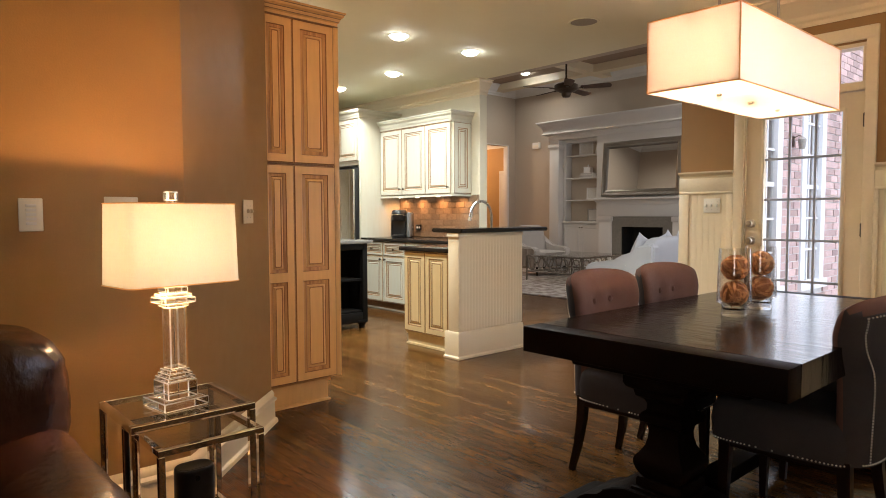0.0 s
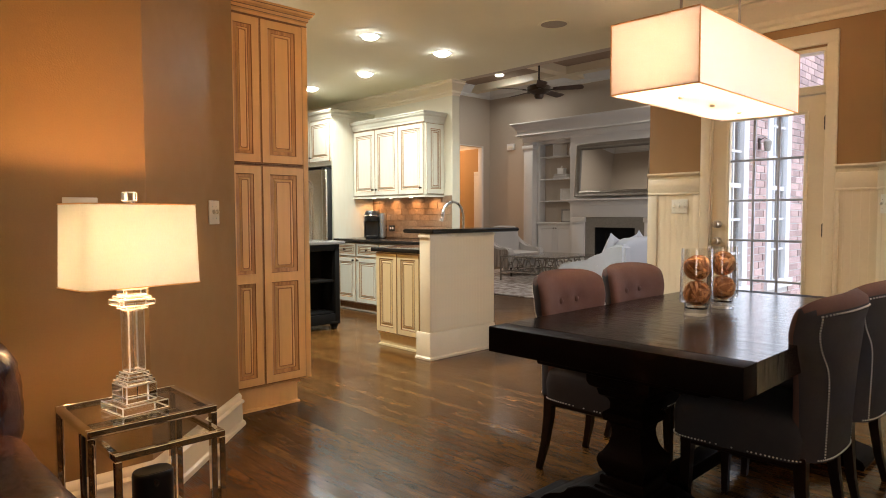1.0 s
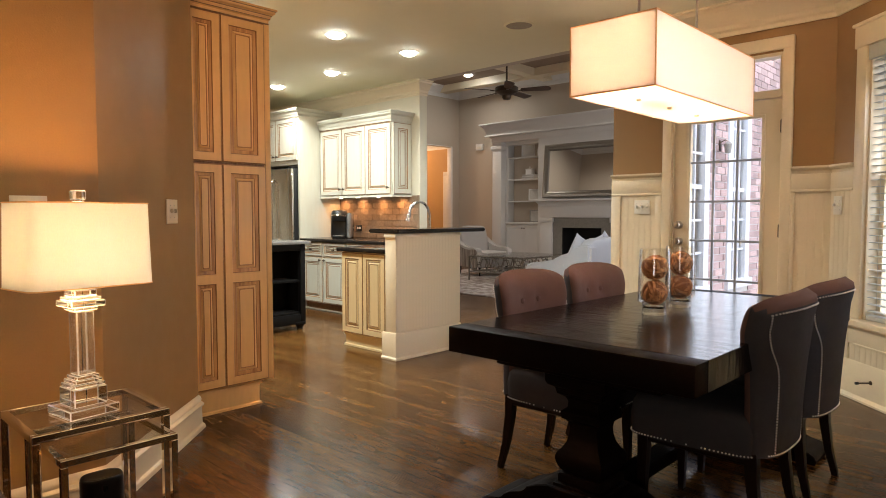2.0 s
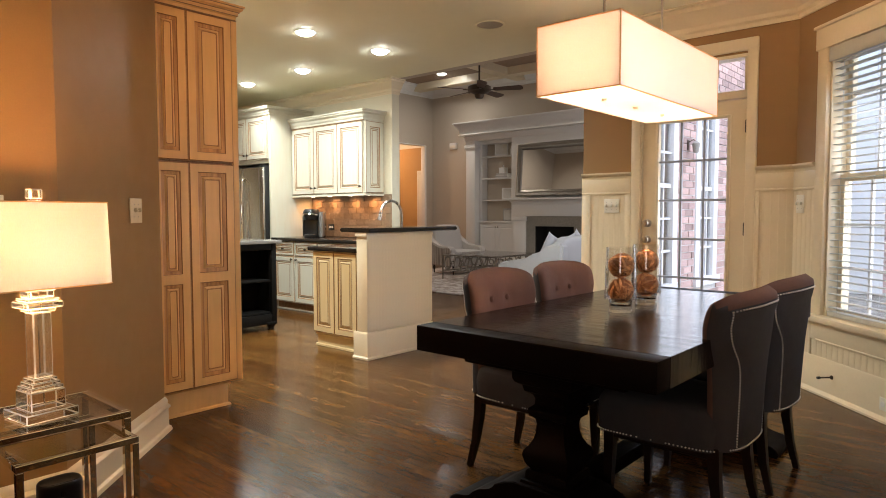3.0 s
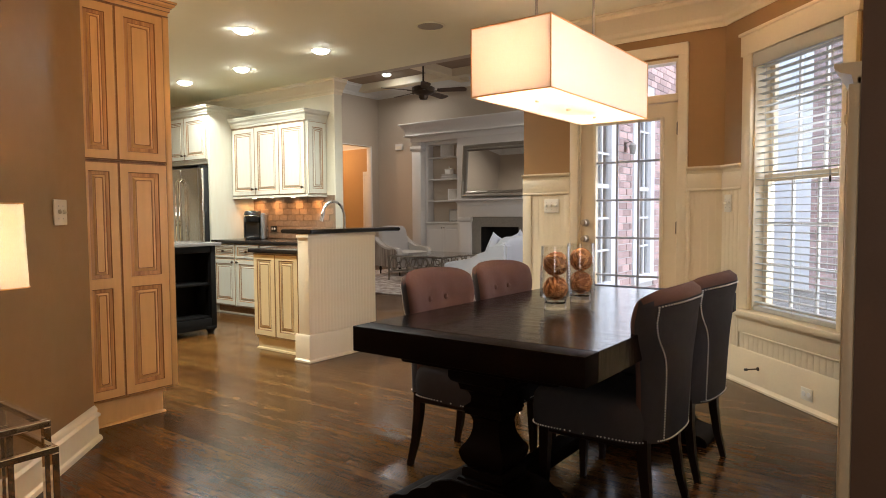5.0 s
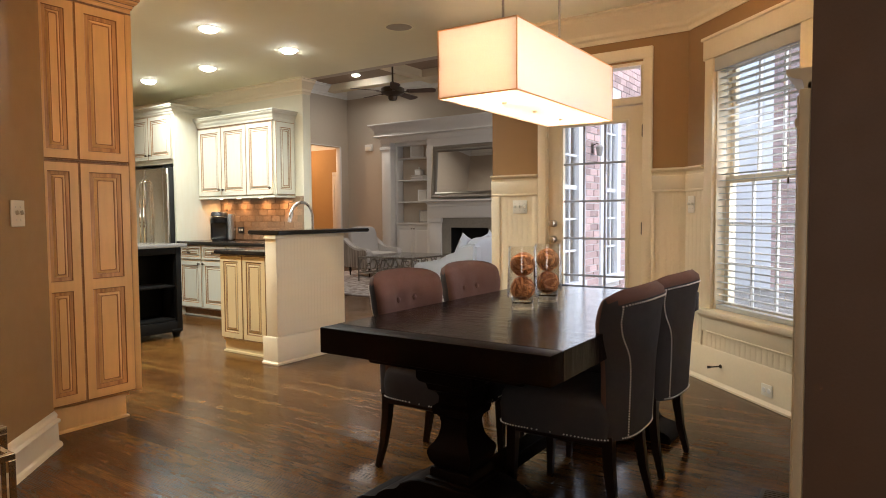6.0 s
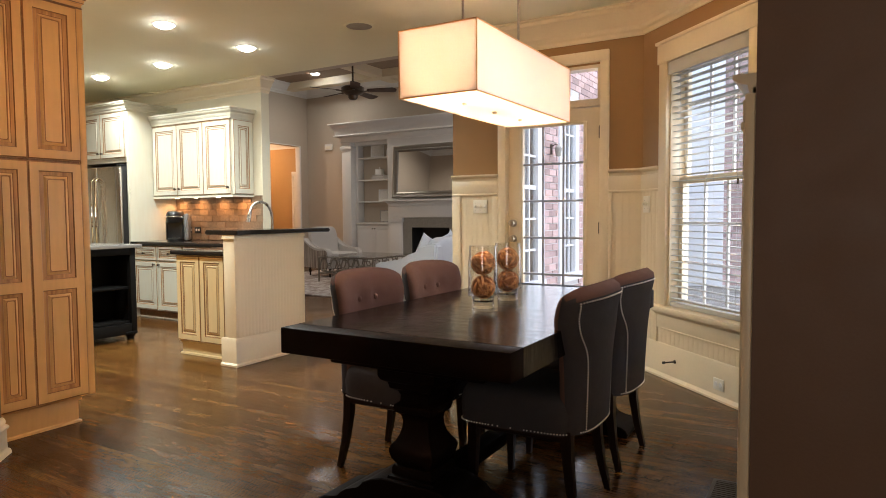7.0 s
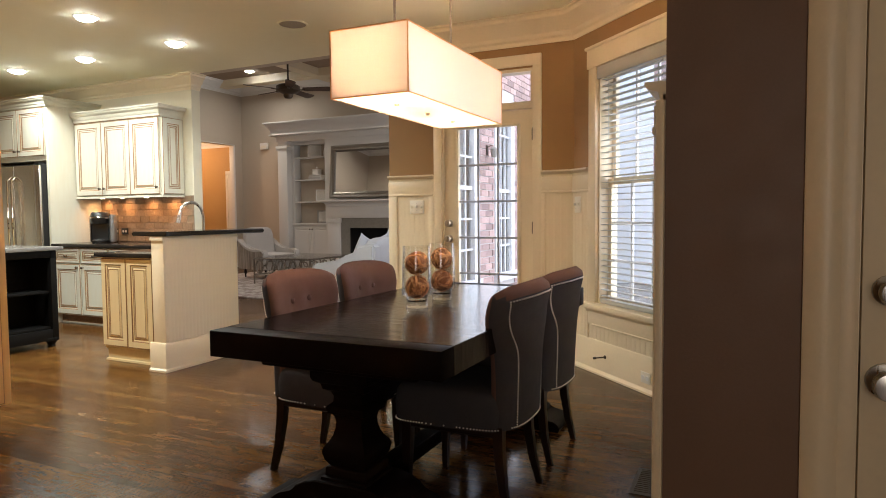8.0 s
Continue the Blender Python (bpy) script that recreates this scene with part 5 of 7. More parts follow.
HEAVY = [(0.0, 0.0, 1), (0.0085, 0.006, 2), (0.018, 0.008, 1), (0.0260, 0.0095, 2), (0.038, 0.003, 1), (0.046, 0.0045, 0)]


def panel_door(w, h, stile=0.048, splits=(), thick=0.021, wide=1.0, rings=HEAVY):
    """A raised panel door in x and z, its face at y = 0; splits: heights of cross rails. Slot 1 is the glaze in the grooves."""
    bm = bmesh.new()
    e = 0.006

    def quad_ring(r0, y0, r1, y1, mi):
        a = [bm.verts.new((x, y0, z)) for x, z in ((r0[0], r0[2]), (r0[1], r0[2]), (r0[1], r0[3]), (r0[0], r0[3]))]
        b = [bm.verts.new((x, y1, z)) for x, z in ((r1[0], r1[2]), (r1[1], r1[2]), (r1[1], r1[3]), (r1[0], r1[3]))]
        for i in range(4):
            j = (i + 1) % 4
            bm.faces.new((a[i], a[j], b[j], b[i])).material_index = mi
    cuts = [0.0, *splits, h]
    k = min(1.0, (w - 2 * stile) / 0.14) * wide
    for n, (z0, z1) in enumerate(zip(cuts, cuts[1:])):
        lo = stile if n == 0 else stile * 0.55
        hi = stile if n == len(cuts) - 2 else stile * 0.55
        outer = (e, w - e, z0 + (e if n == 0 else 0), z1 - (e if n == len(cuts) - 2 else 0))
        inner = (stile, w - stile, z0 + lo, z1 - hi)
        quad_ring(outer, 0, inner, 0, 0)
        prev, py = inner, 0.0
        for (o, y, mi), nx in zip(rings, rings[1:]):
            r1 = (inner[0] + nx[0] * k, inner[1] - nx[0] * k, inner[2] + nx[0] * k, inner[3] - nx[0] * k)
            quad_ring(prev, py, r1, nx[1], mi)
            prev, py = r1, nx[1]
        if rings is RINGS:
            # rounded bead of glaze round the raised field
            mid, r = ((prev[0] + prev[1]) / 2, (prev[2] + prev[3]) / 2), 0.012
            size = (prev[1] - prev[0] + 0.006, prev[3] - prev[2] + 0.006)
            old = len(bm.faces)
            tube([(mid[0] + p[0], 0.0036, mid[1] + p[1]) for p in rounded_rect(size[0], size[1], r, 0.0, 4)], 0.0021, 4, bm, None, True)
            bm.faces.ensure_lookup_table()
            for f in bm.faces[old:]:
                f.material_index = 1
        f = [bm.verts.new((x, py, z)) for x, z in ((prev[0], prev[2]), (prev[1], prev[2]), (prev[1], prev[3]), (prev[0], prev[3]))]
        bm.faces.new(f)
    quad_ring((0, w, 0, h), thick, (0, w, 0, h), 0.0035, 0)
    quad_ring((0, w, 0, h), 0.0035, (e, w - e, e, h - e), 0.0, 1)
    f = [bm.verts.new((x, thick, z)) for x, z in ((0, 0), (w, 0), (w, h), (0, h))]
    bm.faces.new(f)
    bmesh.ops.remove_doubles(bm, verts=bm.verts[:], dist=1e-5)
    return bm


def small_knob(parent, x, z, y=-0.0):
    bm = lathe([(0, 0), (0.009, 0), (0.006, 0.006), (0.006, 0.012), (0.014, 0.018), (0.015, 0.024), (0.009, 0.030), (0, 0.031)], 14)
    part("knob", moved(bm, Matrix.Translation((x, y, z)) @ Matrix.Rotation(radians(90), 4, "X")), BRONZE, parent)


def add_door(th, x, z, w, h, knob_at=None, splits=(), y=-0.021, name="door", stile=0.048, mats=None, wide=1.0):
    d = part(name, panel_door(w, h, stile, splits, 0.021, wide, RINGS if wide > 1 else HEAVY), mats or (CAB, GLAZE, CAB), th, "", 0)
    d.location = (x, y, z)
    if knob_at:
        small_knob(d, *knob_at)
    return d


CABCROWN = [(0, 0), (0.008, 0), (0.010, 0.018), (0.022, 0.026), (0.030, 0.050), (0.058, 0.066), (0.062, 0.082), (0.074, 0.084), (0.074, 0.096), (0, 0.096)]


def glaze_line(parent, x0, x1, y0, y1, z, h=0.004):
    part("glaze_line", box(x0, x1, y0, y1, z, z + h), GLAZE, parent)


FACE_X = Matrix.Rotation(radians(-90), 4, "Z")   # local -y looks to world -x, local x runs to world -y

# pantry, doors looking to -y
PAN = pose(1.802, 3.62, 0)
pan = thing("pantry_cabinet", "tall cream glazed pantry cabinet with four raised panel doors, lamplight in its paint", "cabinet", PAN)
PW = 0.550
part("carcass", box(0, PW, 0.0, 0.58, 0.155, 2.40, 0.003), PANTRY, pan)
part("toe_board", box(0.0, PW - 0.073, 0.035, 0.57, 0.0, 0.154, 0.003), PANTRY, pan)
part("toe_moulding", sweep([(0, 0), (0.012, 0), (0.012, 0.012), (0.005, 0.020), (0, 0.020)], [(0, 0.035, 0.130), (PW - 0.073, 0.035, 0.130), (PW - 0.073, 0.5, 0.130)], 1), PANTRY, pan)
part("shoe_moulding", sweep([(0, 0), (0.012, 0), (0.010, 0.012), (0, 0.018)], [(0, 0.035, 0.0005), (PW - 0.073, 0.035, 0.0005), (PW - 0.073, 0.5, 0.0005)], 1), PANTRY, pan)
part("crown", sweep([(o * 0.62, u * 0.85) for o, u in CABCROWN], [(0, -0.012, 2.385), (PW - 0.010, -0.012, 2.385), (PW - 0.010, 0.58, 2.385)], 1), PANTRY, pan)
for u, o in ((0.024, 0.0135), (0.044, 0.0215), (0.070, 0.040)):
    part("crown_glaze", tube([(0, -0.012 - o, 2.385 + u), (PW - 0.010 + o, -0.012 - o, 2.385 + u), (PW - 0.010 + o, 0.5, 2.385 + u)], 0.0028, 5), GLAZE, pan)
glaze_line(pan, 0, PW, -0.0165, -0.004, 2.378, 0.006)
part("corner_post", box(PW - 0.036, PW + 0.002, -0.014, 0.0, 0.157, 2.377, 0.004), PANTRY, pan)
for x, w in ((0.002, 0.219), (0.223, 0.288)):
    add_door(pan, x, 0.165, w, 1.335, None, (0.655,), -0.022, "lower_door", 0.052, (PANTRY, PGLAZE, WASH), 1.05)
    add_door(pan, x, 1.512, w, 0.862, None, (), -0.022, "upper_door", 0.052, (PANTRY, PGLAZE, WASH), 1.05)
glaze_line(pan, 0, PW - 0.04, -0.002, 0.0, 1.5005, 0.011)

# peninsula: bead board half wall, raised bar, end cabinet
pn = thing("breakfast_bar", "cream beadboard breakfast bar with a dark granite raised top", "kitchen bar", pose(3.69, 3.92, 0))
PNW = 0.785
part("half_wall", box(0.006, PNW, 0.008, 0.115, 0.0, 1.046), TRIM, pn)
bead_boards(pn, 0.022, PNW, 0.23, 1.046, 0.008, 0.036, 0.5)
part("corner_board", box(0.0, 0.022, -0.001, 0.128, 0.0, 1.046, 0.003), TRIM, pn)
part("plinth", sweep([(0, 0), (0.030, 0), (0.030, 0.014), (0.016, 0.026), (0.016, 0.205), (0.008, 0.222), (0, 0.224)], [(-0.001, 0.155, 0), (-0.001, -0.001, 0), (PNW, -0.001, 0)], 1), TRIM, pn)
bm = prism([(-0.018, -0.055), (1.075, -0.055), (1.09, -0.04), (1.09, 0.33), (-0.003, 0.33), (-0.018, 0.315)], 1.0465, 1.082)
bmesh.ops.bevel(bm, geom=[e for e in bm.edges], offset=0.008, segments=2, affect="EDGES", clamp_overlap=True)
part("bar_top", bm, GRANITE, pn, "polished dark granite bar top")
part("top_moulding", sweep([(0, 0), (0.014, 0), (0.012, 0.012), (0.004, 0.03), (0, 0.03)], [(0.0, 0.13, 1.015), (0.0, 0.0, 1.015), (PNW, 0.0, 1.015)], 1), TRIM, pn)

pc = thing("end_cabinet", "cream glazed base cabinet with two narrow doors, some lamplight in its paint", "cabinet", Matrix.Translation((3.80, 4.765, 0)) @ FACE_X)
part("carcass", box(0.0, 0.715, 0.0, 0.66, 0.115, 0.868, 0.002), ENDPAINT, pc)
part("toe_board", box(0.02, 0.715, 0.018, 0.64, 0.0, 0.1145), ENDPAINT, pc)
part("toe_moulding", sweep([(0, 0), (0.014, 0), (0.011, 0.014), (0, 0.020)], [(0.02, 0.60, 0.0005), (0.02, 0.018, 0.0005), (0.715, 0.018, 0.0005)], 1), ENDPAINT, pc)
part("toe_bead", sweep([(0, 0), (0.012, 0.004), (0.012, 0.014), (0, 0.020)], [(0.02, 0.60, 0.095), (0.02, 0.018, 0.095), (0.715, 0.018, 0.095)], 1), ENDPAINT, pc)
for i in range(2):
    add_door(pc, 0.012 + i * 0.300, 0.13, 0.296, 0.728, None, (), -0.021, "door", 0.05, (ENDPAINT, GLAZE, ENDPAINT))
ct = thing("granite_worktop", "dark granite worktop on the end cabinet", "worktop", pose(3.80, 4.765, 0))
part("slab", box(-0.05, 0.668, -0.715, 0.03, 0.8685, 0.905, 0.006), GRANITE, ct)

fa = thing("kitchen_faucet", "brushed steel gooseneck faucet beside the sink", "faucet", pose(4.495, 4.325, 0.9055))
_p = [(0, 0, 0.0), (0, 0, 0.28)] + [(-0.135 + 0.135 * math.cos(t), 0, 0.28 + 0.135 * math.sin(t)) for t in [math.pi * i / 14 for i in range(1, 14)]] + [(-0.270, 0, 0.285)]
part("spout", tube(_p, 0.0122, 10), STEEL, fa)
part("spray_head", tube([(-0.262, 0, 0.325), (-0.272, 0, 0.285), (-0.286, 0, 0.238)], 0.016, 10, None, (0.0135, 0.0165, 0.0175)), STEEL, fa)
part("base_ring", lathe([(0, 0), (0.028, 0), (0.026, 0.012), (0.016, 0.022), (0.014, 0.05), (0, 0.05)], 16), STEEL, fa)
part("lever", tube([(0.012, 0.0, 0.10), (0.05, -0.03, 0.125), (0.075, -0.045, 0.165)], 0.006, 8), STEEL, fa)

# island
isl = thing("kitchen_island", "black painted kitchen island with open end shelves", "kitchen island", pose(4.03, 5.70, 0))
part("end_post", box(-0.055, 0.0, 0.0, 0.06, 0.06, 0.895, 0.003), BLACKWOOD, isl)
part("end_post", box(-1.10, -1.045, 0.0, 0.06, 0.06, 0.895, 0.003), BLACKWOOD, isl)
part("body", box(-1.10, 0.0, 0.32, 1.0, 0.06, 0.895, 0.003), BLACKWOOD, isl)
part("side_panel", box(-0.02, -0.001, 0.06, 0.32, 0.06, 0.895), BLACKWOOD, isl)
part("top_rail", box(-1.045, -0.055, 0.002, 0.04, 0.83, 0.895, 0.003), BLACKWOOD, isl)
part("bottom_rail", box(-1.045, -0.055, 0.002, 0.04, 0.06, 0.165, 0.003), BLACKWOOD, isl)
for z in (0.165, 0.50):
    part("shelf", box(-1.045, -0.055, 0.03, 0.32, z, z + 0.022, 0.002), BLACKWOOD, isl)
for x in (-1.10, -0.10):
    part("foot", moved(lathe([(0.03, 0.0), (0.034, 0.008), (0.030, 0.020), (0.045, 0.045), (0.052, 0.060)], 16), Matrix.Translation((x + 0.05, 0.04, 0))), BLACKWOOD, isl)
    part("foot", moved(lathe([(0.03, 0.0), (0.034, 0.008), (0.030, 0.020), (0.045, 0.045), (0.052, 0.060)], 16), Matrix.Translation((x + 0.05, 0.95, 0))), BLACKWOOD, isl)
    part("bracket", box(x - 0.02 if x > -0.5 else x + 0.02, x + 0.10 if x > -0.5 else x + 0.12, -0.006, 0.03, 0.055, 0.085, 0.008), BLACKWOOD, isl)
it = thing("island_worktop", "pale speckled granite island worktop", "worktop", pose(4.03, 5.70, 0))
part("slab", box(-1.14, 0.045, -0.045, 1.04, 0.8955, 0.93, 0.006), PALEGRANITE, it)

# run along the back wall, fronts looking to -x; local x runs towards the camera side
RUN = Matrix.Translation((4.88, 7.0, 0)) @ FACE_X
for i in range(4):
    w = 0.455
    bc = thing("base_cabinet", "cream glazed base cabinet with drawer and door", "cabinet", RUN @ pose(i * (w + 0.002), 0, 0), "base cabinets")
    part("carcass", box(0, w, 0.0, 0.60, 0.105, 0.868, 0.002), CAB, bc)
    part("toe_board", box(0, w, 0.06, 0.58, 0.0, 0.1045), GLAZE, bc)
    add_door(bc, 0.010, 0.118, w - 0.020, 0.560, ((w - 0.02) - 0.035 if i % 2 == 0 else 0.035, 0.525), (), -0.021, "door", 0.055)
    add_door(bc, 0.010, 0.690, w - 0.020, 0.165, ((w - 0.02) / 2, 0.082), (), -0.021, "drawer_front", 0.03)
    part("shoe_moulding", box(0, w, 0.045, 0.062, 0.0005, 0.02, 0.004), CAB, bc)
wt = thing("granite_worktop", "dark granite worktop along the kitchen wall", "worktop", RUN)
part("slab", box(0.0, 1.84, -0.045, 0.608, 0.8685, 0.905, 0.006), GRANITE, wt)

UP = Matrix.Translation((5.18, 6.998, 0)) @ FACE_X
UW = 1.385
up = thing("wall_cabinet", "cream glazed wall cabinet with three raised panel doors", "cabinet", UP)
part("carcass", box(0, UW, 0.0, 0.308, 1.432, 2.295, 0.003), CAB, up)
part("light_rail", sweep([(0, 0), (0.012, 0), (0.012, 0.02), (0, 0.026)], [(0, -0.004, 1.412), (UW, -0.004, 1.412), (UW, 0.297, 1.412)], 1), CAB, up)
part("crown", sweep([(o * 0.85, u * 1.22) for o, u in CABCROWN], [(0, -0.014, 2.285), (UW, -0.014, 2.285), (UW, 0.307, 2.285)], 1), CAB, up)
glaze_line(up, 0, UW, -0.018, -0.003, 2.278, 0.005)
UDW = (UW - 0.03) / 3
for i in range(3):
    kx = (UDW - 0.035 if i == 0 else 0.035 if i == 1 else UDW - 0.035)
    add_door(up, 0.012 + i * (UDW + 0.003), 1.445, UDW, 0.825, (kx, 0.075), (), -0.021, "door", 0.055)
sd = part("end_panel", panel_door(0.28, 0.825, 0.06), (CAB, GLAZE, CAB), up, "", 0)
sd.matrix_local = pose(UW + 0.0215, 0.008, 1.445, 0, 0, 90)

fc = thing("refrigerator_surround", "cream cabinet tower round the refrigerator", "cabinet", Matrix.Translation((4.85, 8.04, 0)) @ FACE_X)
FW = 1.04
part("side_panel", box(FW - 0.04, FW, 0.0, 0.635, 0.0, 2.46, 0.002), CAB, fc)
part("side_panel", box(0.0, 0.04, 0.0, 0.635, 0.0, 2.46, 0.002), CAB, fc)
part("over_cabinet", box(0.041, FW - 0.041, 0.002, 0.635, 1.845, 2.46, 0.002), CAB, fc)
part("crown", sweep(CABCROWN, [(0, 0.60, 2.448), (0, -0.014, 2.448), (FW, -0.014, 2.448), (FW, 0.63, 2.448)], 1), CAB, fc)
for i in range(2):
    w = (FW - 0.10) / 2
    add_door(fc, 0.048 + i * (w + 0.004), 1.90, w, 0.535, (w - 0.035 if i == 0 else 0.035, 0.06), (), -0.019, "door", 0.05)
fg = thing("refrigerator", "stainless steel french door refrigerator with bar handles", "refrigerator", Matrix.Translation((4.79, 7.985, 0)) @ FACE_X)
part("case", box(0.0, 0.93, 0.0125, 0.69, 0.02, 1.80, 0.004), BLACKPL, fg)
for i in range(2):
    d = part("door", box(0.004 + i * 0.464, 0.462 + i * 0.464, -0.02, 0.012, 0.62, 1.79, 0.010), FRIDGE, fg, "brushed steel door")
    x = 0.425 if i == 0 else 0.505
    part("handle", tube([(x, -0.02, 0.72), (x, -0.065, 0.76), (x, -0.075, 1.15), (x, -0.065, 1.62), (x, -0.02, 1.66)], 0.011, 8), CHROME, d)
d = part("freezer_drawer", box(0.004, 0.926, -0.02, 0.012, 0.05, 0.612, 0.010), FRIDGE, fg, "brushed steel drawer")
part("handle", tube([(0.10, -0.02, 0.53), (0.14, -0.065, 0.53), (0.79, -0.065, 0.53), (0.83, -0.02, 0.53)], 0.011, 8), CHROME, d)
part("hinge_cover", box(0.84, 0.92, -0.01, 0.08, 1.80, 1.818, 0.004), BLACKPL, fg)

# splashback tiles
sb = tagged(new("splashback"), "tan tumbled stone tile splashback", "splashback", "", "structure")
sb.matrix_world = Matrix.Translation((KX, 6.998, 0)) @ FACE_X
part("mortar_bed", box(0, 1.52, -0.006, -0.0008, 0.905, 1.432), GROUT, sb)
_tile = mesh_of("tile", box(0.0015, 0.1485, -0.014, -0.005, 0.0015, 0.0725, 0.0025, 1), TILE)
for j in range(7):
    for i in range(13):
        x = i * 0.15 - (0.075 if j % 2 else 0)
        if x < 0 or x > 1.37:
            continue
        t = new("tile", _tile)
        t.parent = sb
        t.location = (x, random.uniform(-0.0015, 0.0005), 0.907 + j * 0.0745)
plate("wall_outlet", "dark outlet plate on the tiled splashback", "outlet", Matrix.Translation((KX - 0.016, 6.585, 1.03)) @ FACE_X, 0.115, 0.075, 0, False, BLACKPL, True)

cm = thing("coffee_maker", "black and silver pod coffee maker on the worktop", "coffee maker", Matrix.Translation((5.16, 6.60, 0.9055)) @ FACE_X @ Matrix.Rotation(radians(38), 4, "Z") @ Matrix.Scale(1.02, 4))
part("body", box(-0.095, 0.095, -0.01, 0.17, 0.0, 0.315, 0.022, 3), BLACKPL, cm)
for x in (-0.1025, 0.0955):
    part("side_panel", box(x, x + 0.007, -0.02, 0.15, 0.012, 0.300, 0.003), STEEL, cm, "silver side panel")


def half_drum(r, y, z0, z1, top):
    """A head rounded towards the front, with a rolled upper edge."""
    bm = bmesh.new()
    rows = []
    for z, k in ((z0, 0.94), (z0 + 0.01, 1.0), (z1 - top, 1.0), (z1 - top * 0.35, 0.94), (z1, 0.78)):
        arc = [(r * k * math.cos(t), y - r * 1.25 * k * math.sin(t), z) for t in [math.pi * i / 16 for i in range(17)]]
        rows.append([bm.verts.new(p) for p in arc + [(-r * k, y + 0.06, z), (r * k, y + 0.06, z)]])
    for p, q in zip(rows, rows[1:]):
        for i in range(len(p)):
            j = (i + 1) % len(p)
            bm.faces.new((p[i], p[j], q[j], q[i]))
    bm.faces.new(rows[0][::-1])
    bm.faces.new(rows[-1])
    return bm


part("brew_head", half_drum(0.092, -0.01, 0.215, 0.345, 0.05), BLACKPL, cm)
part("handle_band", tube([(0.096 * math.cos(t), -0.01 - 0.122 * math.sin(t), 0.272 + 0.012 * math.sin(t)) for t in [math.pi * (i + 1) / 14 for i in range(13)]], 0.011, 8), CHROME, cm, "polished chrome handle")
part("display", moved(lathe([(0, 0), (0.022, 0), (0.020, 0.004), (0, 0.004)], 18), Matrix.Translation((0.0, -0.06, 0.343))), CHROME, cm)
part("drip_tray", half_drum(0.085, -0.012, 0.0, 0.034, 0.008), BLACKPL, cm)
part("drip_grate", box(-0.055, 0.055, -0.095, -0.025, 0.0345, 0.037, 0.001), STEEL, cm)
part("water_tank", box(0.108, 0.158, -0.055, 0.155, 0.0, 0.318, 0.022, 3), TANK, cm, "grey side water tank")
part("tank_edge", box(0.106, 0.1065, -0.055, 0.155, 0.02, 0.30), STEEL, cm)

for y in (5.75, 6.1, 6.5, 6.85):
    pk = thing("puck_light", "small lit puck light under the wall cabinet", "light", pose(5.385, y, 1.4315), "puck lights")
    lamp("puck_beam", "SPOT", 1.35, (1.0, 0.50, 0.19), look((5.385, y, 1.412), (5.41, y, 0.9)), spot_size=radians(165), spot_blend=0.9, shadow_soft_size=0.02)
    part("housing", lathe([(0, -0.012), (0.026, -0.012), (0.034, -0.008), (0.034, 0.0), (0, 0.0)], 18), PEWTER, pk)
    part("lens", lathe([(0, -0.0135), (0.024, -0.0135), (0.024, -0.0122), (0, -0.0122)], 18), BULB, pk)

# recessed ceiling lights and the ceiling loudspeaker


def can_light(x, y, z, power, group, r=0.075, colour=SPOTW):
    th = thing("recessed_light", "round white recessed ceiling light, lit", "ceiling light", pose(x, y, z), group)
    part("trim_ring", lathe([(r, -0.004), (r + 0.018, -0.005), (r + 0.022, -0.001), (r + 0.022, -0.0005), (r, -0.0005)], 32, ring=True), WHITE, th)
    part("lens", lathe([(0, -0.034), (r * 0.45, -0.031), (r * 0.8, -0.020), (r, -0.005), (r, -0.0008), (0, -0.0008)], 32), CANLENS, th, "glowing lens")
    lamp("recessed_light_beam", "SPOT", power, colour, look((x, y, z - 0.055), (x, y, 0)), spot_size=radians(168), spot_blend=1.0, shadow_soft_size=0.07)


CANLENS = glowing("can_lens", (0.93, 0.98, 0.92), 16)
# the two at x 2.72 are unseen, added to light the end cabinet
for x, y in ((3.626, 4.611), (4.495, 4.606), (4.508, 5.853), (4.518, 6.959), (2.72, 4.62), (2.72, 6.2)):
    can_light(x, y, ZC, 18 if y > 6.5 else 33 if x < 3 else 27 if y > 5.5 else 39 if x < 4 else 32, "kitchen ceiling lights")
cs = thing("ceiling_speaker", "round flush loudspeaker grille in the ceiling", "speaker", pose(4.505, 3.289, ZC))
part("grille", lathe([(0, -0.006), (0.10, -0.006), (0.108, -0.004), (0.112, -0.0006), (0, -0.0006)], 36), material("speaker_mesh", (0.45, 0.41, 0.33), 0.7, grain=0.8, scale=500), cs)
part("rim", lathe([(0.108, -0.008), (0.122, -0.008), (0.126, -0.0006), (0.108, -0.0006)], 36, ring=True), CEIL, cs)

# ---------------------------------------------------------------- living room: fireplace wall
fp = thing("fireplace_wall", "white built-in fireplace wall with pilasters, shelves and cornice", "fireplace", Matrix.Translation((LX, 9.36, 0)) @ FACE_X)
# local x runs along the wall towards -y, local -y towards the room; 0 is the left edge, the hearth is centred at 2.25
W2 = 4.70
PIL = 0.255
for x in (0.0, W2 - PIL):
    part("pilaster", box(x, x + PIL, -0.40, -0.001, 0.0, 2.831, 0.006), WHITE, fp)
    part("capital", sweep([(0, 0), (0.010, 0), (0.014, 0.03), (0.028, 0.045), (0.030, 0.10), (0.018, 0.115), (0, 0.12)], [(x, -0.001, 2.635), (x, -0.40, 2.635), (x + PIL, -0.40, 2.635), (x + PIL, -0.001, 2.635)], 1), WHITE, fp)
    part("pilaster_foot", box(x - 0.02, x + PIL + 0.02, -0.42, -0.002, 0.0, 0.16, 0.008), WHITE, fp)
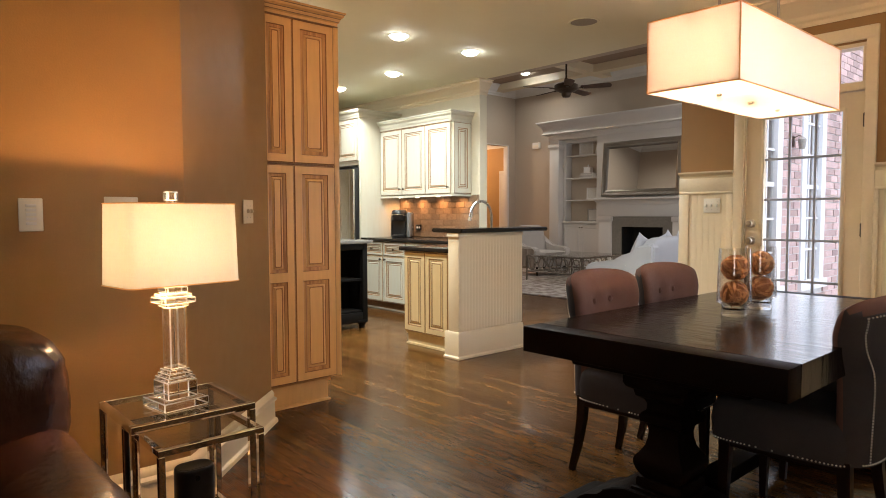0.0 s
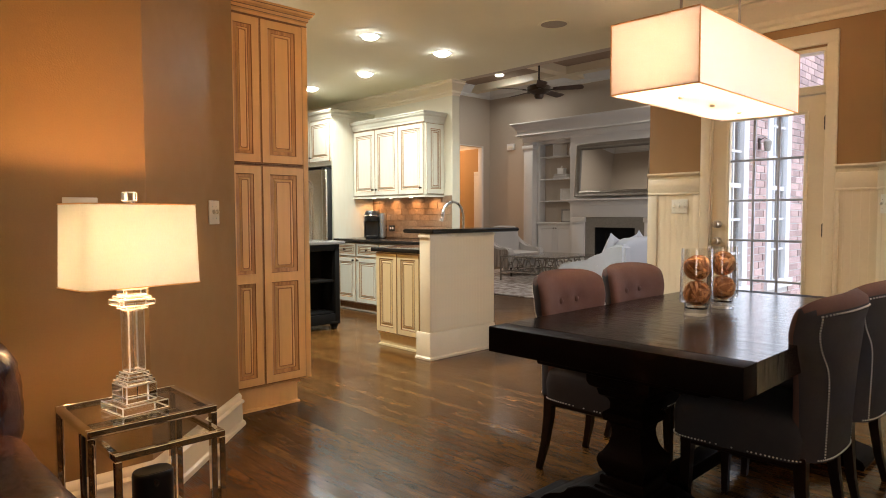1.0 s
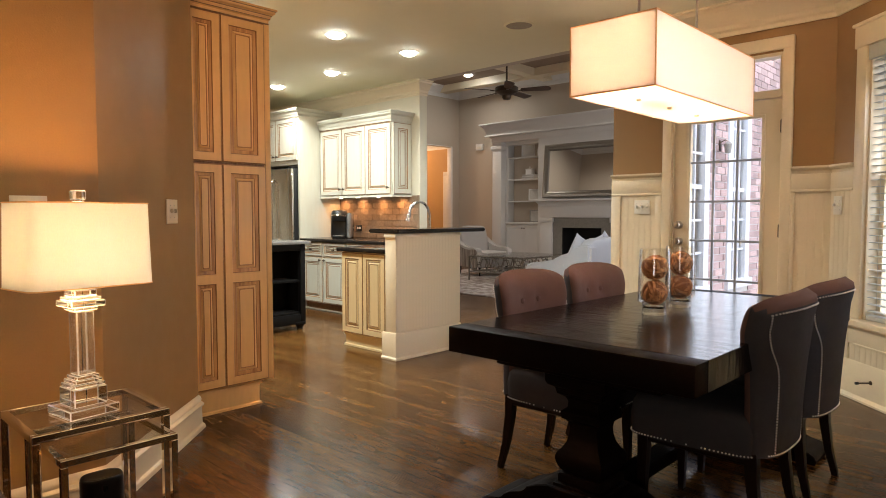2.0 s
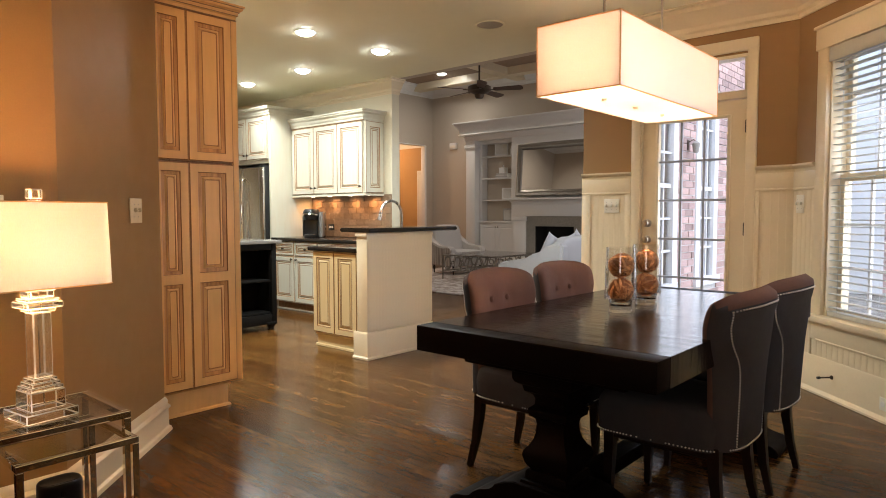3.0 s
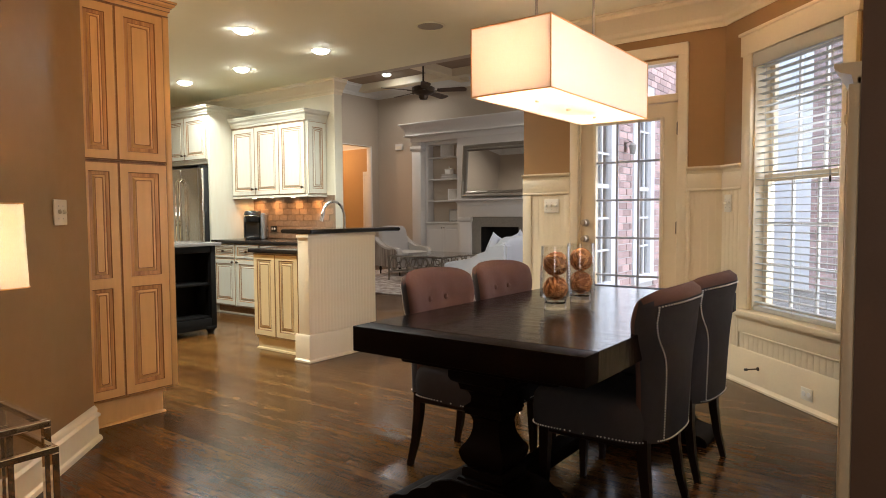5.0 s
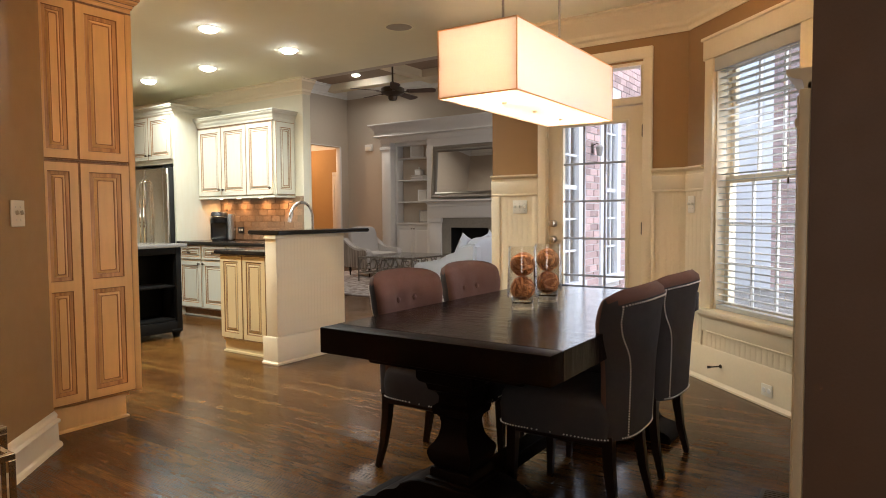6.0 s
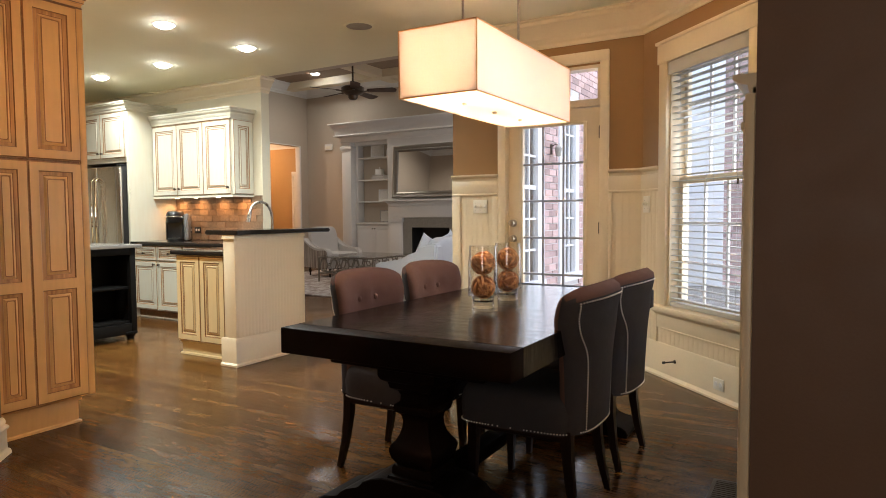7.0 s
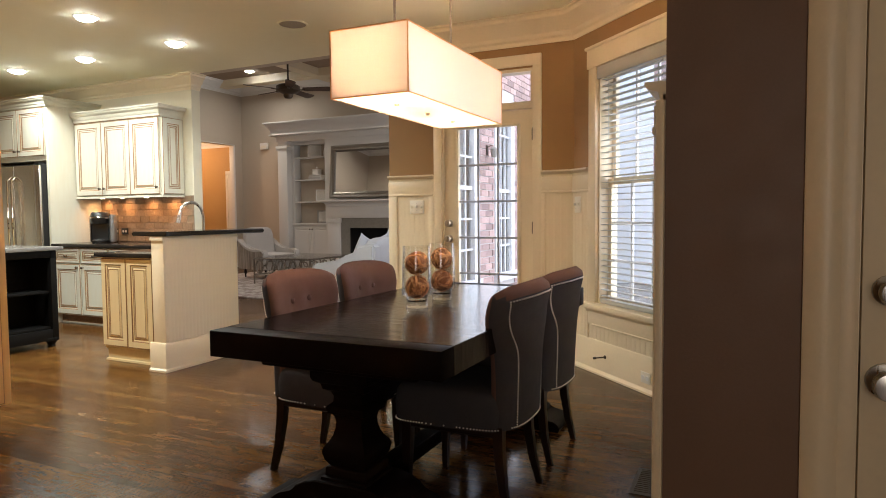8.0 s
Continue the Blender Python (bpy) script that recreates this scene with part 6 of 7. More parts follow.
part("frieze", box(-0.02, W2 + 0.02, -0.42, -0.001, 2.832, 2.955, 0.004), WHITE, fp)
part("cornice", sweep([(0, 0), (0.10, 0), (0.112, 0.012), (0.108, 0.030), (0.085, 0.036), (0.088, 0.09), (0.105, 0.15), (0.145, 0.21), (0.185, 0.250), (0.195, 0.257), (0.205, 0.262), (0.205, 0.285), (0, 0.285)], [(-0.02, -0.001, 2.956), (-0.02, -0.42, 2.956), (W2 + 0.02, -0.42, 2.956), (W2 + 0.02, -0.001, 2.956)], 1), WHITE, fp)


def niche(x0, x1):
    part("niche_back", box(x0, x1, -0.02, -0.002, 1.04, 2.83), PAINT2, fp)
    for a in (x0, x1 - 0.07):
        part("niche_side", box(a, a + 0.07, -0.235, -0.021, 1.04, 2.83, 0.003), WHITE, fp)
    for z in (1.485, 1.97, 2.462):
        part("shelf", box(x0 + 0.071, x1 - 0.071, -0.225, -0.021, z, z + 0.026, 0.004), WHITE, fp)
    part("niche_head", box(x0 + 0.071, x1 - 0.071, -0.235, -0.021, 2.76, 2.831, 0.003), WHITE, fp)
    part("base_unit", box(x0, x1, -0.215, -0.002, 0.0, 0.995, 0.004), WHITE, fp)
    part("counter", box(x0 + 0.001, x1 - 0.001, -0.262, -0.002, 0.996, 1.036, 0.008), WHITE, fp)
    w = (x1 - x0 - 0.06) / 2
    for i in range(2):
        d = part("door", panel_door(w, 0.80, 0.06), (WHITE, WHITE, WHITE), fp, "", 0)
        d.location = (x0 + 0.028 + i * (w + 0.004), -0.237, 0.16)
        small_knob(d, w - 0.03 if i == 0 else 0.03, 0.74)


niche(PIL + 0.001, 1.263)
niche(W2 - 1.263, W2 - PIL - 0.001)
part("chimney_breast", boxes([(1.264, W2 - 1.264, -0.40, -0.001, 1.49, 2.831), (1.264, 1.70, -0.40, -0.001, 0.0, 1.489), (W2 - 1.70, W2 - 1.264, -0.40, -0.001, 0.0, 1.489)]), WHITE, fp)
part("mantel_shelf", sweep([(0, 0), (0.015, 0), (0.022, 0.04), (0.045, 0.075), (0.085, 0.10), (0.115, 0.105), (0.12, 0.110), (0.12, 0.14), (0, 0.14)], [(1.34, -0.38, 1.385), (1.34, -0.455, 1.385), (W2 - 1.34, -0.455, 1.385), (W2 - 1.34, -0.38, 1.385)], 1), WHITE, fp)
part("mantel_frieze", box(1.34, W2 - 1.34, -0.455, -0.4005, 1.145, 1.384, 0.004), WHITE, fp)
for x in (1.37, W2 - 1.67):
    part("mantel_leg", box(x, x + 0.30, -0.465, -0.4005, 0.0, 1.144, 0.006), WHITE, fp)
    part("leg_capital", box(x - 0.02, x + 0.32, -0.482, -0.4006, 1.045, 1.14, 0.010), WHITE, fp)
part("slate_surround", boxes([(1.67, 1.89, -0.425, -0.02, 0.0, 1.143), (W2 - 1.89, W2 - 1.67, -0.425, -0.02, 0.0, 1.143), (1.89, W2 - 1.89, -0.424, -0.02, 0.935, 1.142)]), SLATE, fp, "grey slate fire surround")
part("firebox", boxes([(1.89, W2 - 1.89, -0.03, -0.021, 0.0, 0.935), (1.89, 1.91, -0.41, -0.031, 0.0, 0.935), (W2 - 1.91, W2 - 1.89, -0.41, -0.031, 0.0, 0.935), (1.91, W2 - 1.91, -0.41, -0.031, 0.0, 0.03)]), SOOT, fp, "sooty black firebox")

mr = thing("wall_mirror", "wide mirror with a pewter frame leaning back over the mantel", "mirror", Matrix.Translation((LX - 0.402, 9.36, 0)) @ FACE_X @ pose(0, -0.090, 1.555, -4.5) @ pose(0, 0, -1.555))
MX0, MX1, MZ0, MZ1 = 1.465, 3.235, 1.555, 2.665
FRP = [(0, 0), (0, -0.05), (0.02, -0.062), (0.05, -0.055), (0.07, -0.045), (0.10, -0.050), (0.125, -0.035), (0.135, -0.02), (0.14, 0)]


def picture_frame(x0, x1, z0, z1, prof, bm=None):
    bm = bm or bmesh.new()
    rings = []
    for sx, sz, cx, cz in ((1, 1, x0, z0), (-1, 1, x1, z0), (-1, -1, x1, z1), (1, -1, x0, z1)):
        rings.append([bm.verts.new((cx + sx * o, y, cz + sz * o)) for o, y in prof])
    for k in range(4):
        p, q = rings[k], rings[(k + 1) % 4]
        for i in range(len(prof)):
            j = (i + 1) % len(prof)
            bm.faces.new((p[i], p[j], q[j], q[i]))
    return bm


part("frame", picture_frame(MX0, MX1, MZ0, MZ1, FRP), DULLSILVER, mr, "", 30)
part("glass", box(MX0 + 0.13, MX1 - 0.13, -0.022, -0.012, MZ0 + 0.13, MZ1 - 0.13), MIRROR, mr, "mirror glass")
part("backing", box(MX0 + 0.02, MX1 - 0.02, -0.010, -0.001, MZ0 + 0.02, MZ1 - 0.02), BLACKPL, mr)


def frame_on_shelf(x, z, w, h, tilt=12, mat=None):
    th = thing("photo_frame", "pale standing photo frame on the built-in shelf", "picture frame", Matrix.Translation((LX - 0.13, 9.36 - x, z)) @ FACE_X @ pose(0, 0, 0.004, -tilt, 0, 32))
    part("frame", picture_frame(-w / 2, w / 2, 0, h, [(0, 0), (0, -0.012), (0.02, -0.015), (0.026, -0.006), (0.026, 0)]), mat or WHITE, th)
    part("picture", box(-w / 2 + 0.02, w / 2 - 0.02, -0.006, -0.002, 0.02, h - 0.02), PAPER, th)
    part("easel_leg", tube([(0, 0.004, h * 0.8), (0, h * 0.30, h * 0.066)], 0.006, 4), BLACKPL, th)


frame_on_shelf(0.80, 2.489, 0.30, 0.36)
frame_on_shelf(1.00, 1.512, 0.30, 0.26, 14)
frame_on_shelf(0.98, 1.037, 0.22, 0.28, 14, STEEL)
jar = thing("shelf_vase", "small white jar on the built-in shelf", "vase", pose(LX - 0.14, 9.36 - 1.11, 2.4885))
part("body", lathe([(0, 0), (0.045, 0.0), (0.055, 0.03), (0.052, 0.12), (0.035, 0.17), (0.03, 0.19), (0, 0.19)], 18), WHITE, jar)
for i, (w, d, h) in enumerate(((0.34, 0.19, 0.05), (0.30, 0.18, 0.045))):
    bk = thing("book", "pale hardback book lying in a small stack", "book", pose(LX - 0.135, 9.36 - 0.86, 1.9965 + i * 0.051, 0, 0, 90 + i * 4), "shelf books")
    part("cover", boxes([(-w / 2, w / 2, -d / 2, d / 2, 0, 0.004), (-w / 2, w / 2, -d / 2, d / 2, h - 0.004, h), (-w / 2, -w / 2 + 0.004, -d / 2, d / 2, 0.004, h - 0.004)]), WHITE, bk)
    part("pages", box(-w / 2 + 0.005, w / 2 - 0.006, -d / 2 + 0.006, d / 2 - 0.006, 0.0045, h - 0.0045), UPHOL, bk)
bx = thing("trinket_box", "white lidded box on a stack of books", "box", pose(LX - 0.135, 9.36 - 0.86, 2.094))
part("body", box(-0.06, 0.06, -0.08, 0.08, 0, 0.10, 0.006), WHITE, bx)
part("lid", box(-0.065, 0.065, -0.085, 0.085, 0.1005, 0.125, 0.008), WHITE, bx)
part("lid_knob", moved(lathe([(0, 0), (0.008, 0.0), (0.008, 0.015), (0.018, 0.03), (0.012, 0.05), (0, 0.055)], 12), Matrix.Translation((0, 0, 0.1255))), WHITE, bx)

al = thing("wall_sensor", "white alarm sounder box on the grey wall", "alarm", Matrix.Translation((LX - 0.001, 10.05, 2.81)) @ FACE_X @ Matrix.Scale(0.82, 4))
part("case", box(-0.13, 0.13, -0.07, 0.0, -0.09, 0.09, 0.012), WHITE, al)
part("grille", box(-0.09, 0.09, -0.075, -0.0705, -0.05, 0.02, 0.002), PLASTIC, al)

# cased opening to the hall and the hall's door
co = tagged(new("door_frame_hall"), "white painted casing of the hall opening", "door frame", "", "structure")
co.matrix_world = local_frame((5.60, LY), (LX, LY))[0]
part("casing", box(4.34, 4.445, -0.02, 0.125, 0, 2.84, 0.004), WHITE, co)
part("casing", box(6.115, 6.16, -0.012, 0.125, 0, 2.84, 0.004), WHITE, co)
part("casing", box(4.34, 6.16, -0.012, 0.125, 2.8405, 2.86, 0.004), WHITE, co)
hd = tagged(new("door_hall"), "white panel door at the end of the hall", "door", "", "structure")
hd.matrix_world = Matrix.Translation((12.12, 11.30, 0)) @ FACE_X
part("slab", box(0.0, 0.36, -0.03, -0.001, 0.01, 2.19, 0.002), WHITE, hd)
for a in (-0.07, 0.36):
    part("casing", box(a, a + 0.065, -0.035, -0.002, 0, 2.19, 0.004), WHITE, hd)
part("casing", box(-0.07, 0.425, -0.036, -0.002, 2.191, 2.29, 0.004), WHITE, hd)
hl = thing("hall_lamp", "lit flush ceiling lamp in the hall", "ceiling light", pose(10.95, 12.30, 3.0))
part("dish", lathe([(0, -0.10), (0.10, -0.09), (0.16, -0.05), (0.17, -0.02), (0, -0.02)], 24), BULB, hl)
part("rim", lathe([(0.165, -0.025), (0.185, -0.02), (0.185, -0.001), (0, -0.001)], 24), PEWTER, hl)
lamp("hall_light", "POINT", 11, (1.0, 0.60, 0.32), pose(10.95, 12.30, 2.83), shadow_soft_size=0.05)

# ceiling fan
fn = thing("ceiling_fan", "dark bronze five blade ceiling fan at rest", "ceiling fan", pose(7.94, 6.10, 0))
FZ = 3.10
part("down_rod", tube([(0, 0, FZ + 0.08), (0, 0, ZL - 0.05)], 0.014, 10), BRONZE, fn)
part("canopy", moved(lathe([(0, -0.10), (0.03, -0.10), (0.07, -0.02), (0.075, -0.0005), (0, -0.0005)], 20), Matrix.Translation((0, 0, ZL))), BRONZE, fn)
part("motor_housing", moved(lathe([(0, -0.10), (0.07, -0.10), (0.13, -0.07), (0.175, -0.05), (0.175, 0.015), (0.14, 0.035), (0.04, 0.06), (0.02, 0.12), (0, 0.12)], 28), Matrix.Translation((0, 0, FZ))), BRONZE, fn)
part("switch_cup", moved(lathe([(0, -0.07), (0.05, -0.06), (0.07, -0.03), (0.07, 0), (0, 0)], 20), Matrix.Translation((0, 0, FZ - 0.10))), BRONZE, fn)
BLADEW = material("walnut_fan_blade", (0.07, 0.035, 0.02), 0.45, grain=0.6, scale=12, stretch=(1, 12, 12), stain=0.2)
for k in range(5):
    r = Matrix.Rotation(radians(6 + 72 * k), 4, "Z")
    part("blade_iron", moved(box(0.13, 0.26, -0.02, 0.02, FZ - 0.045, FZ - 0.035, 0.003), r), BRONZE, fn)
    bm = prism([(0.0, -0.055), (0.38, -0.075), (0.42, -0.06), (0.44, 0.0), (0.42, 0.06), (0.38, 0.075), (0.0, 0.055), (-0.02, 0.0)], -0.004, 0.004)
    part("blade", moved(bm, r @ Matrix.Translation((0.23, 0, FZ - 0.03)) @ Matrix.Rotation(radians(-13), 4, "X")), BLADEW, fn)
# two unseen lights, added to brighten the mirrored wall and the fireplace
for _x, _y, _w in ((7.4, 9.3, 30), (10.87, 5.0, 30)):
    can_light(_x, _y, ZL, _w, "living room ceiling lights", 0.085, (1.0, 0.9, 0.75))
can_light(10.87, 9.45, ZL, 13, "living room ceiling lights", 0.085, (1.0, 0.9, 0.75))

# ---------------------------------------------------------------- living room: furniture
tagged(part("area_rug", box(7.40, 11.2, 4.3, 9.35, 0.0005, 0.022, 0.008), RUG), "pale mottled shaggy rug on the dark floor", "rug")

ac = thing("armchair", "pale grey upholstered armchair with rolled arms on dark feet", "armchair", pose(9.98, 8.25, 0.022, 0, 0, 165) @ Matrix.Scale(0.98, 4))
part("seat_base", box(-0.33, 0.33, -0.34, 0.38, 0.17, 0.33, 0.03), UPHOL, ac)
part("seat_cushion", moved(cushion(0.62, 0.74, 0.15, seed=21, n=8), Matrix.Translation((0, 0.10, 0.405))), UPHOL, ac, "", 60)
part("back", moved(cushion(0.64, 0.16, 0.72, seed=22, n=8), Matrix.Translation((0, -0.35, 0.62)) @ Matrix.Rotation(radians(14), 4, "X")), UPHOL, ac, "", 60)
ARM = [(-0.42, 0.17), (0.36, 0.17), (0.385, 0.30), (0.40, 0.44), (0.385, 0.515), (0.34, 0.545), (0.26, 0.55), (0.10, 0.535), (-0.06, 0.55), (-0.22, 0.60), (-0.36, 0.68), (-0.46, 0.76), (-0.49, 0.74), (-0.44, 0.45)]
for s in (-1, 1):
    bm = prism(ARM, -0.062, 0.062)
    bmesh.ops.bevel(bm, geom=bm.edges[:], offset=0.022, segments=3, affect="EDGES", clamp_overlap=True)
    part("arm", moved(bm, Matrix.Translation((s * 0.365, 0, 0)) @ Matrix.Rotation(radians(90), 4, "Z") @ Matrix.Rotation(radians(90), 4, "X")), UPHOL, ac, "", 50)
    part("outer_panel", moved(prism([(0.985 * a - 0.004, b * 0.93 + 0.015) for a, b in ARM], -0.003, 0.003), Matrix.Translation((s * 0.431, 0, 0)) @ Matrix.Rotation(radians(90), 4, "Z") @ Matrix.Rotation(radians(90), 4, "X")), STRIPED, ac, "taupe striped outer side")
    for y in (-0.36, 0.33):
        part("foot", moved(lathe([(0.012, 0.0), (0.016, 0.02), (0.014, 0.05), (0.026, 0.085), (0.030, 0.12), (0.022, 0.14), (0.030, 0.17)], 12), Matrix.Translation((s * 0.33, y, 0))), LEGWOOD, ac)

# lattice coffee table
IRON = material("antique_silver_iron", (0.30, 0.27, 0.235), 0.30, 0.9, grain=0.5, scale=80, stain=0.3)
lt = thing("coffee_table", "silver iron lattice coffee table with a glass top", "coffee table", pose(9.55, 7.08, 0.022))
hw, hd2, H = 0.66, 0.60, 0.45
part("glass_top", box(-hw, hw, -hd2, hd2, H, H + 0.010), GLASS, lt, "clear glass top")
for z in (H - 0.012, 0.16):
    part("rail", tube([(-hw, -hd2, z), (hw, -hd2, z), (hw, hd2, z), (-hw, hd2, z)], 0.013, 6, None, None, True), IRON, lt)
for sx in (-1, 1):
    for sy in (-1, 1):
        part("leg", tube([(sx * hw, sy * hd2, 0), (sx * hw, sy * hd2, H - 0.012)], 0.015, 8), IRON, lt)


part("glass_shelf", box(-hw + 0.015, hw - 0.015, -hd2 + 0.015, hd2 - 0.015, 0.145, 0.153), SMOKED, lt, "clear glass shelf")


def hexes(n, length, place):
    for i in range(n):
        c = -length / 2 + length * (i + 0.5) / n
        w = length / n * 0.36
        zc, hh = (H - 0.012 + 0.16) / 2, (H - 0.172) / 2
        pts = [place(c + w * dx, zc + hh * dz) for dx, dz in ((-1, 0), (-0.55, 0.72), (0.55, 0.72), (1, 0), (0.55, -0.72), (-0.55, -0.72))]
        part("lattice_link", tube([place(c + w, zc), place(c + length / n - w, zc)], 0.009, 6), IRON, lt)
        for dz in (-1, 1):
            part("lattice_link", tube([place(c, zc + hh * 0.72 * dz), place(c, zc + hh * dz)], 0.008, 6), IRON, lt)
        part("lattice_ring", tube(pts, 0.0125, 6, None, None, True), IRON, lt)


hexes(5, 2 * hd2, lambda s, z: (-hw, s, z))
hexes(5, 2 * hd2, lambda s, z: (hw, s, z))
hexes(5, 2 * hw, lambda s, z: (s, hd2, z))
hexes(5, 2 * hw, lambda s, z: (s, -hd2, z))

ws = thing("slipcovered_sofa", "white slipcovered sofa with loose pillows along its back", "sofa", pose(8.58, 4.90, 0.0))
# local -y is its back, towards the window wall
part("seat_base", box(-1.0, 1.0, -0.42, 0.45, 0.08, 0.36, 0.04), WHITECLOTH, ws)
part("back", moved(cushion(2.0, 0.24, 0.64, seed=31, n=10), Matrix.Translation((0, -0.40, 0.575))), WHITECLOTH, ws, "", 60)
SIDE = [(-0.53, 0.08), (0.50, 0.08), (0.515, 0.40), (0.50, 0.49), (0.45, 0.53), (0.28, 0.55), (0.05, 0.585), (-0.10, 0.625), (-0.20, 0.69), (-0.28, 0.755), (-0.36, 0.80), (-0.48, 0.82), (-0.54, 0.80)]
for s in (-1, 1):
    bm = prism(SIDE, -0.09, 0.09)
    bmesh.ops.bevel(bm, geom=bm.edges[:], offset=0.035, segments=3, affect="EDGES", clamp_overlap=True)
    part("arm", moved(bm, Matrix.Translation((s * 1.02, 0, 0)) @ Matrix.Rotation(radians(90), 4, "Z") @ Matrix.Rotation(radians(90), 4, "X")), WHITECLOTH, ws, "", 50)
    part("seat_cushion", moved(cushion(0.90, 0.80, 0.20, seed=35 + s, n=8), Matrix.Translation((s * 0.46, 0.06, 0.45))), WHITECLOTH, ws, "", 60)
for x in (-0.9, 0.9):
    for y in (-0.36, 0.38):
        part("foot", box(x - 0.03, x + 0.03, y - 0.03, y + 0.03, 0, 0.085, 0.004), LEGWOOD, ws)
for k, (x, r) in enumerate(((-0.82, 12), (-0.50, -14), (-0.16, 24), (0.20, 10), (0.52, -14), (0.82, 9))):
    pl = thing("throw_pillow", "white square throw pillow leaning on the sofa back", "pillow", ws.matrix_world @ pose(x, -0.20, 0.665, 14, r + 6, 0), "sofa pillows")
    bm = bmesh.new()
    bmesh.ops.create_grid(bm, x_segments=12, y_segments=12, size=0.24)
    top = bm.verts[:]
    for v in top:
        px, py = v.co.x / 0.24, v.co.y / 0.24
        v.co = Vector((v.co.x * (1 - 0.10 * (1 - py * py)), 0.085 * ((1 - px * px) * (1 - py * py)) ** 0.45, v.co.y * (1 - 0.10 * (1 - px * px))))
    g2 = bmesh.ops.duplicate(bm, geom=bm.faces[:] + bm.edges[:] + bm.verts[:])["geom"]
    for v in [q for q in g2 if isinstance(q, bmesh.types.BMVert)]:
        v.co.y *= -1
    bmesh.ops.remove_doubles(bm, verts=bm.verts[:], dist=0.002)
    part("cover", bm, WHITECLOTH, pl, "", 60)

# ---------------------------------------------------------------- living room windows and the brickwork outside


def bricks(parent, x0, x1, z0, z1, holes, y, limit, joined_name="far_bricks", course=0.0765, length=0.215):
    """Running bond on a face at local y looking to -y: bricks up to local x limit as parts, the rest joined."""
    seed = random.Random(5)
    mesh = mesh_of("brick", box(0.004, length - 0.004, -0.008, 0.0, 0.004, course - 0.004, 0.003, 1), BRICK)
    far = bmesh.new()
    count = 0
    for j in range(int((z1 - z0) / course)):
        off = (length / 2 if j % 2 else 0)
        z = z0 + j * course
        cuts = sorted((a, b) for a, b, c, d in holes if z < d and z + course > c)
        edges = [x0] + [e for h in cuts for e in h] + [x1]
        for s0, s1 in zip(edges[::2], edges[1::2]):
            for i in range(int((s0 - x0) / length), int((s1 - x0) / length) + 2):
                p, q = max(s0, x0 + i * length - off), min(s1, x0 + (i + 1) * length - off)
                if q - p < 0.03:
                    continue
                if q - p > length - 0.001 and limit(p, z) and count < 290:
                    ob = new("brick", mesh)
                    ob.parent = parent
                    ob.location = (p, y + seed.uniform(-0.002, 0.002), z)
                    count += 1
                else:
                    put_box(far, p + 0.005, q - 0.005, y - 0.012, y, z + 0.005, z + course - 0.005)
    tagged(part("brickwork", far, BRICK, parent, "", 0), "", "", "", "stuff")


def white_window(parent, a, b, c, d, y):
    f = part("window", boxes([(a, a + 0.125, y - 0.04, y + 0.02, c, d), (b - 0.125, b, y - 0.04, y + 0.02, c, d), (a + 0.125, b - 0.125, y - 0.04, y + 0.02, d - 0.125, d), (a - 0.04, b + 0.04, y - 0.07, y + 0.02, c - 0.06, c + 0.03)]), EXTWHITE, parent)
    for i in (1, 2):
        x = a + 0.125 + (b - a - 0.25) * i / 3
        part("muntin", box(x - 0.012, x + 0.012, y - 0.01, y + 0.012, c + 0.03, d - 0.125), EXTWHITE, f)
    for j in (1, 2, 3, 4, 5):
        z = c + 0.03 + (d - c - 0.155) * j / 6
        k = 0.022 if j == 3 else 0.011
        part("muntin", box(a + 0.125, b - 0.125, y - 0.012, y + 0.014, z - k, z + k), EXTWHITE, f)
    part("pane", box(a + 0.125, b - 0.125, y + 0.000, y + 0.004, c + 0.03, d - 0.125), PANE, f).visible_shadow = False


# local x runs from the garden door's wall outwards along the living room's outer face, local -y looks to the garden
ext = tagged(new("facade_living"), "red brick outer wall with tall white windows", "facade", "", "structure")
ext.matrix_world = Matrix.Translation((5.39, LR - 0.10, 0))
XW = [(LX - 5.39 - b, LX - 5.39 - a) for a, b in LIVWIN]
part("mortar_bed", boxes([(a, b, -0.10, -0.001, c, d) for a, b, c, d in [(0, XW[2][0], -0.3, 4.25), (XW[2][1], XW[1][0], -0.3, 4.25), (XW[1][1], XW[0][0], -0.3, 4.25), (XW[0][1], 6.7, -0.3, 4.25)] + [(a, b, -0.3, 0.45) for a, b in XW] + [(a, b, 2.6, 4.25) for a, b in XW]]), MORTAR, ext)
bricks(ext, 0.0, 6.7, -0.29, 4.2, [(a - 0.02, b + 0.02, 0.38, 2.62) for a, b in XW], -0.10, lambda x, z: x < 3.4 and 0.3 < z < 2.5)
for a, b in XW:
    white_window(ext, a, b, 0.45, 2.6, -0.08)
    # white sheet added behind the glass in place of the sky's reflection
    rb = thing("roller_blind", "white sheet behind the living room panes, for their pale sky reflection", "blind", Matrix.Translation((5.39 + a, LR - 0.075, 0)), "living room blinds")
    part("cloth", box(0.03, b - a - 0.03, 0.0, 0.004, 0.48, 2.55), BLIND, rb)
    part("roller", tube([(0.02, 0.02, 2.56), (b - a - 0.02, 0.02, 2.56)], 0.022, 12), BLIND, rb)
    part("hem_bar", box(0.03, b - a - 0.03, -0.004, 0.008, 0.46, 0.482, 0.003), BLIND, rb)

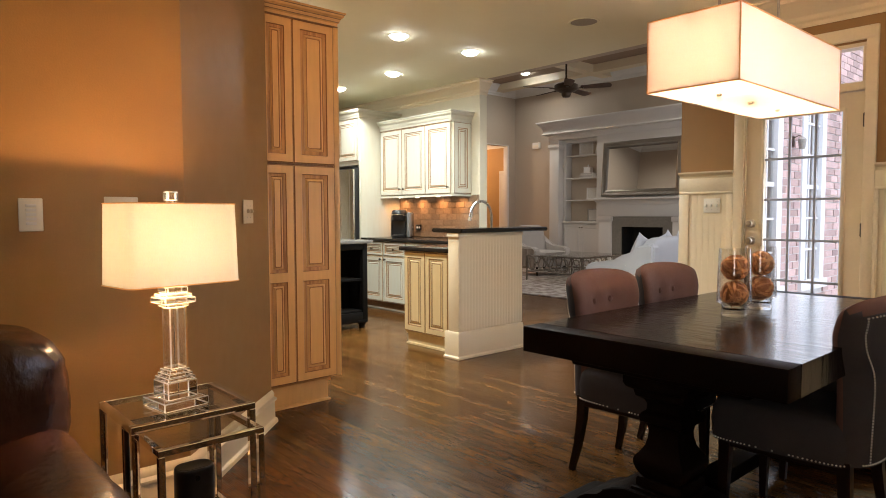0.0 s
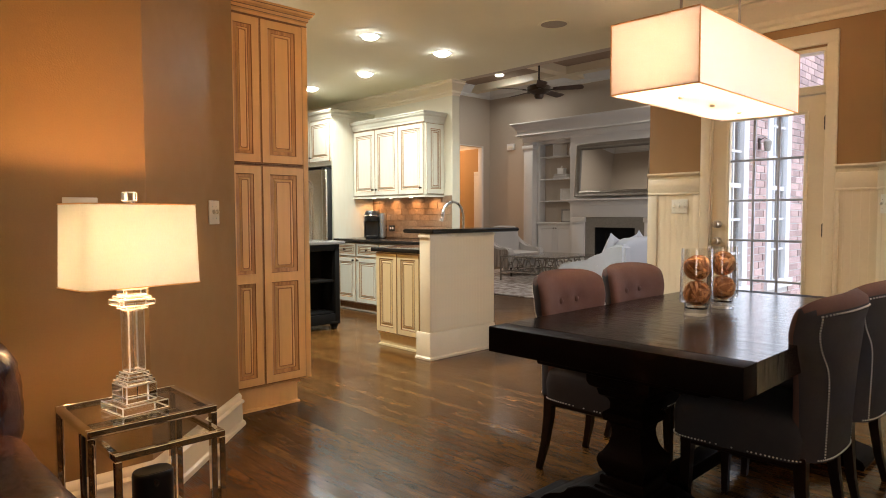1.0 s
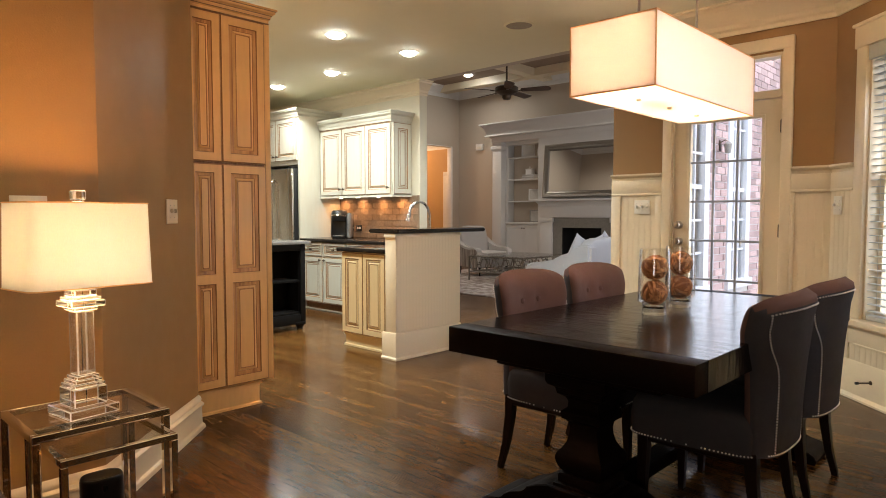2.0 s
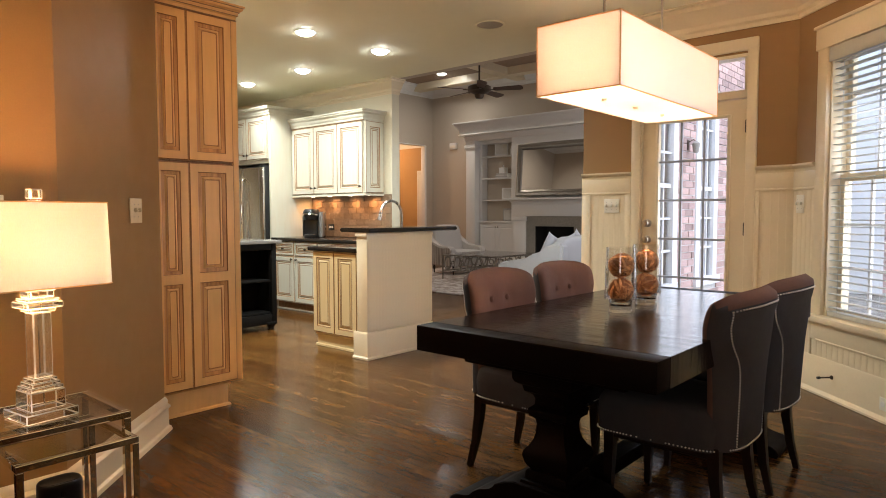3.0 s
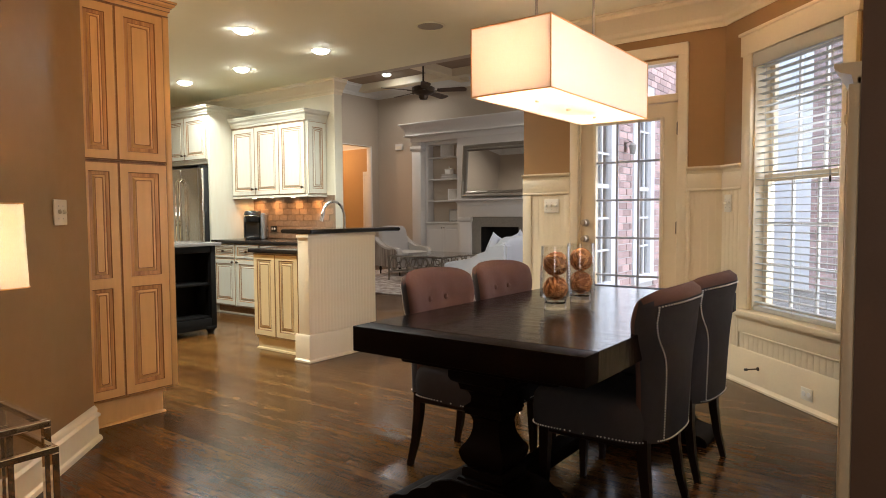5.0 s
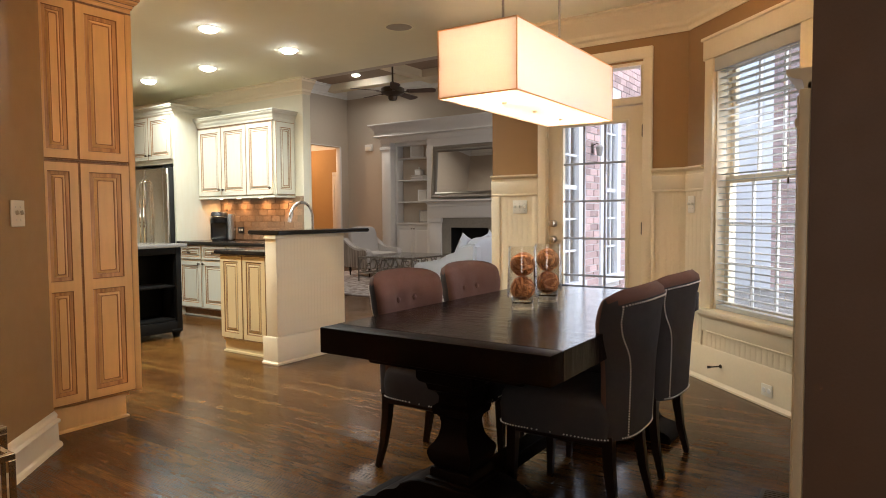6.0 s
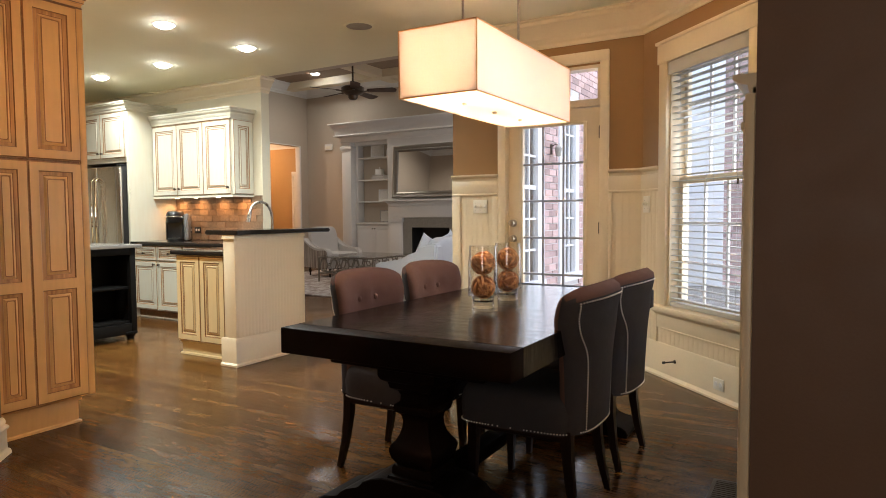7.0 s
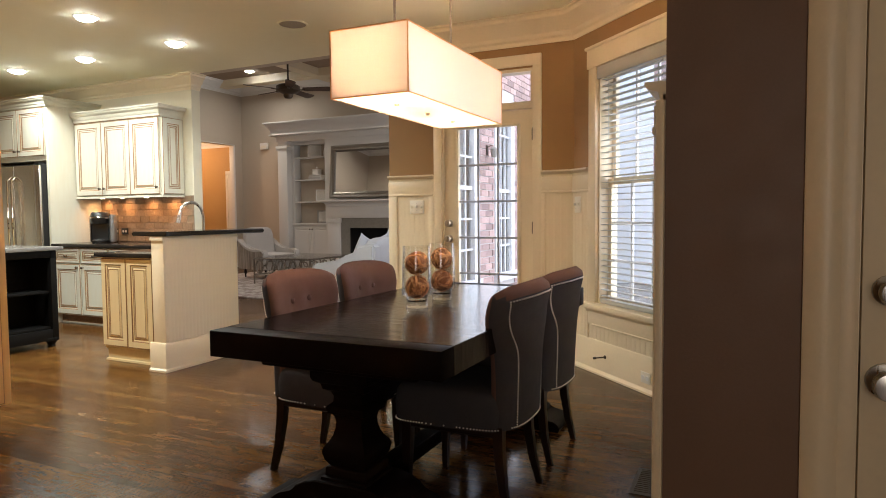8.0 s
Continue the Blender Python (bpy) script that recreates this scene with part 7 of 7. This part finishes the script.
nb = thing("neighbour_house", "red brick neighbouring wing with white windows and a gable roof", "house", Matrix.Translation((14.6, 3.4, 0)) @ FACE_X)
HW = [(4.6, 5.7, 0.5, 2.5), (7.4, 8.5, 0.5, 2.5), (2.6, 3.5, 3.6, 5.2), (4.6, 5.7, 3.6, 5.2), (7.4, 8.5, 3.6, 5.2)]
part("wall", box(0.0, 11.0, 0.0, 5.0, -0.34, 5.8), MORTAR, nb)
bricks(nb, 0.0, 11.0, -0.3, 5.8, [(a - 0.03, b + 0.03, c - 0.07, d + 0.03) for a, b, c, d in HW], -0.001, lambda x, z: 1.65 < x < 3.6 and z < 3.0)
for w in HW:
    white_window(nb, *w, -0.02)
bm = bmesh.new()
pr = [bm.verts.new((x, y, z)) for x in (-0.4, 11.4) for y, z in ((-0.5, 5.7), (2.5, 8.0), (5.5, 5.7))]
for q in ((0, 1, 2), (5, 4, 3), (0, 3, 4, 1), (1, 4, 5, 2), (2, 5, 3, 0)):
    bm.faces.new([pr[i] for i in q])
part("roof", bm, SLATE, nb)
part("corner_board", box(0.75, 1.65, -0.06, -0.013, -0.34, 5.7, 0.01), EXTWHITE, nb)
el = thing("porch_lantern", "grey wall lantern fixed to the brick pier", "lantern", pose(7.05, LR - 0.213, 1.92) @ Matrix.Scale(0.55, 4))
part("backplate", box(-0.05, 0.05, -0.01, 0.0, -0.10, 0.10, 0.004), BRONZE, el)
part("arm", tube([(0, -0.01, 0.06), (0, -0.10, 0.10), (0, -0.15, 0.06)], 0.008, 8), BRONZE, el)
part("lantern_body", moved(lathe([(0, -0.16), (0.05, -0.15), (0.075, 0.02), (0.04, 0.06), (0, 0.08)], 12), Matrix.Translation((0, -0.15, 0))), SLATE, el)

# ---------------------------------------------------------------- wooden floor, board by board (boards run along y)
fl = tagged(new("floor"), "dark stained oak strip floor with a satin finish", "floor", "", "structure")
BWD = 0.0572


def board_mesh(length):
    e, t = 0.0006, 0.0010
    bm = bmesh.new()
    lo = [bm.verts.new(p) for p in ((e * 0.3, 0, -0.013), (BWD - e * 0.3, 0, -0.013), (BWD - e * 0.3, length - 0.0006, -0.013), (e * 0.3, length - 0.0006, -0.013))]
    mid = [bm.verts.new((v.co.x, v.co.y, -t * 0.6)) for v in lo]
    hi = [bm.verts.new(p) for p in ((e, e, 0), (BWD - e, e, 0), (BWD - e, length - 0.0006 - e, 0), (e, length - 0.0006 - e, 0))]
    for p, q in ((lo, mid), (mid, hi)):
        for i in range(4):
            j = (i + 1) % 4
            bm.faces.new((p[i], p[j], q[j], q[i]))
    bm.faces.new(hi)
    return mesh_of("floor_board", bm, FLOOR, 0)


LENS = (0.62, 0.83, 1.04, 1.27)
_bm = [board_mesh(q) for q in LENS]
_raw = [([v.co[:] for v in me.vertices], [tuple(p.vertices) for p in me.polygons]) for me in _bm]
rnd = random.Random(12)
near, verts, faces = 0, [], []


def floor_span(x):
    """The stretch in y that the floor covers at x, between the walls."""
    if x > 5.36:
        return (2.78, 10.75)
    low = -3.1 if x < 1.60 else 0.04 if x < 4.10 else min(1.14, x - 4.08)
    high = 2.76 if x < 1.05 else 2.76 + (x - 1.05) * 0.977 if x < 1.78 else 9.5
    return (low, high)


x = -3.1
while x < 11.95:
    lo_y, hi_y = floor_span(x + BWD / 2)
    y = -3.2 - rnd.uniform(0, 1.0)
    while y < hi_y:
        k = rnd.randrange(4)
        L = LENS[k]
        tilt = rnd.uniform(-0.0025, 0.0025)
        if y + L > lo_y + 0.02:
            if 1.0 < x < 3.75 and 1.6 < y < 4.4 and y + L < hi_y and near < 295:
                ob = new("floor_board", _bm[k])
                ob.parent = fl
                ob.location = (x, y, 0)
                ob.rotation_euler = (0, tilt, 0)
                near += 1
            else:
                n = len(verts)
                verts += [(a + x, min(max(b + y, lo_y), hi_y), c - a * tilt) for a, b, c in _raw[k][0]]
                faces += [tuple(i + n for i in f) for f in _raw[k][1]]
        y += L
    x += BWD
me = bpy.data.meshes.new("floor_boards")
me.from_pydata(verts, [], faces)
me.materials.append(FLOOR)
ob = tagged(new("floor_boards", me), "", "", "", "stuff")
ob.parent = fl
